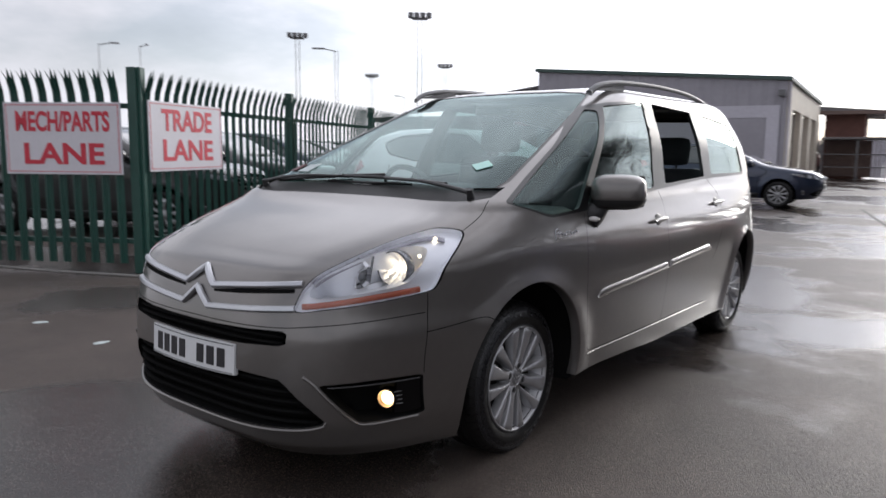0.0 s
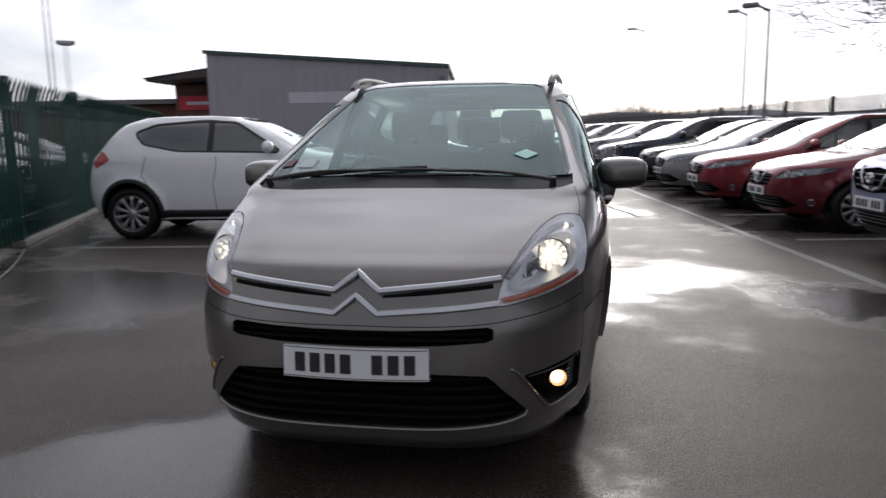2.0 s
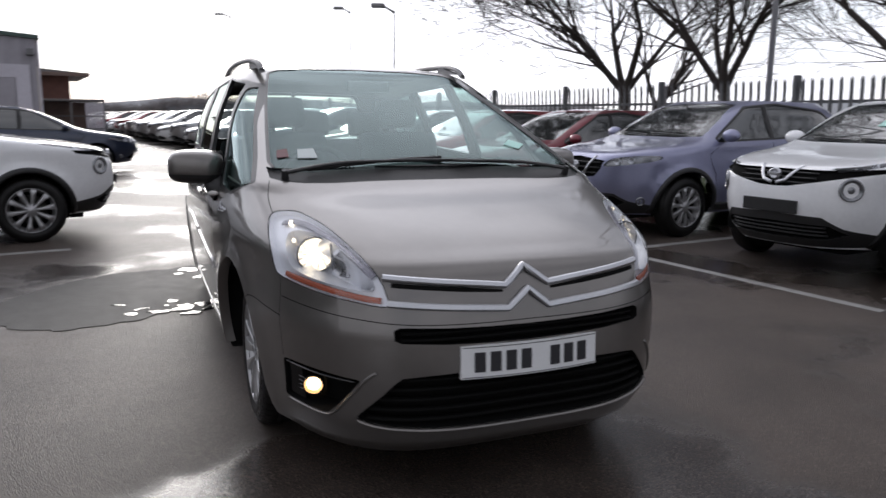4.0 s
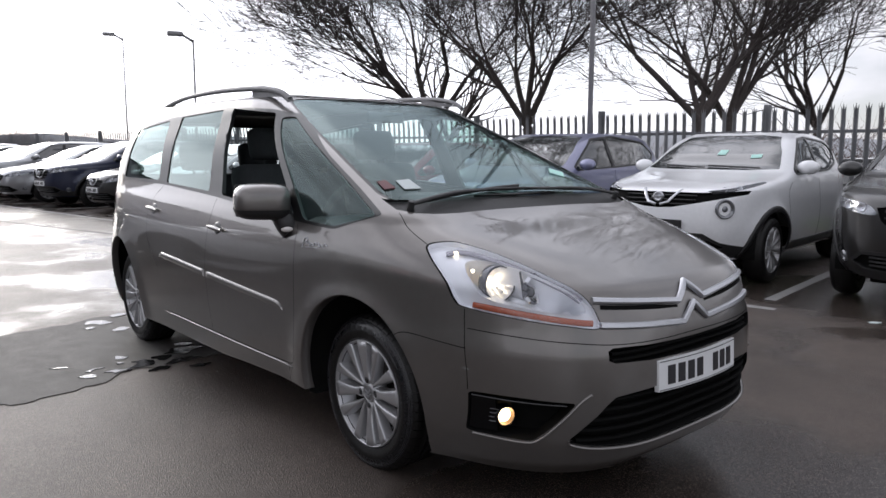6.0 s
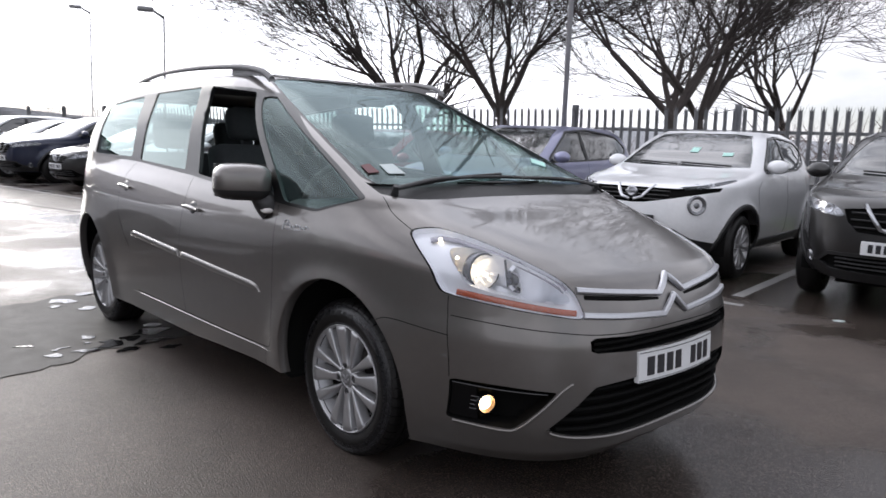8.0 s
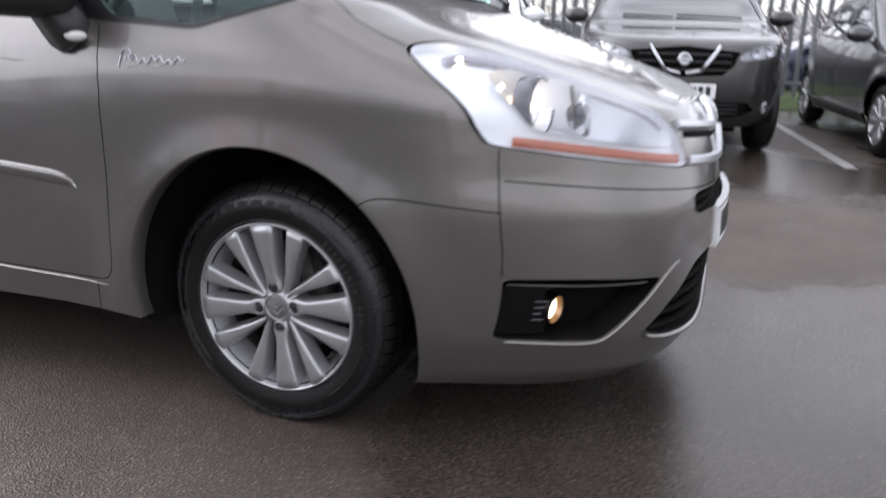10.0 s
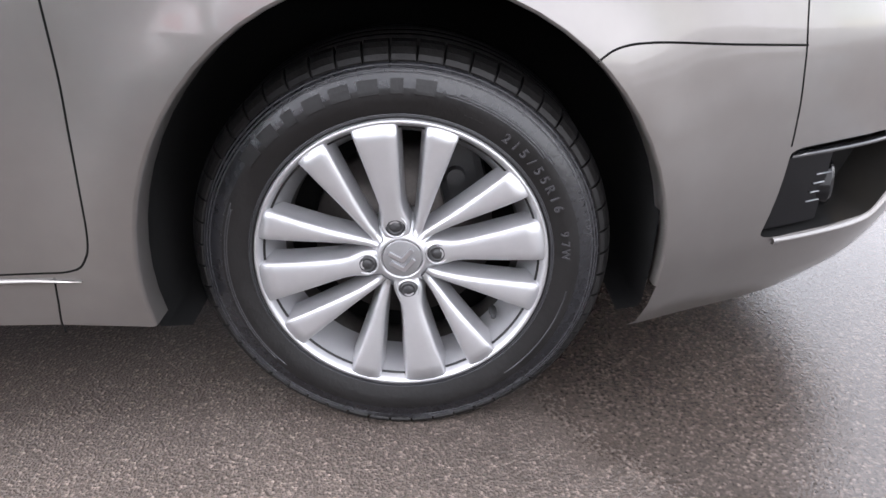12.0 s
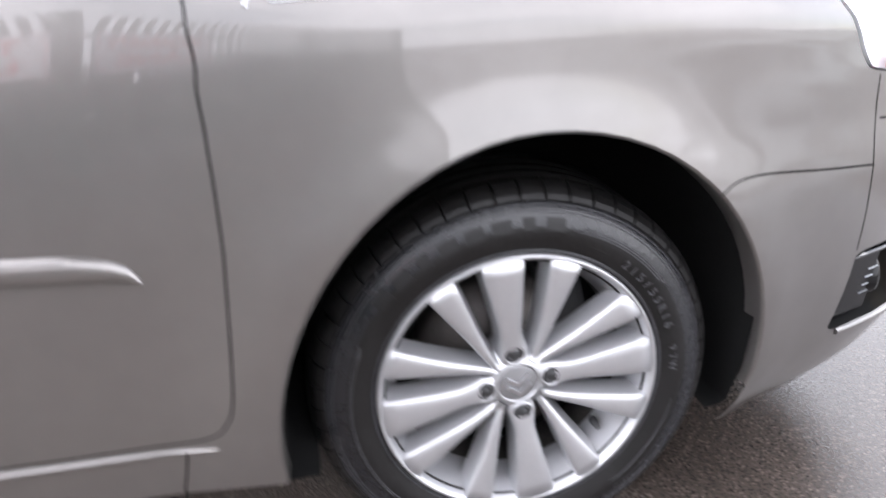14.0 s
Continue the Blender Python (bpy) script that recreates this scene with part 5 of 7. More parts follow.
        mesh_object("tail_lamp", [(w.x * s, w.y, w.z) for w in q], [(0, 1, 2, 3)], M_TAIL, car)
        # wipers
    def on_screen(x, z, lift):
        p = sh.from_front(abs(x), z)
        n, q = sh.normal(p, z), sh.place(p, z)
        return Vector((math.copysign(q.x + n.x * lift, x), q.y + n.y * lift, q.z + n.z * lift)), Vector((math.copysign(n.x, x), n.y, n.z))
    for (xa, za), (xb, zb), (px, pz), join in (((-0.57, 1.093), (0.06, 1.134), (-0.665, 1.078), 0.62), ((0.47, 1.108), (-0.20, 1.122), (0.640, 1.076), 0.55)):
        path, nor = [], []
        for k in range(21):
            e = k / 20
            q, n = on_screen(xa + (xb - xa) * e, za + (zb - za) * e + 0.006 * math.sin(math.pi * e), 0.010)
            path.append(tuple(q))
            nor.append(tuple(n))
        wiper = mesh_object("wiper", *sweep(path, nor, 0.0065, 0.006), M_BLACK, car, "black wiper resting at the screen foot")
        arm, nor = [], []
        for k in range(13):
            e = k / 12
            x, z = px + (xa + (xb - xa) * join - px) * e, pz + (za + (zb - za) * join - pz) * e
            q, n = on_screen(x, z, 0.018 + 0.016 * math.sin(math.pi * min(1, e * 1.1)) * (e < 0.95))
            arm.append(tuple(q))
            nor.append(tuple(n))
        mesh_object("wiper_arm", *sweep(arm, nor, 0.009, 0.005, widths=[1.3 - 0.6 * k / 12 for k in range(13)]), M_BLACK, wiper)
        q, n = on_screen(px, pz, 0.0)
        bm = bmesh.new()
        rod(bm, q - n * 0.01, q + n * 0.028, 0.016, 0.012, 14)
        part("pivot_cap", bm, M_BLACK, wiper)

    # cabin: floor, dashboard, wheel and seats
    bm = bmesh.new()
    box(bm, -0.78, 0.46, 0.255, 0.78, 2.27, 0.34)
    box(bm, -0.44, -0.62, 0.24, 0.44, 3.2, 0.34)
    part("cabin_floor", bm, M_DARK, car)
    bm = bmesh.new()
    box(bm, -0.76, 0.38, 0.34, -0.74, 2.9, 0.98)
    part("door_lining", bm, M_DASH, car)
    bm = bmesh.new()
    box(bm, 0.74, 0.38, 0.34, 0.76, 2.9, 0.98)
    part("door_lining", bm, M_DASH, car)
    bm = bmesh.new()
    box(bm, -0.74, -0.10, 0.82, 0.74, 0.62, 1.02, 0.06)
    box(bm, -0.20, 0.20, 0.98, 0.20, 0.60, 1.09, 0.05)
    for v_ in bm.verts:
        v_.co.z -= 0.10 * max(0, (abs(v_.co.x) - 0.45)) + 0.03 * max(0, 0.1 - v_.co.y)
    part("dashboard", bm, M_DASH, car, "dark dashboard top", True)
    tv, tf = [], []
    for k in range(32):
        a = 2 * math.pi * k / 32
        for j in range(8):
            b = 2 * math.pi * j / 8
            tv.append(pose(-0.37, 0.68, 1.0, -62) @ Vector(((0.185 + 0.016 * math.cos(b)) * math.cos(a), (0.185 + 0.016 * math.cos(b)) * math.sin(a), 0.016 * math.sin(b))))
    for k in range(32):
        for j in range(8):
            a, b = k * 8 + j, k * 8 + (j + 1) % 8
            tf.append((a, b, (b + 8) % 256, (a + 8) % 256))
    mesh_object("steering_wheel", tv, tf, M_DASH, car)

    def seat(x, y, w, high):
        bm = bmesh.new()
        box(bm, x - w / 2, y - 0.28, 0.52, x + w / 2, y + 0.25, 0.68, 0.05)
        box(bm, x - w / 2, -0.07, 0.0, x + w / 2, 0.09, high, 0.06, pose(0, y + 0.26, 0.62, -14))
        s_ = part("seat", bm, M_SEAT, car, "dark grey cloth seat", True)
        for hx in ((x,) if w < 0.7 else (x - 0.42, x, x + 0.42)):
            bm = bmesh.new()
            box(bm, hx - 0.135, -0.05, high + 0.03, hx + 0.135, 0.07, high + 0.22, 0.05, pose(0, y + 0.26, 0.62, -14))
            rod(bm, pose(0, y + 0.26, 0.62, -14) @ Vector((hx - 0.06, 0.01, high - 0.02)), pose(0, y + 0.26, 0.62, -14) @ Vector((hx - 0.06, 0.01, high + 0.06)), 0.008)
            rod(bm, pose(0, y + 0.26, 0.62, -14) @ Vector((hx + 0.06, 0.01, high - 0.02)), pose(0, y + 0.26, 0.62, -14) @ Vector((hx + 0.06, 0.01, high + 0.06)), 0.008)
            part("headrest", bm, M_SEAT, s_, "", True)
    seat(-0.37, 1.12, 0.52, 0.62)
    seat(0.37, 1.12, 0.52, 0.62)
    seat(0.0, 2.05, 1.34, 0.54)
    # papers and stickers on the screen
    for x, z, w, h, m_, turn, name, lab in ((0.505, 1.192, 0.056, 0.034, M_STICKER, 20, "screen_sticker", "pale green diamond sticker"), (-0.54, 1.160, 0.042, 0.030, M_PAPER, 4, "screen_paper", "white paper slip behind the glass"), (-0.640, 1.160, 0.026, 0.026, M_BOX, 4, "screen_paper", "red slip behind the glass")):
        p = sh.from_front(abs(x), z)
        c, n = sh.place(p, z) + sh.normal(p, z) * 0.0025, sh.normal(p, z)
        up = (sh.place(p, z + 0.01) - sh.place(p, z - 0.01)).normalized()
        side = n.cross(up).normalized()
        s_ = 1 if x > 0 else -1
        shape = [(-w, 0), (0, -h), (w, 0), (0, h)] if "diamond" in lab else [(-w, -h), (w, -h), (w * 0.9, h), (-w * 0.8, h * 0.8)]
        pv = [c + side * a + up * (b * 1.6) for a, b in shape]
        pv += [q - n * 0.003 for q in pv]
        mesh_object(name, [(q.x * s_, q.y, q.z) for q in pv], [(0, 1, 2, 3), (4, 5, 6, 7), (0, 1, 5, 4), (1, 2, 6, 5), (2, 3, 7, 6), (3, 0, 4, 7)], m_, car, lab, False)
    # rear-view mirror
    part("interior_mirror", boxed(-0.12, 0.93, 1.455, 0.12, 0.955, 1.515, 0.012), M_BLACK, car)
    # underside
    part("underbody", boxed(-0.44, -0.62, 0.19, 0.44, 3.0, 0.235, 0.02), M_DARK, car)
    return car


people_carrier()


# ---- a dark repair patch and slivers of water beside the rear wheel ----
def flat_shape(outline, high, jag, seed):
    """A thin sheet with a ragged edge from a plan outline."""
    out = []
    n = len(outline)
    for i in range(n):
        a, b = Vector(outline[i]), Vector(outline[(i + 1) % n])
        m = max(2, int((b - a).length / 0.05))
        for k in range(m):
            p = a.lerp(b, k / m)
            q = Vector((p.x * 6, p.y * 6, seed))
            f = Vector((p.x * 25, p.y * 25, seed + 3))
            out.append((p.x + jag * (noise.noise(q) + 0.4 * noise.noise(f)), p.y + jag * (noise.noise(q + Vector((9, 4, 0))) + 0.4 * noise.noise(f + Vector((5, 1, 0)))), high))
    m = len(out)
    verts = out + [(x * 1.0, y * 1.0, -0.002) for x, y, z in out]
    return verts, [tuple(range(m))] + [(i, (i + 1) % m, m + (i + 1) % m, m + i) for i in range(m)]


tagged(mesh_object("asphalt_patch", *flat_shape([(-2.35, 2.35), (-1.95, 3.05), (-1.50, 3.42), (-0.82, 3.60), (-0.30, 3.30), (-0.10, 2.60), (-0.30, 2.02), (-1.10, 1.98), (-1.50, 1.78), (-1.85, 1.78)], 0.004, 0.075, 2.0), M_PATCH, smooth=False), "dark worn asphalt patch beside the rear wheel", "patch", kind="structure")
rng = random.Random(4)
for cx, cy, r in ((-0.88, 3.42, 0.09), (-0.80, 3.10, 0.07), (-0.70, 2.24, 0.10), (-0.78, 2.02, 0.09), (-0.98, 2.10, 0.08), (-1.14, 2.04, 0.06), (-0.66, 3.60, 0.07), (-1.05, 2.32, 0.04), (-0.60, 2.42, 0.05), (-1.24, 2.16, 0.04),
                  (-0.94, 1.92, 0.05), (-1.32, 2.02, 0.04), (-0.72, 1.84, 0.05), (-1.10, 2.22, 0.03), (-0.96, 3.26, 0.05), (-1.42, 2.30, 0.05), (-0.86, 2.16, 0.06)):
    ring = [(cx + r * rng.uniform(0.35, 1.1) * math.cos(a) * 1.3, cy + r * rng.uniform(0.35, 1.1) * math.sin(a)) for a in [2 * math.pi * k / 9 for k in range(9)]]
    tagged(mesh_object("puddle", *flat_shape(ring, 0.0075, 0.055, 7.0), M_WATER, smooth=False), "small ragged puddle on the worn asphalt", "puddle", group="puddles by the rear wheel")

joint = [LOT @ Vector((1.72 + 0.98 * k / 60 + 0.03 * noise.noise(Vector((k * 0.4, 2, 0))), 16.4 - 8.9 * k / 60, 0)) for k in range(61)]
jv, jf = [], []
for k, q in enumerate(joint):
    w = 0.035 + 0.02 * noise.noise(Vector((k * 0.7, 5, 0)))
    jv += [(q.x - w, q.y, 0.0005), (q.x - w * 0.9, q.y, 0.004), (q.x + w * 0.9, q.y, 0.004), (q.x + w, q.y, 0.0005)]
for k in range(60):
    for i in range(3):
        jf.append((4 * k + i, 4 * k + i + 1, 4 * k + i + 5, 4 * k + i + 4))
tagged(mesh_object("asphalt_joint", jv, jf, M_PATCH, smooth=False), "dark filled joint running along the lane", "joint", kind="structure")

# ---- parked cars ----
M_CARGLASS = mat("parked_car_glass", (0.016, 0.020, 0.021), rough=0.04, coat=1.0, vary=0.1, scale=2, ior=2.0)
M_HEADLAMP = mat("unlit_headlamp", (0.20, 0.205, 0.22), rough=0.18, metal=0.5, coat=1.0, vary=0.25, scale=14)

CAR_SHAPES = {
    # rows: height, nose y, tail y, half width, roundness in front, roundness behind
    "crossover": dict(rows=[(0.26, -0.72, 3.12, 0.80, 3.2, 4), (0.40, -0.82, 3.22, 0.86, 3.4, 4), (0.60, -0.86, 3.26, 0.882, 3.6, 4), (0.80, -0.84, 3.24, 0.882, 3.8, 4),
                            (0.93, -0.74, 3.20, 0.875, 4.4, 4), (1.00, -0.42, 3.17, 0.866, 5.2, 4.2), (1.05, 0.00, 3.14, 0.855, 6.2, 4.2), (1.10, 0.30, 3.08, 0.835, 7, 4.5),
                            (1.30, 0.72, 2.90, 0.745, 7, 5), (1.44, 1.02, 2.72, 0.675, 7, 5), (1.52, 1.28, 2.48, 0.57, 6, 5)], base=2.53, pillar=1.50, cladding=True, wheel=(0.335, 0.225),
                      glass=[(0.62, 1.085), (1.90, 1.115), (2.34, 1.20), (2.46, 1.33), (2.20, 1.42), (1.60, 1.465), (1.18, 1.435)], screen=(1.115, 1.495, 0.72, 0.52), crown=0.03,
                      lamp=[(0.44, 0.93), (0.60, 0.955), (0.74, 1.005), (0.78, 1.00), (0.72, 0.955), (0.58, 0.915)], grille=[(0.0, 0.765), (0.14, 0.772), (0.40, 0.822), (0.62, 0.872), (0.735, 0.900), (0.745, 0.935), (0.40, 0.915), (0.0, 0.915)],
                      lower=[(0.0, 0.33), (0.45, 0.34), (0.58, 0.39), (0.48, 0.46), (0.0, 0.47)], round_lamp=(0.60, 0.765, 0.092), plate=0.60,
                      valance=[(0.0, 0.265), (0.45, 0.268), (0.70, 0.29), (0.725, 0.38), (0.56, 0.44), (0.44, 0.53), (0.0, 0.545)]),
    "suv": dict(rows=[(0.26, -0.76, 3.34, 0.82, 3.4, 4), (0.40, -0.86, 3.44, 0.88, 3.6, 4), (0.60, -0.90, 3.47, 0.903, 3.8, 4), (0.80, -0.89, 3.46, 0.903, 4.0, 4),
                      (0.93, -0.80, 3.42, 0.895, 4.6, 4), (1.00, -0.50, 3.39, 0.885, 5.4, 4.2), (1.05, -0.10, 3.36, 0.872, 6.4, 4.2), (1.10, 0.16, 3.32, 0.852, 7, 4.6),
                      (1.30, 0.60, 3.18, 0.770, 7, 5), (1.46, 0.95, 3.02, 0.700, 7, 5), (1.55, 1.25, 2.85, 0.60, 6, 5)], base=2.646, pillar=1.42, cladding=True, wheel=(0.345, 0.225),
                glass=[(0.44, 1.085), (1.50, 1.115), (2.55, 1.16), (2.78, 1.28), (2.52, 1.43), (1.70, 1.505), (1.08, 1.46)], screen=(1.115, 1.52, 0.73, 0.54), crown=0.03,
                lamp=[(0.42, 0.80), (0.60, 0.815), (0.78, 0.86), (0.80, 0.92), (0.66, 0.915), (0.48, 0.875)], grille=[(0.0, 0.66), (0.30, 0.68), (0.38, 0.76), (0.42, 0.86), (0.0, 0.90)],
                lower=[(0.0, 0.34), (0.50, 0.35), (0.60, 0.40), (0.52, 0.47), (0.0, 0.48)], round_lamp=(0.69, 0.42, 0.05), plate=0.56,
                valance=[(0.0, 0.265), (0.50, 0.268), (0.76, 0.29), (0.765, 0.36), (0.62, 0.42), (0.53, 0.50), (0.0, 0.515)]),
    "hatchback": dict(rows=[(0.22, -0.76, 3.36, 0.80, 3.2, 4), (0.34, -0.86, 3.44, 0.85, 3.4, 4), (0.50, -0.90, 3.47, 0.880, 3.6, 4), (0.68, -0.88, 3.45, 0.884, 3.8, 4),
                            (0.80, -0.76, 3.42, 0.878, 4.4, 4), (0.87, -0.46, 3.40, 0.868, 5.2, 4.2), (0.93, -0.04, 3.36, 0.856, 6.2, 4.2), (0.98, 0.24, 3.33, 0.84, 7, 4.6),
                            (1.20, 0.74, 3.16, 0.755, 7, 5), (1.36, 1.12, 2.95, 0.68, 7, 5), (1.45, 1.45, 2.72, 0.58, 6, 5)], base=2.70, pillar=1.50, cladding=False, wheel=(0.315, 0.210),
                      glass=[(0.50, 0.965), (1.50, 0.99), (2.55, 1.03), (2.80, 1.14), (2.50, 1.31), (1.80, 1.405), (1.28, 1.365)], screen=(0.995, 1.42, 0.72, 0.52), crown=0.03,
                      lamp=[(0.42, 0.66), (0.60, 0.67), (0.76, 0.72), (0.80, 0.79), (0.66, 0.775), (0.50, 0.73)], grille=[(0.0, 0.56), (0.30, 0.57), (0.36, 0.64), (0.38, 0.70), (0.0, 0.73)],
                      lower=[(0.0, 0.27), (0.48, 0.28), (0.60, 0.33), (0.50, 0.43), (0.0, 0.44)], round_lamp=(0.68, 0.37, 0.045), plate=0.49),
}


def parked_car(shape, name, label, material, m, group="", rails=False, plated=True):
    d = CAR_SHAPES[shape]
    car = thing(name, label, "car", m, group)
    base, (wr, rim) = d["base"], d["wheel"]
    sh = Shell(d["rows"], 1.5, [(0, wr, wr + 0.06), (base, wr, wr + 0.06)], crown=d["crown"], flare=0.03)
    loops = []

    def even(loop, n=4):
        out = []
        for a, b in zip(loop, loop[1:] + loop[:1]):
            out += [tuple(Vector(a).lerp(Vector(b), k / n)) for k in range(n)]
        return out
    glass_loop = corners(d["glass"], 0.05, 3, 0.12)
    loops.append(("window_rubber", sh.side_loop(outset(glass_loop, 0.022))))
    # two panes each side, with a pillar between them
    split = d["pillar"]

    def clipped(loop, keep_front):
        out = []
        inside = (lambda p: p[0] <= split - 0.035) if keep_front else (lambda p: p[0] >= split + 0.035)
        edge = split - 0.035 if keep_front else split + 0.035
        for a, b in zip(loop, loop[1:] + loop[:1]):
            if inside(a):
                out.append(a)
            if inside(a) != inside(b):
                t = (edge - a[0]) / (b[0] - a[0])
                out.append((edge, a[1] + (b[1] - a[1]) * t))
        return out
    loops.append(("front_side_window", sh.side_loop(clipped(glass_loop, True))))
    loops.append(("rear_side_window", sh.side_loop(clipped(glass_loop, False))))
    z0, z1, x0, x1 = d["screen"]
    loops.append(("windscreen", sh.front_loop(even([(0.0, z0), (x0 * 0.6, z0), (x0, z0 + 0.012), ((x0 + x1) / 2 + 0.02, (z0 + z1) / 2), (x1, z1 - 0.02), (x1 * 0.6, z1), (0.0, z1)], 3))))
    loops.append(("headlamp", sh.front_loop(rounded(d["lamp"], 3))))
    zt = sh.z0 + 0.60 * (sh.z1 - sh.z0)
    loops.append(("tail_lamp", sh.side_loop(corners([(sh.tail(zt) - 0.38, zt - 0.01), (sh.tail(zt) - 0.13, zt - 0.13), (sh.tail(zt) - 0.07, zt - 0.02), (sh.tail(zt) - 0.13, zt + 0.10), (sh.tail(zt) - 0.28, zt + 0.08)], 0.03))))
    if d["cladding"]:
        loops.append(("valance", sh.front_loop(even(d["valance"], 3))))
    loops.append(("grille", sh.front_loop(even(d["grille"], 3))))
    loops.append(("lower_intake", sh.front_loop(even(d["lower"], 3))))
    for y in (0, base):
        loops.append(("cut", sh.side_loop([(y + (wr + 0.045) * math.cos(a), max(wr + (wr + 0.05) * math.sin(a), 0.1)) for a in [math.radians(-30 + 240 * k / 24) for k in range(25)]])))
    rear = sh.z0 + 0.62 * (sh.z1 - sh.z0)
    gaps = [sh.side_loop([(0.45, rear - 0.05), (0.42, 0.7), (0.47, 0.38)]), sh.side_loop([(1.42, rear), (1.46, 0.7), (1.44, 0.38)]), sh.side_loop([(2.30, rear), (2.36, 0.80), (2.22, 0.62)])]
    for g in gaps:
        g = [tuple(Vector(g[0]).lerp(Vector(g[1]), k / 4)) for k in range(4)] + [tuple(Vector(g[1]).lerp(Vector(g[2]), k / 4)) for k in range(5)]
        loops.append(("panel_gap", sh.strip(g, 0.004)))
    pts, cut = sh.pieces(loops, 84, 44)
    v, f = sh.surface(pts, cut["body"])
    skin = sh.norms
    rv, rf = sh.roof(60, 8)
    o = len(v)
    mesh_object("body", v + rv, f + [tuple(i + o for i in t) for t in rf], material, car, normals=skin)
    for s in (1, -1):
        for pane in ("front_side_window", "rear_side_window"):
            v, f = sh.surface(pts, cut[pane], sides=(s,), lift=-0.006)
            mesh_object("side_window", v, f, M_CARGLASS, car, normals=sh.norms)
        v, f = sh.surface(pts, cut["window_rubber"], sides=(s,), lift=0.002, thick=0.012)
        mesh_object("window_rubber", v, f, M_RUBBER, car)
        v, f = sh.surface(pts, cut["headlamp"], sides=(s,), lift=0.004, thick=0.012)
        lamp_ob = mesh_object("headlamp", v, f, M_LENS, car)
        v, f = sh.surface(pts, cut["headlamp"], sides=(s,), lift=-0.028, thick=-0.028)
        mesh_object("reflector", v, f, M_HEADLAMP, lamp_ob)
        lx, lz = [q[0] for q in d["lamp"]], [q[1] for q in d["lamp"]]
        for e in (0.34, 0.64):
            x = min(lx) + (max(lx) - min(lx)) * e
            z = min(lz) + (max(lz) - min(lz)) * (0.30 + 0.42 * e)
            r = 0.30 * (max(lz) - min(lz))
            p = sh.from_front(x, z)
            q, n = sh.place(p, z), sh.normal(p, z)
            n = Vector((n.x * 0.4, n.y, n.z * 0.2)).normalized()
            mm = Matrix.Translation(q - n * 0.018) @ n.to_track_quat("X", "Z").to_matrix().to_4x4()
            rv, rf = revolve([(-0.012, 0.0), (-0.010, r * 0.45), (0.006, r * 0.88), (0.006, r), (-0.02, r * 1.05)], 16)
            moved = [mm @ Vector(w) for w in rv]
            mesh_object("bowl", [(w.x * s, w.y, w.z) for w in moved], rf, M_CHROME, lamp_ob)
        x, z, r = d["round_lamp"]
        p = sh.from_front(x, z)
        q, n = sh.place(p, z), sh.normal(p, z)
        mm = Matrix.Translation(q) @ n.to_track_quat("X", "Z").to_matrix().to_4x4()
        rv, rf = revolve([(0.002, 0.0), (0.004, r * 0.30), (-0.012, r * 0.34), (-0.010, r * 0.55), (0.010, r * 0.82), (0.018, r * 0.88), (0.016, r), (-0.03, r * 1.08)], 24)
        mesh_object("round_lamp", [((mm @ Vector(w)).x * s, (mm @ Vector(w)).y, (mm @ Vector(w)).z) for w in rv], rf, M_HEADLAMP, car)
        v, f = sh.surface(pts, cut["tail_lamp"], sides=(s,), lift=0.006, thick=0.014)
        mesh_object("tail_lamp", v, f, M_TAIL, car)
        bm = bmesh.new()
        bmesh.ops.create_uvsphere(bm, u_segments=14, v_segments=10, radius=1.0)
        zm = d["glass"][0][1] + 0.06
        bmesh.ops.transform(bm, matrix=Matrix.Translation((s * (sh.wide(zm) + 0.11), d["glass"][0][0] + 0.12, zm)) @ Matrix.Diagonal((0.115, 0.07, 0.075, 1)), verts=bm.verts[:])
        part("door_mirror", bm, material, car, "", True)
        for y in (0, base):
            lv, lf = [], []
            for k in range(17):
                a = math.radians(-10 + 200 * k / 16)
                for xx, rr in ((0.80, wr + 0.055), (0.5, wr + 0.055), (0.45, 0.0)):
                    lv.append((s * xx, y + rr * math.cos(a), wr + rr * math.sin(a)))
            for k in range(16):
                for j in range(2):
                    a = k * 3 + j
                    lf.append((a, a + 1, a + 4, a + 3))
            mesh_object("arch_liner", lv, lf, M_DARK, car)
            if d["cladding"]:
                path, nor = [], []
                for k in range(21):
                    a = math.radians(-8 + 196 * k / 20)
                    ly, lz = y + (wr + 0.072) * math.cos(a), max(wr + (wr + 0.077) * math.sin(a), sh.z0 + 0.01)
                    p = sh.from_side(ly, lz)
                    n, q = sh.normal(p, lz), sh.place(p, lz)
                    q = q + n * 0.004
                    path.append((q.x * s, q.y, q.z))
                    nor.append((n.x * s, n.y, n.z))
                mesh_object("arch_cladding", *sweep(path, nor, 0.030, 0.010), M_BLACK, car, "black plastic arch edge")
            put_wheel(car, shape, Matrix.Translation((s * (sh.wide(0.4) - 0.115), y, wr)) @ pose(0, 0, 0, 0, 0, 0 if s > 0 else 180), wr, rim, 0.215, 10, False, 17 * y + 9 * s)
        # black cladding along the sill
        path, nor = [], []
        for k in range(13):
            y = wr + 0.10 + (base - 2 * wr - 0.20) * k / 12
            p = sh.from_side(y, sh.z0 + 0.07)
            n = sh.normal(p, sh.z0 + 0.07)
            q = sh.place(p, sh.z0 + 0.07) + n * 0.002
            path.append((q.x * s, q.y, q.z))
            nor.append((n.x * s, n.y, n.z))
        mesh_object("sill_cladding", *sweep(path, nor, 0.055, 0.012), M_BLACK, car)
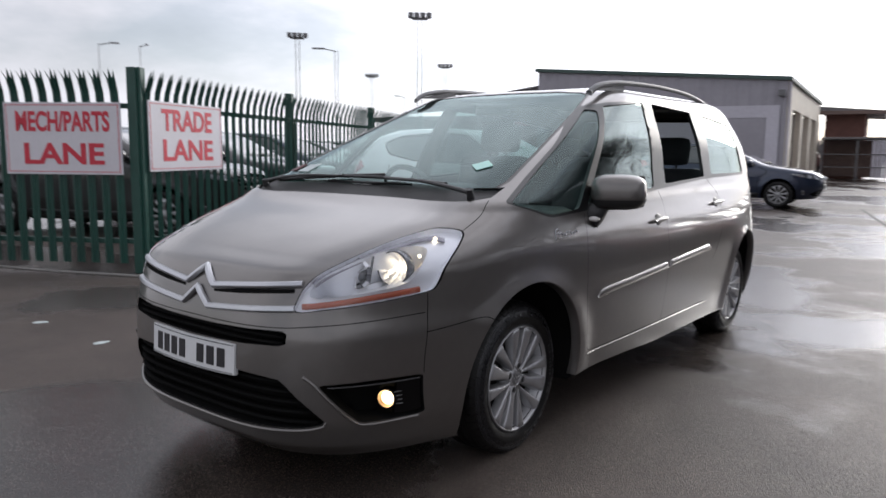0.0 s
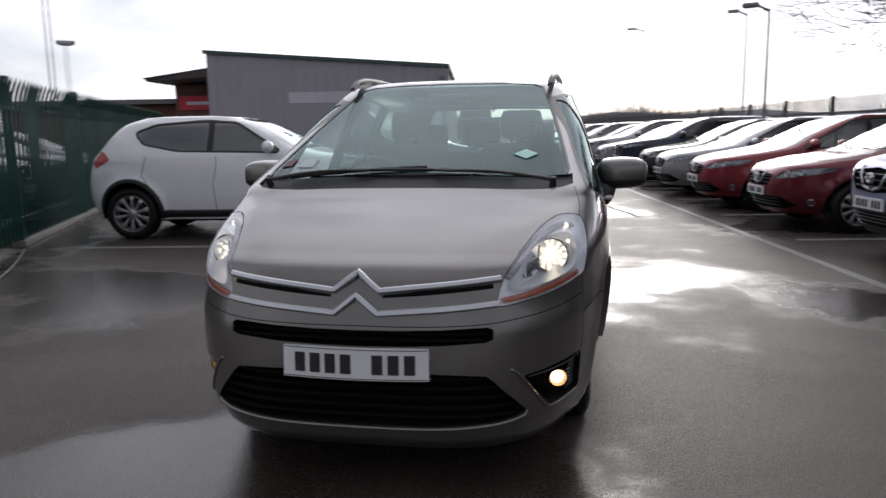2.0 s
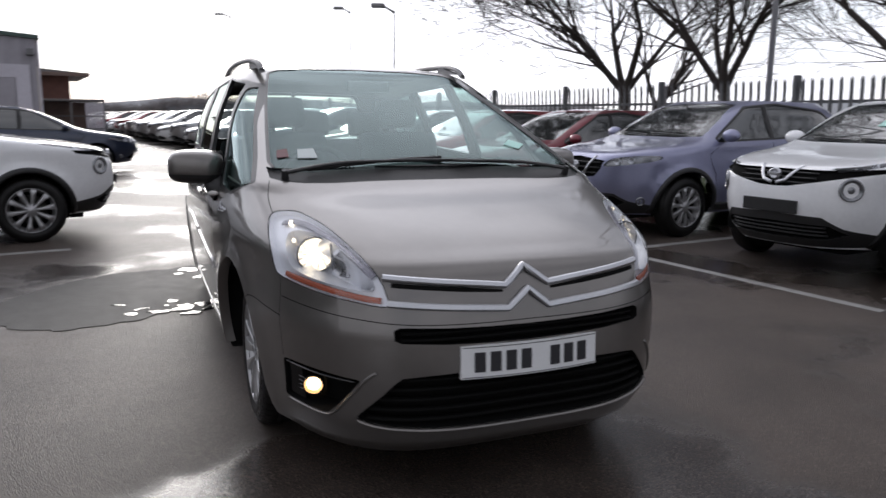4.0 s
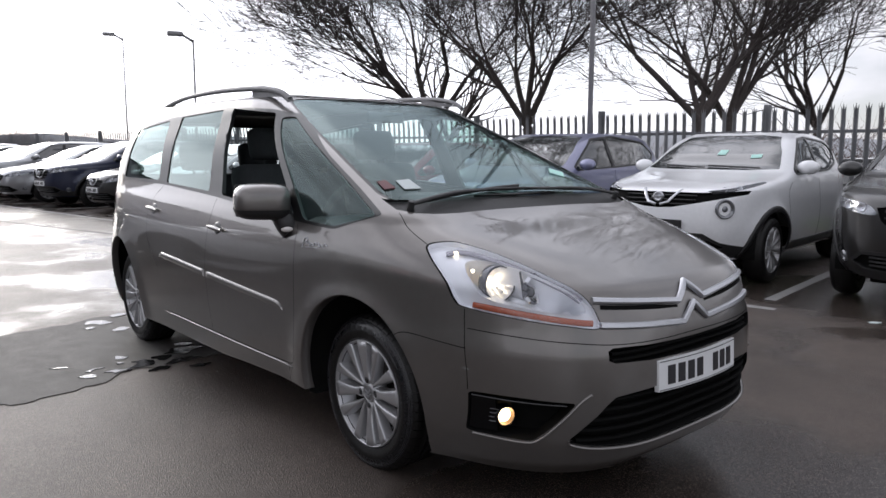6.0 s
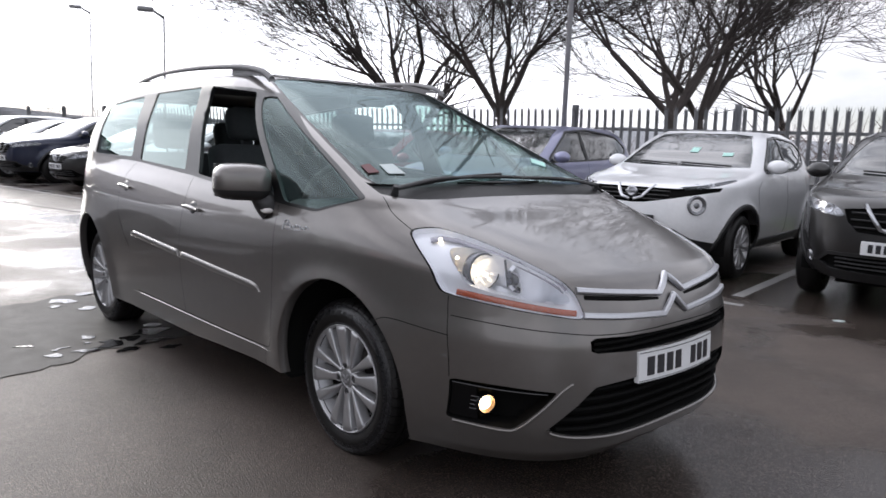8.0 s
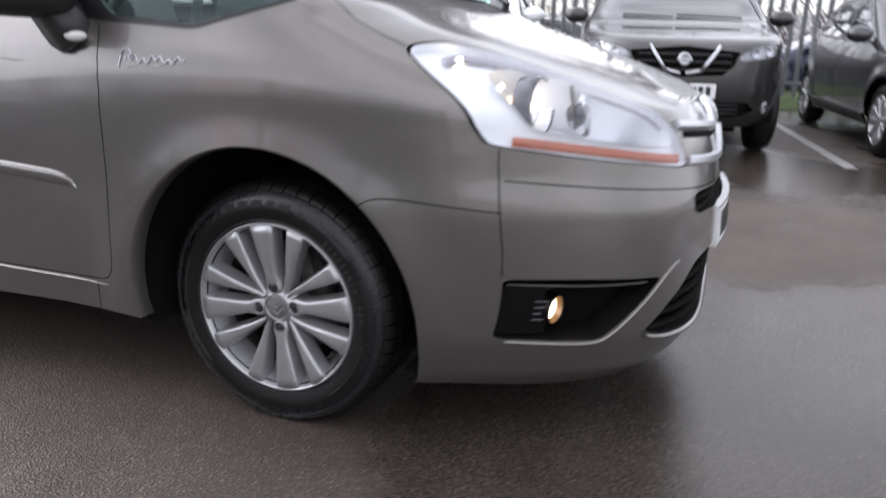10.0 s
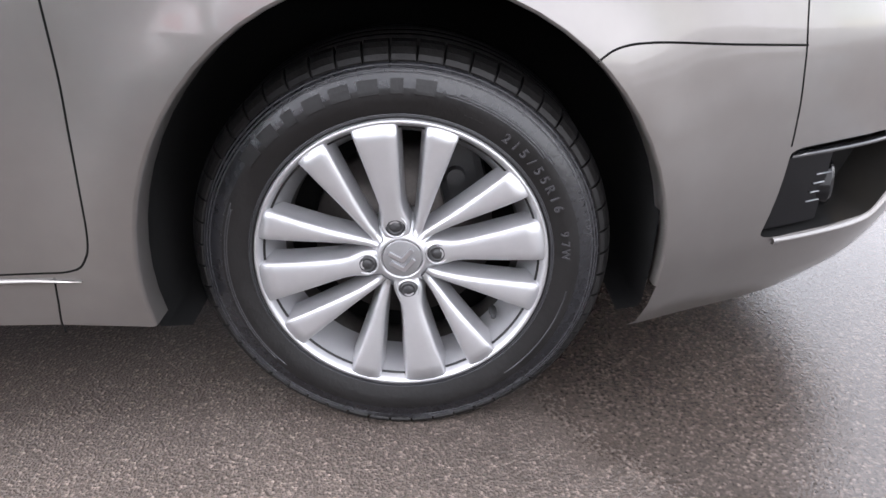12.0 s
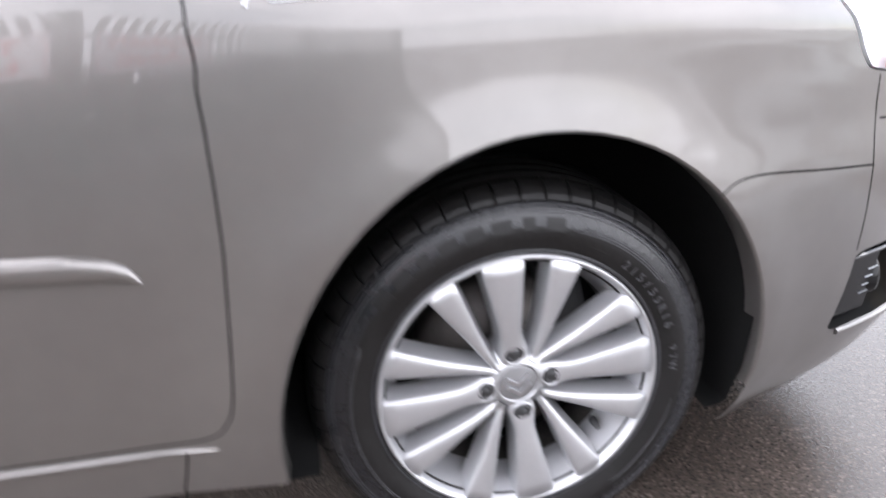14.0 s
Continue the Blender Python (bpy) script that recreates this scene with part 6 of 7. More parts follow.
        if rails:
            path = [(s * 0.60, y, sh.z1 + 0.045 - 0.05 * abs(y - 1.9) ** 2.5 * 0.6) for y in np.linspace(1.1, 2.75, 12)]
            mesh_object("roof_rail", *sweep(path, [(0, 0, 1)] * 12, 0.016, 0.012), M_CHROME, car)
    v, f = sh.surface(pts, cut["windscreen"], lift=-0.004)
    mesh_object("windscreen", v, f, M_CARGLASS, car, normals=sh.norms)
    v, f = sh.surface(pts, cut["panel_gap"], lift=-0.001)
    mesh_object("panel_gap", v, f, M_DARK, car)
    if d["cladding"]:
        v, f = sh.surface(pts, cut["valance"], lift=0.003, thick=0.012)
        mesh_object("valance", v, f, M_BLACK, car, "black plastic lower bumper")
    for name_ in ("grille", "lower_intake"):
        v, f = sh.surface(pts, cut[name_], lift=-0.03, thick=-0.03)
        intake = mesh_object(name_, v, f, M_DARK, car)
        zs = [z for x, z in d["grille" if name_ == "grille" else "lower"]]
        for k in range(3):
            z = min(zs) + (max(zs) - min(zs)) * (k + 1) / 4
            half = 0.36 if name_ == "grille" else 0.46
            path, nor = [], []
            for j in range(13):
                x = -half + 2 * half * j / 12
                p = sh.from_front(abs(x), z)
                n = sh.normal(p, z)
                q = sh.place(p, z) - n * 0.012
                path.append((math.copysign(q.x, x), q.y, q.z))
                nor.append((math.copysign(n.x, x), n.y, n.z))
            mesh_object("slat", *sweep(path, nor, 0.008, 0.008), M_BLACK, intake)
    # bright V round a disc badge
    gz0, gz1 = min(z for x, z in d["grille"]), max(z for x, z in d["grille"])
    for s in (1, -1):
        line = [(0.27 if shape == "suv" else 0.19, gz1 + 0.006), (0.14 if shape == "suv" else 0.10, gz0 + 0.055), (0.02, gz0 + 0.030)]
        path, nor = [], []
        for a, b in zip(line[:-1], line[1:]):
            for k in range(5):
                x, z = Vector(a).lerp(Vector(b), k / 4)
                p = sh.from_front(x, z)
                q, n = sh.place(p, z), sh.normal(p, z)
                path.append(((q.x + n.x * 0.003) * s, q.y + n.y * 0.003, q.z + n.z * 0.003))
                nor.append((n.x * s, n.y, n.z))
        mesh_object("grille_trim", *sweep(path, nor, 0.015, 0.005), M_CHROME, car)
    q = sh.place(0.0, (gz0 + gz1) / 2 + 0.02)
    bv, bf = revolve([(0.02, 0.0), (0.02, 0.028), (0.028, 0.034), (0.028, 0.048), (0.0, 0.052)], 20)
    mesh_object("badge", [(w[1], q.y - 0.012 - w[0], q.z + w[2]) for w in bv], bf, M_CHROME, car)
    part("badge_bar", boxed(-0.06, q.y - 0.045, q.z - 0.010, 0.06, q.y - 0.012, q.z + 0.010, 0.003), M_CHROME, car)
    q = sh.place(0.0, d["plate"])
    plate = part("number_plate", boxed(-0.26, q.y - 0.022, d["plate"] - 0.055, 0.26, q.y - 0.004, d["plate"] + 0.055, 0.004), M_PLATE if plated else M_BLACK, car)
    if plated:
        for k in range(7):
            x = -0.19 + 0.056 * (k + (k > 3))
            part("character", boxed(x - 0.018, q.y - 0.0245, d["plate"] - 0.034, x + 0.018, q.y - 0.0215, d["plate"] + 0.034), M_INK, plate)
    zb = d["screen"][0]
    for x0_, x1_ in ((0.55, -0.02), (-0.04, -0.5)):
        path, nor = [], []
        for k in range(9):
            x = x0_ + (x1_ - x0_) * k / 8
            z = zb + 0.012 + 0.02 * k / 8
            p = sh.from_front(abs(x), z)
            n, q = sh.normal(p, z), sh.place(p, z)
            path.append((math.copysign(q.x + n.x * 0.012, x), q.y + n.y * 0.012, q.z + n.z * 0.012))
            nor.append((math.copysign(n.x, x), n.y, n.z))
        mesh_object("wiper", *sweep(path, nor, 0.008, 0.007), M_BLACK, car)
    for x, z, w, h in ((0.03, 1.30, 0.045, 0.060), (0.42, 1.26, 0.055, 0.035)) if shape == "crossover" else ():
        p = sh.from_front(x, z)
        n = sh.normal(p, z)
        c = sh.place(p, z) + n * 0.002
        up = (sh.place(p, z + 0.01) - sh.place(p, z - 0.01)).normalized()
        side = up.cross(n).normalized()
        pv = [c + side * a + up * b for a, b in ((-w, -h), (w, -h), (w, h), (-w, h))]
        pv += [q - n * 0.004 for q in pv]
        mesh_object("screen_paper", pv, [(0, 1, 2, 3), (4, 5, 6, 7), (0, 1, 5, 4), (1, 2, 6, 5), (2, 3, 7, 6), (3, 0, 4, 7)], M_STICKER, car, "pale slip on the screen", False)
    part("underbody", boxed(-0.5, -0.5, 0.20, 0.5, base + 0.5, 0.30, 0.02), M_DARK, car)
    return car


def recoloured(car, m, material, label):
    """A copy of a parked car in another paint."""
    c = copy_thing(car, m)
    for ob in c.children:
        if ob.name.split(".")[0] in ("body", "door_mirror"):
            ob.data = ob.data.copy()
            ob.data.materials[0] = material
    return tagged(c, label)


M_BLACKPAINT = paint("black_paint", (0.009, 0.0085, 0.009), metal=0.0, rough=0.45)
M_MAUVE = paint("pale_mauve_paint", (0.26, 0.27, 0.40), metal=0.6)
M_DARKRED = paint("dark_red_paint", (0.16, 0.012, 0.025), metal=0.5)
M_RED = paint("red_paint", (0.22, 0.015, 0.025), metal=0.4)
M_SILVER = paint("silver_paint", (0.42, 0.43, 0.45), metal=0.8)
M_NAVY = paint("navy_paint", (0.018, 0.024, 0.055), metal=0.5)
M_GREY = paint("dark_grey_paint", (0.05, 0.05, 0.055), metal=0.6)
M_BLUE = paint("dark_blue_paint", (0.020, 0.030, 0.060), metal=0.5)

ROW = "cars in the row along the fence"


def bay(x, y, turn=-90.0):
    """A place in the car park's axes for a car's front axle."""
    return LOT @ pose(x, y, 0, 0, 0, turn)


NOSE = 4.85                                     # front axles of the row
juke = parked_car("crossover", "crossover_car", "white crossover with black plate, parked nose-out in its bay", M_WHITE, bay(NOSE + 0.03, 1.14), ROW, plated=False)
tagged(recoloured(juke, bay(-1.50, 6.45, 90), M_WHITE, "white crossover parked beside the green palisade fence"), group="cars by the green fence")
suv = parked_car("suv", "suv_car", "black sport utility car with bright grille V", M_BLACKPAINT, bay(NOSE - 0.05, -1.18), ROW)
recoloured(suv, bay(NOSE + 0.05, 3.70), M_MAUVE, "pale mauve sport utility car with roof rails")
hatch = parked_car("hatchback", "hatchback_car", "dark red hatchback with bright lower trim", M_DARKRED, bay(NOSE, 6.40), ROW)
recoloured(hatch, bay(NOSE - 0.1, -3.75), M_GREY, "dark grey hatchback at the end of the row")
recoloured(hatch, bay(NOSE - 0.1, 8.9), M_RED, "red hatchback parked nose-out")
recoloured(hatch, bay(NOSE - 0.1, 11.3), M_SILVER, "silver hatchback parked nose-out")
recoloured(hatch, bay(NOSE + 0.1, 13.7), M_BLACKPAINT, "black hatchback parked nose-out")
recoloured(suv, bay(NOSE, 16.2), M_NAVY, "navy sport utility car parked nose-out")
recoloured(hatch, bay(NOSE - 0.1, 18.7), M_SILVER, "silver hatchback parked nose-out")
recoloured(suv, bay(NOSE, 21.2), M_SILVER, "silver sport utility car parked nose-out")
far_paints = [(M_SILVER, "silver"), (M_WHITE, "white"), (M_NAVY, "navy"), (M_GREY, "dark grey"), (M_RED, "red"), (M_BLACKPAINT, "black"), (M_SILVER, "silver")]
pick = random.Random(5)
for k in range(24):
    paint_, word = far_paints[pick.randrange(7)]
    kind = (hatch, suv, hatch, juke)[pick.randrange(4)]
    what = {hatch: "hatchback", suv: "sport utility car", juke: "crossover"}[kind]
    recoloured(kind, bay(NOSE + pick.uniform(-0.2, 0.2), 23.8 + 2.5 * k), paint_, f"{word} {what} far along the row")
tagged(recoloured(hatch, bay(0.05, 16.3, 90), M_BLUE, "dark blue hatchback standing before the grey shed"), group="cars before the shed")
tagged(recoloured(hatch, LOT @ pose(-1.62, 42.6, 0, 0, 0, 180), M_RED, "small red hatchback by the shed corner"), group="cars before the shed")
# cars beyond both fences
for x, y, turn, kind, p_, word in ((-7.1, 3.69, 114, suv, M_BLACKPAINT, "black"), (-8.1, 5.95, 114, suv, M_GREY, "dark grey"), (-9.15, 8.25, 114, suv, M_BLUE, "dark blue"), (-10.2, 10.5, 114, hatch, M_BLACKPAINT, "black"), (-11.2, 12.8, 114, hatch, M_SILVER, "silver"), (-10.6, -0.75, 32, suv, M_NAVY, "navy")):
    tagged(recoloured(kind, pose(x, y, 0, 0, 0, turn), p_, f"{word} car standing behind the green palisade fence"), group="cars behind the green fence")
for x, y, turn, kind, p_, word in ((13.2, 3.0, 180, hatch, M_GREY, "dark grey"), (13.4, -0.2, 180, suv, M_BLACKPAINT, "black"), (13.6, -3.4, 180, hatch, M_NAVY, "navy"), (13.5, -6.8, 180, suv, M_GREY, "dark grey"), (13.3, 6.2, 180, hatch, M_SILVER, "silver")):
    tagged(recoloured(kind, LOT @ pose(x, y, -0.25, 0, 0, turn), p_, f"{word} car on the far side of the grey palisade fence"), group="cars behind the grey fence")

# ---- lines on the asphalt ----
def line_on_ground(a, b, width, label):
    a, b = Vector(a), Vector(b)
    t = (b - a).normalized()
    s = Vector((-t.y, t.x)) * width / 2
    bm = bmesh.new()
    n = max(2, int((b - a).length / 0.25))
    rows = []
    for k in range(n + 1):
        p = a.lerp(b, k / n)
        w = 1 + 0.18 * noise.noise(Vector((p.x * 3, p.y * 3, 0)))
        rows.append([bm.verts.new((p.x + s.x * w * e, p.y + s.y * w * e, z)) for e, z in ((-1, 0.0005), (-0.94, 0.004), (0.94, 0.004), (1, 0.0005))])
    for r, q in zip(rows[:-1], rows[1:]):
        for j in range(3):
            bm.faces.new((r[j], r[j + 1], q[j + 1], q[j]))
    ob = part("bay_line", bm, M_LINE)
    ob.matrix_world = LOT
    return tagged(ob, label, "road marking", "white bay lines", "structure")


line_on_ground((3.58, -0.15), (3.52, 60.0), 0.09, "worn white lane line along the bays")
for k in range(-3, 22):
    y = 0.02 + 2.56 * k
    line_on_ground((3.95, y), (8.6, y), 0.10, "worn white line between two bays")
line_on_ground((0.2, 18.4), (3.4, 20.6), 0.09, "worn white line across the lane")
line_on_ground((-4.4, 5.0), (-1.2, 5.05), 0.10, "worn white line beside the white crossover")

for fx, fy in ((-3.06, -0.27), (-2.19, -0.27), (3.67, -0.37)):
    fleck = bmesh.new()
    ring = [fleck.verts.new((0.05 * (1 + 0.3 * math.sin(7 * a + fx)) * math.cos(a), 0.032 * (1 + 0.3 * math.cos(5 * a)) * math.sin(a), 0.004)) for a in [math.pi * k / 6 for k in range(12)]]
    fleck.faces.new(ring)
    bmesh.ops.extrude_face_region(fleck, geom=fleck.faces[:])
    for v_ in fleck.verts[12:]:
        v_.co.z = 0.001
    ob = part("leaf_fleck", fleck, M_PAPER)
    ob.matrix_world = pose(fx, fy, 0, 0, 0, 40 * fx)
    tagged(ob, "small pale scrap lying on the wet asphalt", "litter", "scraps on the asphalt")

# ---- palisade fences ----
PALE_MESH = {}


def pale_mesh(key, material, height, width, lean):
    """A W-section palisade pale with a three-pointed top bent outwards."""
    if key in PALE_MESH:
        return PALE_MESH[key]
    h = width / 2
    xs = [(-h, 0.0), (-h * 0.45, 0.014), (0.0, 0.002), (h * 0.45, 0.014), (h, 0.0)]
    verts, faces = [], []
    for z, push in ((0.10, 0.0), (height - 0.42, 0.0), (height - 0.22, lean * 0.25), (height - 0.10, lean * 0.7)):
        for x, y in xs:
            verts.append((x, -(y + push), z))
    for i in range(3):
        for j in range(4):
            a = i * 5 + j
            faces.append((a, a + 1, a + 6, a + 5))
    tips = [(-h * 1.25, -lean * 1.25, height - 0.02), (0.0, -lean * 1.15, height), (h * 1.25, -lean * 1.25, height - 0.02)]
    o = len(verts)
    verts += tips
    faces += [(15, 16, o), (16, 17, o + 1), (17, 18, o + 1), (18, 19, o + 2)]
    me = bpy.data.meshes.new("pale")
    n = len(verts)
    verts += [(x, y + 0.004, z) for x, y, z in verts]
    faces += [tuple(n + i for i in f[::-1]) for f in faces]
    me.from_pydata(verts, [], faces)
    me.materials.append(material)
    PALE_MESH[key] = me
    return me


def palisade(name, label, start, way, length, height, material, pitch, post_every, key, lean, wide=0.068, rails=(0.32, 0.80), top_drop=0.35, group="", nearest=(0, 1e9)):
    """A run of palisade fencing: posts, rails and pales, its face turned to the right of its way."""
    way = Vector(way).normalized()
    m = Matrix.Translation((*start, 0)) @ Matrix.Rotation(math.atan2(way.y, way.x), 4, "Z")
    fence = thing(name, label, "fence", m, group)
    me = pale_mesh(key, material, height, wide, lean)
    far = []
    n = int(length / pitch)
    for k in range(n):
        x = (k + 0.5) * pitch
        if nearest[0] <= x <= nearest[1]:
            ob = new("pale", me)
            ob.parent = fence
            ob.matrix_local = pose(x, -0.045, 0.0, noise.noise(Vector((x, 3, 1))) * 1.5, noise.noise(Vector((x, 7, 1))) * 1.0, 0)
        else:
            far.append(x)
    if far:
        vs, fs = [], []
        base = [tuple(v.co) for v in me.vertices]
        polys = [tuple(p.vertices) for p in me.polygons]
        for x in far:
            o = len(vs)
            vs += [(x + a, b - 0.045, c) for a, b, c in base]
            fs += [tuple(i + o for i in p) for p in polys]
        tagged(mesh_object("far_fencing", vs, fs, material, fence, smooth=False), "pales of the far run of fence", kind="stuff")
    for z in (rails[0], height - top_drop):
        part("rail", boxed(0, -0.025, z - 0.025, length, 0.025, z + 0.025, 0.006), material, fence)
    for k in range(int(length / post_every) + 1):
        x = k * post_every
        part("post", boxed(x - 0.05, -0.02, 0.0, x + 0.05, 0.08, height + 0.02, 0.008), material, fence)
    return fence


FD = Vector((-0.412, 0.911))                    # the way of the green fence
corner_at = Vector((-4.50, 1.35))
palisade("palisade_fence", "dark green steel palisade fence with a sign on it", corner_at, FD, 17.0, 2.0, M_FENCE_GREEN, 0.152, 3.4, "green", 0.09, 0.086, group="green palisade fence")
left_way = Vector((0.85, 0.53)).normalized()
palisade("palisade_fence", "dark green steel palisade fence with a sign on it", corner_at - left_way * 6.8, left_way, 6.8, 2.0, M_FENCE_GREEN, 0.152, 3.4, "green", 0.09, 0.086, group="green palisade fence")
# concrete strip and a loose cable at the fence foot
bm = boxed(3.3, -0.06, 0.0, 17.0, 0.10, 0.07, 0.01)
foot = part("fence_footing", bm, M_CONCRETE)
foot.matrix_world = Matrix.Translation((*corner_at, 0)) @ Matrix.Rotation(math.atan2(FD.y, FD.x), 4, "Z")
tagged(foot, "low concrete strip under the green fence", "footing", kind="structure")
cable_line = rounded([(-7.6, 0.1), (-5.6, 0.65), (-4.35, 1.15), (-3.95, 1.35), (-4.25, 2.0), (-4.9, 3.1), (-5.6, 4.1)], 8, False)
tagged(mesh_object("ground_cable", *sweep([(x, y, 0.012) for x, y in cable_line], [(0, 0, 1)] * len(cable_line), 0.013, 0.010), M_CONCRETE), "pale cable lying along the fence foot", "cable")

# grey fence behind the row, on a grass bank
palisade("palisade_fence", "weathered grey steel palisade fence behind the parked cars", (LOT @ Vector((9.75, 62.0, 0))).xy, (LOT.to_3x3() @ Vector((0, -1, 0))).xy, 78.0, 2.05, M_GALV, 0.165, 3.0, "grey", 0.03, group="grey palisade fence", top_drop=0.42, nearest=(33.0, 77.0))
bank = bmesh.new()
for a, b in ((0, 1),):
    prof = [(9.0, 0.0), (9.15, 0.09), (9.6, 0.12), (11.2, 0.10), (11.6, 0.0)]
    rows = []
    for k in range(81):
        y = -18 + 1.0 * k
        rows.append([bank.verts.new((x + 0.05 * noise.noise(Vector((x, y, 0))), y, z + 0.004 + (0.03 * noise.noise(Vector((x * 2, y * 1.3, 5))) if 0 < i < 4 else 0))) for i, (x, z) in enumerate(prof)])
    for r, q in zip(rows[:-1], rows[1:]):
        for j in range(4):
            bank.faces.new((r[j], r[j + 1], q[j + 1], q[j]))
ob = part("grass_verge", bank, M_GRASS, smooth=True)
ob.matrix_world = LOT
tagged(ob, "narrow strip of winter grass under the grey fence", "verge", kind="structure")
# blades of grass on the strip
gv, gf = [], []
rng = random.Random(11)
for k in range(9000):
    x, y = rng.uniform(9.1, 11.3), rng.uniform(-9, 8)
    a, hgt = rng.uniform(0, 6.28), rng.uniform(0.03, 0.10)
    o = len(gv)
    dx, dy = 0.005 * math.cos(a), 0.005 * math.sin(a)
    gv += [(x - dx, y - dy, 0.09), (x + dx, y + dy, 0.09), (x + rng.uniform(-0.03, 0.03), y + rng.uniform(-0.03, 0.03), 0.10 + hgt)]
    gf.append((o, o + 1, o + 2))
ob = mesh_object("grass", gv, gf, M_GRASS, smooth=False)
ob.matrix_world = LOT
tagged(ob, "short tufted winter grass on the verge", "grass", kind="stuff")


# ---- lane signs ----
def sign(name, label, lines, m, width, height, group):
    board = thing(name, label, "sign", m, group)
    part("board", boxed(-width / 2, -0.006, -height / 2, width / 2, 0.006, height / 2, 0.003), M_SIGN, board)
    for z in (-1, 1):
        part("border", boxed(-width / 2 + 0.02, -0.0085, z * (height / 2 - 0.026) - 0.003, width / 2 - 0.02, -0.0055, z * (height / 2 - 0.026) + 0.003), M_SIGN_RED, board)
        part("border", boxed(z * (width / 2 - 0.026) - 0.003, -0.0085, -height / 2 + 0.02, z * (width / 2 - 0.026) + 0.003, -0.0055, height / 2 - 0.02), M_SIGN_RED, board)
    for text, z, size, wide in lines:
        me = letters(text, size, 0.008)
        me.materials.append(M_SIGN_RED)
        xs = [v.co.x for v in me.vertices]
        k = wide / (max(xs) - min(xs))
        t = new("lettering", me)
        t.parent = board
        t.matrix_local = Matrix.Translation((0, -0.0085, z)) @ pose(0, 0, 0, 90) @ Matrix.Diagonal((k, 1, 1, 1))
    return board


turn = math.degrees(math.atan2(FD.y, FD.x))
face = Vector((FD.y, -FD.x))
c = corner_at + FD * 0.72 + face * 0.075
sign("lane_sign", "white board lettered in red, fixed to the green fence", [("TRADE", 0.155, 0.30, 0.92), ("LANE", -0.15, 0.30, 0.92)], Matrix.Translation((c.x, c.y, 1.36)) @ pose(0, 0, 0, 0, 0, turn), 1.34, 0.70, "lane signs")
turn = math.degrees(math.atan2(left_way.y, left_way.x))
face = Vector((left_way.y, -left_way.x))
c = corner_at - left_way * 0.74 + face * 0.085
sign("lane_sign", "white board lettered in red, fixed to the green fence", [("MECH/PARTS", 0.155, 0.26, 0.98), ("LANE", -0.16, 0.28, 0.84)], Matrix.Translation((c.x, c.y, 1.33)) @ pose(0, 0, 0, 0, 0, turn), 1.22, 0.70, "lane signs")


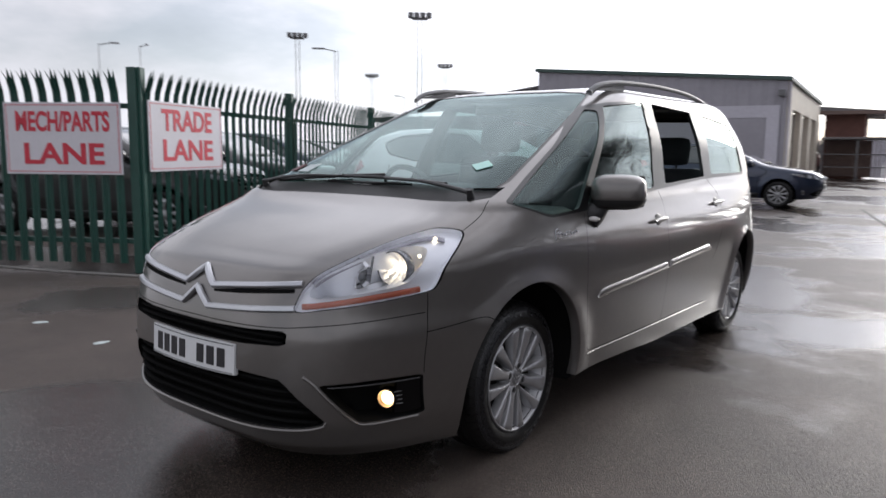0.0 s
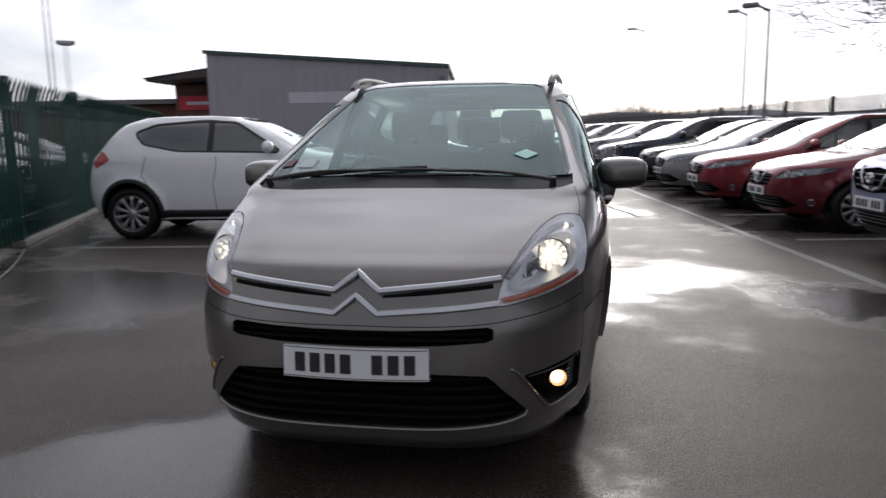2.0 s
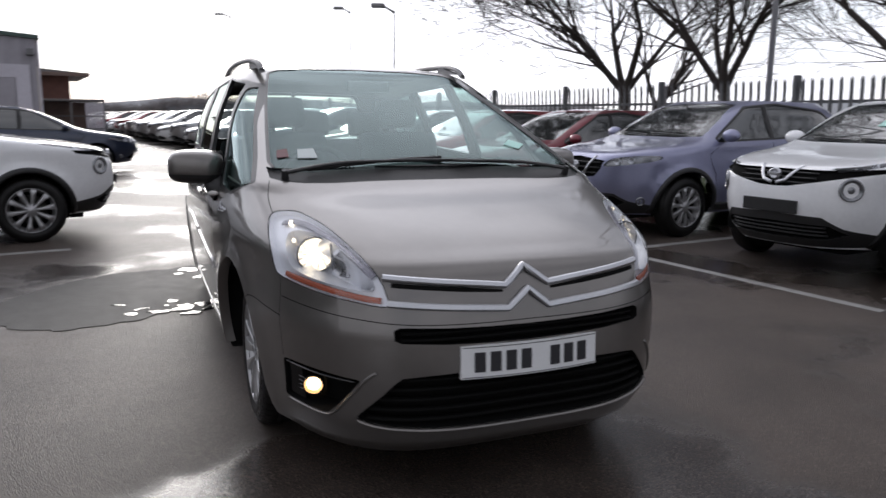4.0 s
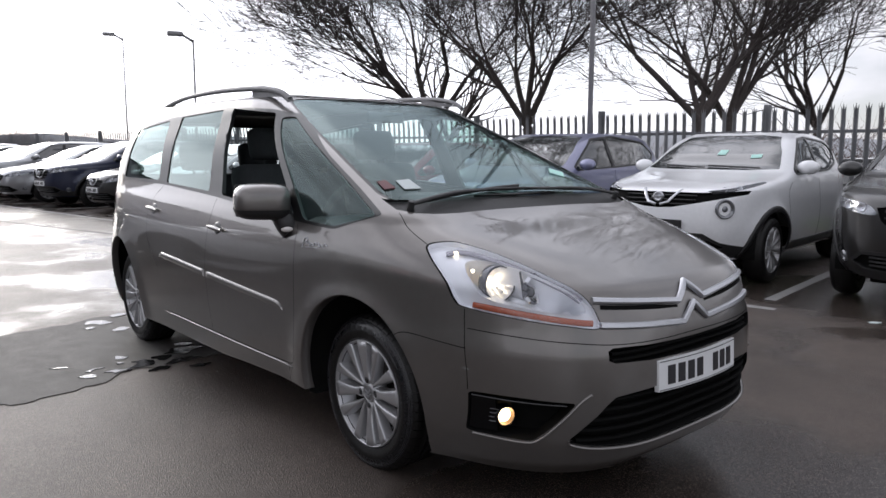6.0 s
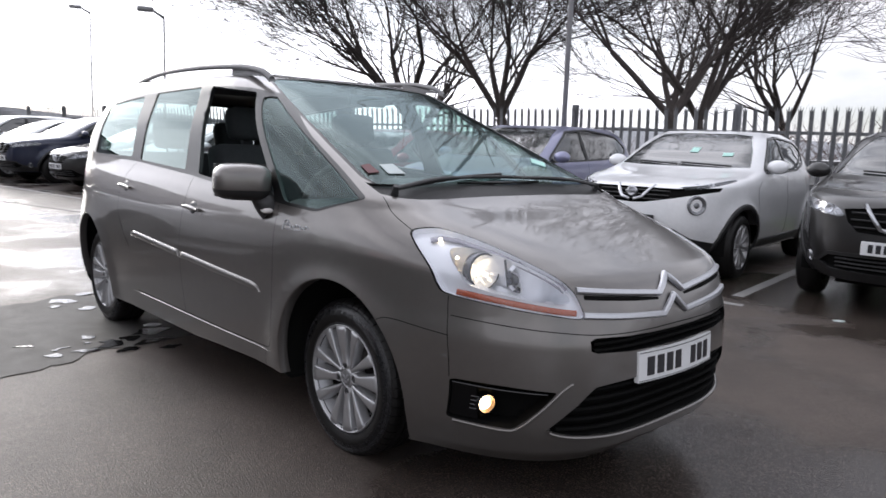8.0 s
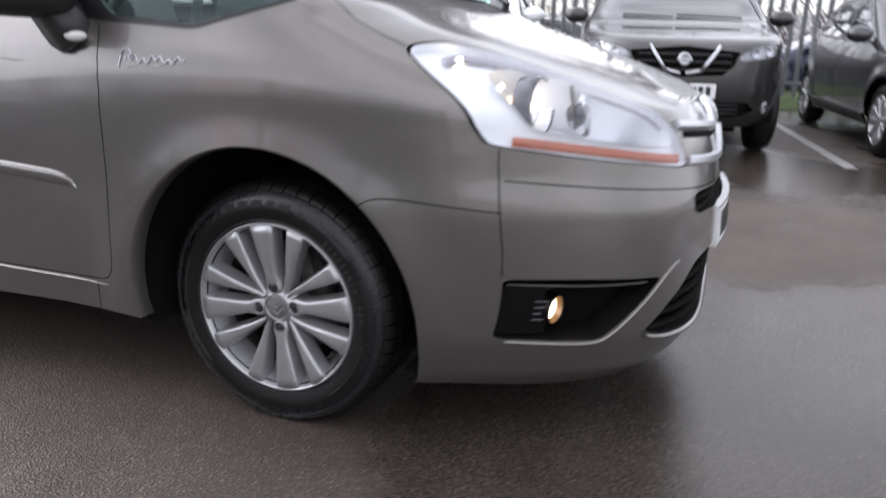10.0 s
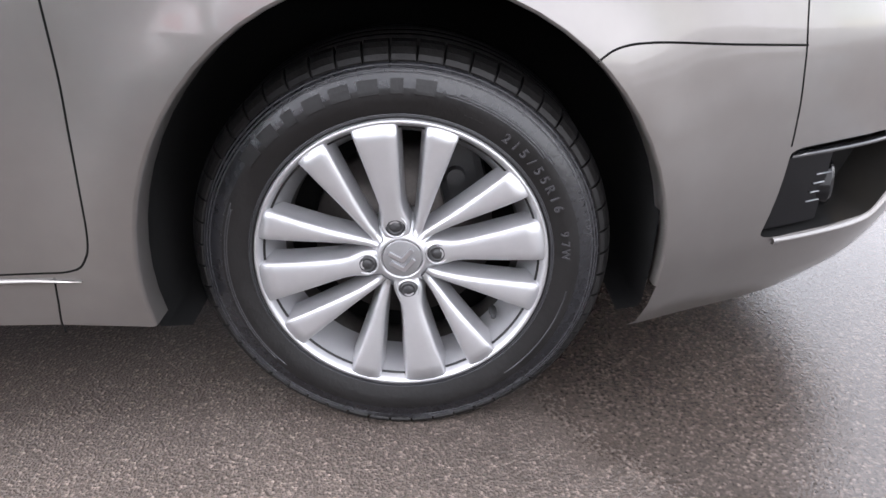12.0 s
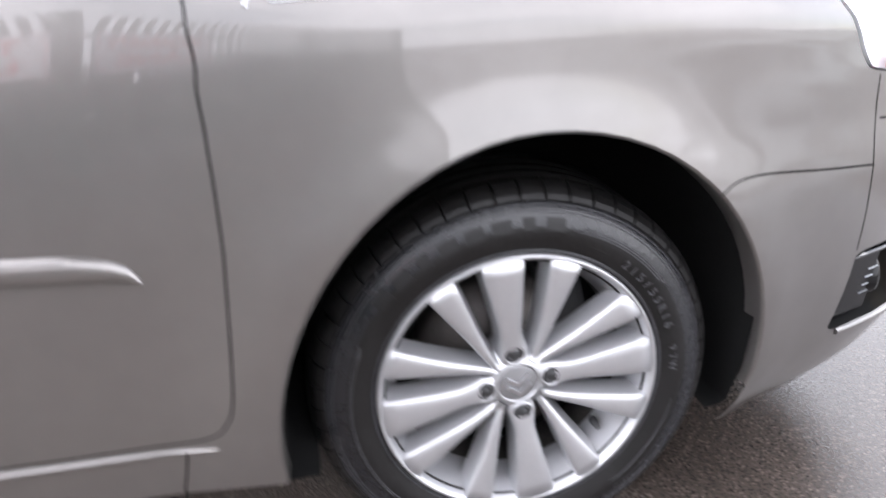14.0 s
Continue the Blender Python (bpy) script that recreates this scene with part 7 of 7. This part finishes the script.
# ---- the grey shed and its neighbours ----
def shed():
    s = thing("shed", "low grey metal-clad workshop with roller doors", "building", LOT)
    x0, x1, y0, y1, zl, zr = -9.5, -0.75, 23.85, 38.0, 4.36, 3.70

    def wall_z(x):
        return zl + (zr - zl) * (x - x0) / (x1 - x0)
    # ribbed front wall
    v, f = [], []
    n = int((x1 - x0) / 0.10)
    for k in range(n + 1):
        x = x0 + (x1 - x0) * k / n
        d = 0.0 if k % 4 < 2 else -0.03
        v += [(x, y0 + d, 0.0), (x, y0 + d, wall_z(x) - 0.12)]
    for k in range(n):
        f.append((2 * k, 2 * k + 2, 2 * k + 3, 2 * k + 1))
    o = len(v)
    mesh_object("wall", v, f, M_SHED, s, smooth=False)
    part("wall", boxed(x0, y0 + 0.02, 0, x0 + 0.2, y1, zl - 0.12), M_SHED, s)
    # side wall with three door bays, cream above
    part("wall", boxed(x1 - 0.2, y0 + 0.02, 2.75, x1, y1, zr - 0.12), M_CREAM, s)
    for a, b in ((0.02, 1.6), (4.6, 5.4), (8.4, 9.2), (12.2, 14.1)):
        part("pier", boxed(x1 - 0.2, y0 + a, 0, x1 + 0.03, y0 + b, 2.75, 0.01), M_CREAM if a else M_SHED_LIGHT, s)
    for a, b in ((1.6, 4.6), (5.4, 8.4), (9.2, 12.2)):
        d = part("roller_door", boxed(x1 - 0.35, y0 + a, 0, x1 - 0.30, y0 + b, 2.75), M_DOOR, s)
        for k in range(12):
            part("slat", boxed(x1 - 0.30, y0 + a, 0.05 + 0.225 * k, x1 - 0.285, y0 + b, 0.05 + 0.225 * k + 0.19, 0.004), M_DOOR, d)
    # roof with overhanging flashing
    bm = bmesh.new()
    vs = [bm.verts.new(p) for p in ((x0 - 0.1, y0 - 0.12, zl - 0.12), (x1 + 0.12, y0 - 0.12, zr - 0.12), (x1 + 0.12, y1, zr - 0.12), (x0 - 0.1, y1, zl - 0.12), (x0 - 0.1, y0 - 0.12, zl), (x1 + 0.12, y0 - 0.12, zr), (x1 + 0.12, y1, zr), (x0 - 0.1, y1, zl))]
    for q in ((0, 1, 2, 3), (4, 5, 6, 7), (0, 1, 5, 4), (1, 2, 6, 5), (2, 3, 7, 6), (3, 0, 4, 7)):
        bm.faces.new([vs[i] for i in q])
    part("roof", bm, M_TRIMG, s)
    # pale surround of the big closed opening in the front
    part("door_surround", boxed(-6.5, y0 - 0.06, 2.40, -0.95, y0 - 0.035, 2.80, 0.005), M_SHED_LIGHT, s)
    part("door_surround", boxed(-1.35, y0 - 0.06, 0.0, -0.95, y0 - 0.035, 2.40, 0.005), M_SHED_LIGHT, s)
    part("closed_door", boxed(-6.5, y0 - 0.055, 0.0, -1.37, y0 - 0.035, 2.39, 0.004), M_SHED, s)
    bm = bmesh.new()
    rod(bm, (x1 + 0.05, y0 + 0.1, 0), (x1 + 0.05, y0 + 0.1, zr - 0.15), 0.05, None, 10)
    part("downpipe", bm, M_SHED_LIGHT, s)
    part("flood_lamp", boxed(x1 - 0.25, y0 - 0.30, zr - 0.62, x1 - 0.05, y0 - 0.04, zr - 0.42, 0.02), M_POLE, s)
    return s


shed()


def canopy():
    s = thing("canopy_building", "brown flat-roofed building with a sloping canopy and red fascia", "building", LOT)
    part("wall", boxed(-11.6, 26.0, 0, -9.55, 35.0, 3.3), M_BRICK, s)
    part("wall", boxed(-19.0, 27.0, 0, -11.65, 35.0, 2.55), M_BRICK, s)
    part("low_roof", boxed(-19.4, 26.4, 2.58, -11.65, 35.4, 2.78, 0.02), M_STEELROOF, s)
    bm = bmesh.new()
    vs = [bm.verts.new(p) for p in ((-11.9, 24.2, 3.30), (-9.55, 24.2, 3.45), (-9.55, 35.5, 3.45), (-11.9, 35.5, 3.30), (-12.0, 24.0, 3.42), (-9.55, 24.0, 3.75), (-9.55, 35.5, 3.75), (-12.0, 35.5, 3.42))]
    for q in ((0, 1, 2, 3), (4, 5, 6, 7), (0, 1, 5, 4), (1, 2, 6, 5), (2, 3, 7, 6), (3, 0, 4, 7)):
        bm.faces.new([vs[i] for i in q])
    part("roof", bm, M_STEELROOF, s)
    part("fascia_sign", boxed(-11.4, 25.85, 2.30, -9.6, 25.98, 2.85, 0.01), M_SIGN_RED, s, "red fascia board with pale bars")
    part("fascia_bar", boxed(-11.1, 25.82, 2.5, -9.9, 25.855, 2.62), M_SIGN, s)
    return s


canopy()


def low_block():
    s = thing("brick_building", "low red-brown brick building with a shallow roof", "building", LOT)
    part("wall", boxed(-0.6, 40.0, 0, 1.2, 47.0, 3.4), M_BRICK, s)
    bm = bmesh.new()
    vs = [bm.verts.new(p) for p in ((-1.0, 39.2, 3.40), (2.1, 39.2, 3.22), (2.1, 47.4, 3.22), (-1.0, 47.4, 3.40), (-1.0, 39.2, 3.60), (2.1, 39.2, 3.34), (2.1, 47.4, 3.34), (-1.0, 47.4, 3.60))]
    for q in ((0, 1, 2, 3), (4, 5, 6, 7), (0, 1, 5, 4), (1, 2, 6, 5), (2, 3, 7, 6), (3, 0, 4, 7)):
        bm.faces.new([vs[i] for i in q])
    part("roof", bm, M_STEELROOF, s)
    part("soffit_board", boxed(-0.95, 39.15, 3.18, 2.1, 39.22, 3.36, 0.01, pose(0, 0, 0)), M_DOOR, s)
    return s


def shelter():
    s = thing("shelter", "flat-roofed metal shelter with pale mesh side beside the brick building", "shelter", LOT)
    part("roof", boxed(-0.5, 37.0, 1.92, 2.5, 40.1, 2.02, 0.02), M_STEELROOF, s)
    for x in (-0.45, 1.0, 2.45):
        for y in (37.1, 40.0):
            part("post", boxed(x - 0.04, y - 0.04, 0, x + 0.04, y + 0.04, 1.92), M_POLE, s)
    part("back_panel", boxed(-0.45, 39.85, 0.1, 2.0, 39.92, 1.9, 0.005), M_DOOR, s)
    for k in range(5):
        part("mesh_panel", boxed(1.62 + 0.17 * k, 37.08, 0.15, 1.76 + 0.17 * k, 37.12, 1.85, 0.004), M_SHED_LIGHT, s)
    for z in (0.6, 1.2):
        part("rail", boxed(-0.45, 37.05, z, 2.45, 37.10, z + 0.04), M_POLE, s)
    return s


low_block()
shelter()


# ---- lamp posts ----
def lamp_post(px, py, height, label, arm=0.0, heads=1, twin=False, turn=0.0):
    ob = thing("lamp_post", label, "lamp post", pose(px, py, 0, 0, 0, turn), "lamp posts")
    for dx in ((-0.11, 0.11) if twin else (0.0,)):
        bm = bmesh.new()
        rod(bm, (dx, 0, 0), (dx, 0, height), 0.036, 0.024, 10)
        part("pole", bm, M_LAMPPOST, ob, "", True)
    if arm:
        bm = bmesh.new()
        rod(bm, (0, 0, height - 0.05), (-arm * 0.55, 0, height + 0.10), 0.035, 0.03, 8)
        part("arm", bm, M_LAMPPOST, ob, "", True)
        part("lamp_head", boxed(-arm - 0.15, -0.11, height + 0.06, -arm * 0.5, 0.11, height + 0.17, 0.04), M_LAMPPOST, ob)
    else:
        part("head_frame", boxed(-0.42, -0.2, height, 0.42, 0.2, height + 0.08, 0.02), M_POLE, ob)
        for k in range(4):
            part("flood_lamp", boxed(-0.62 + 0.32 * k, -0.3, height + 0.08, -0.34 + 0.32 * k, 0.2, height + 0.34, 0.04), M_POLE, ob)
    return ob


def far_point(eye, yaw, d):
    return eye[0] - math.sin(radians(yaw)) * d, eye[1] + math.cos(radians(yaw)) * d


E0, Y0 = (2.46, -2.58), 38.56
for px, d, h, arm, twin in ((742, 40, 8.0, 0.0, True), (528, 48, 8.0, 0.0, True), (596, 53, 8.0, 1.5, True), (658, 72, 8.0, 0.0, True), (787, 63, 8.0, 0.0, True), (180, 55, 8.0, -1.4, False), (252, 55, 8.0, -0.7, False), (715, 90, 7.5, 1.0, True)):
    yaw = Y0 - math.degrees(math.atan((px - 784) / 1331))
    x, y = far_point(E0, yaw, d)
    lamp_post(x, y, h, "tall twin-pole floodlight mast beyond the fence" if not arm else "grey street lamp beyond the fence", arm, 4, twin, yaw)
lamp_post(5.05, 15.7, 4.02, "slim grey lamp post with a short arm", 0.45, 1, False, -20)
lamp_post(6.45, 25.2, 5.25, "slim grey lamp post with a short arm", 0.5, 1, False, -20)
lamp_post(4.6, 47.0, 7.5, "tall twin-pole lamp beyond the car rows", 0.9, 1, True, -5)
pole = thing("utility_pole", "tall plain grey pole by the fence", "pole", pose(7.35, 5.30, 0))
bm = bmesh.new()
rod(bm, (0, 0, 0), (0, 0, 8.5), 0.045, 0.038, 12)
part("shaft", bm, M_LAMPPOST, pole, "", True)
part("base_collar", boxed(-0.09, -0.09, 0, 0.09, 0.09, 0.35, 0.02), M_GALV, pole)


# ---- bare trees ----
def bare_tree(x, y, height, seed, spread=0.62, trunks=1, depth=6):
    rng = random.Random(seed)
    tree = thing("bare_tree", "leafless winter tree with a dense crown of fine twigs", "tree", pose(x, y, 0), "bare trees")
    wood, twig = ([], []), ([], [])

    def tube(out, a, b, ra, rb, seg):
        vs, fs = out
        t = (b - a).normalized()
        u = t.orthogonal().normalized()
        w = t.cross(u)
        o = len(vs)
        for p, r in ((a, ra), (b, rb)):
            for k in range(seg):
                q = 2 * math.pi * k / seg
                vs.append(p + (u * math.cos(q) + w * math.sin(q)) * r)
        for k in range(seg):
            fs.append((o + k, o + (k + 1) % seg, o + seg + (k + 1) % seg, o + seg + k))

    def grow(p, way, length, r, level):
        steps = 3 if level < 3 else 2
        q = p
        for k in range(steps):
            bend = Vector((rng.uniform(-1, 1), rng.uniform(-1, 1), rng.uniform(-0.3, 0.8))) * (0.13 if level else 0.05)
            way = (way + bend).normalized()
            e = q + way * length / steps
            r2 = r * (0.90 if level < 2 else 0.84)
            tube(wood if level < 3 else twig, q, e, r, r2, 8 if level < 2 else (5 if level < 4 else 3))
            q, r = e, r2
            if level and level < depth and rng.random() < 0.63:
                branch(q, way, length * 0.8, r * 0.55, level + 1, 38)
        if level < depth:
            for k in range(2 if level else 5):
                branch(q, way, length * rng.uniform(0.72, 0.92), r * rng.uniform(0.60, 0.80), level + 1, 30 if level else 38)

    def branch(q, way, length, r, level, angle):
        axis = way.orthogonal().normalized()
        axis.rotate(Matrix.Rotation(rng.uniform(0, 6.28), 3, way))
        d = way.copy()
        d.rotate(Matrix.Rotation(radians(rng.uniform(angle * 0.5, angle * 1.25)), 3, axis))
        d.z = d.z * 0.9 + 0.16
        d.x *= 1 + 0.2 * spread
        d.y *= 1 + 0.2 * spread
        grow(q, d.normalized(), length, max(r, 0.0056), level)

    for k in range(trunks):
        lean = Vector((rng.uniform(-0.15, 0.15), rng.uniform(-0.15, 0.15), 1)).normalized()
        grow(Vector((0.5 * k, -0.2 * k, -0.05)), lean, height * 0.24, 0.165 if trunks == 1 else 0.130, 0)
    mesh_object("trunk", *wood, M_BARK, tree)
    mesh_object("crown", *twig, M_TWIG, tree)
    return tree


bare_tree(10.0, 12.2, 8.3, 3, depth=7)
bare_tree(10.4, 8.9, 8.2, 8, depth=7)
bare_tree(10.9, 5.2, 8.2, 21, trunks=2)
bare_tree(19.2, 6.5, 8.6, 34)
bare_tree(14.6, -1.0, 7.0, 55, depth=5)
bare_tree(14.0, 16.5, 7.2, 77, depth=5)


# ---- far hedges and the hill ----
def hedge(name, label, points, high, seed, count, material=M_HEDGE):
    rng = random.Random(seed)
    vs, fs = [], []
    for k in range(count):
        t = rng.random() * (len(points) - 1)
        i = int(t)
        p = Vector(points[i]).lerp(Vector(points[i + 1]), t - i)
        bush = 0.55 + 0.45 * noise.noise(Vector((p.x * 0.09, p.y * 0.09, seed))) + 0.25 * noise.noise(Vector((p.x * 0.4, p.y * 0.4, seed)))
        h = high * max(0.25, bush) * rng.uniform(0.35, 1.0)
        x, y = p.x + rng.uniform(-1.5, 1.5), p.y + rng.uniform(-1.5, 1.5)
        z = h * rng.random() ** 1.6 * 0.8
        a = rng.uniform(0, 6.28)
        l = rng.uniform(0.3, 0.9) * high * 0.35
        d = Vector((math.cos(a) * 0.5, math.sin(a) * 0.5, rng.uniform(0.3, 1.0))).normalized()
        s = d.orthogonal().normalized() * rng.uniform(0.004, 0.014) * high * 0.5
        o = len(vs)
        q = Vector((x, y, z))
        vs += [q - s, q + s, q + d * l]
        fs.append((o, o + 1, o + 2))
    return tagged(mesh_object(name, vs, fs, material, smooth=False), label, "hedge", kind="stuff")


hedge("hedge", "bare hedge and scrub beyond the far cars, paled by haze", [(-34, 127), (-12, 122), (8, 116), (24, 108)], 7.0, 4, 60000, M_FARHEDGE)
hedge("hedge", "bare brown scrub behind the far run of fence", [(24, 84), (20, 58), (19, 40), (18, 26)], 4.2, 6, 40000)
hedge("hedge", "bare brown scrub behind the grey fence", [(16.5, 26), (18, 12), (18, 0), (17, -14)], 3.0, 9, 24000)
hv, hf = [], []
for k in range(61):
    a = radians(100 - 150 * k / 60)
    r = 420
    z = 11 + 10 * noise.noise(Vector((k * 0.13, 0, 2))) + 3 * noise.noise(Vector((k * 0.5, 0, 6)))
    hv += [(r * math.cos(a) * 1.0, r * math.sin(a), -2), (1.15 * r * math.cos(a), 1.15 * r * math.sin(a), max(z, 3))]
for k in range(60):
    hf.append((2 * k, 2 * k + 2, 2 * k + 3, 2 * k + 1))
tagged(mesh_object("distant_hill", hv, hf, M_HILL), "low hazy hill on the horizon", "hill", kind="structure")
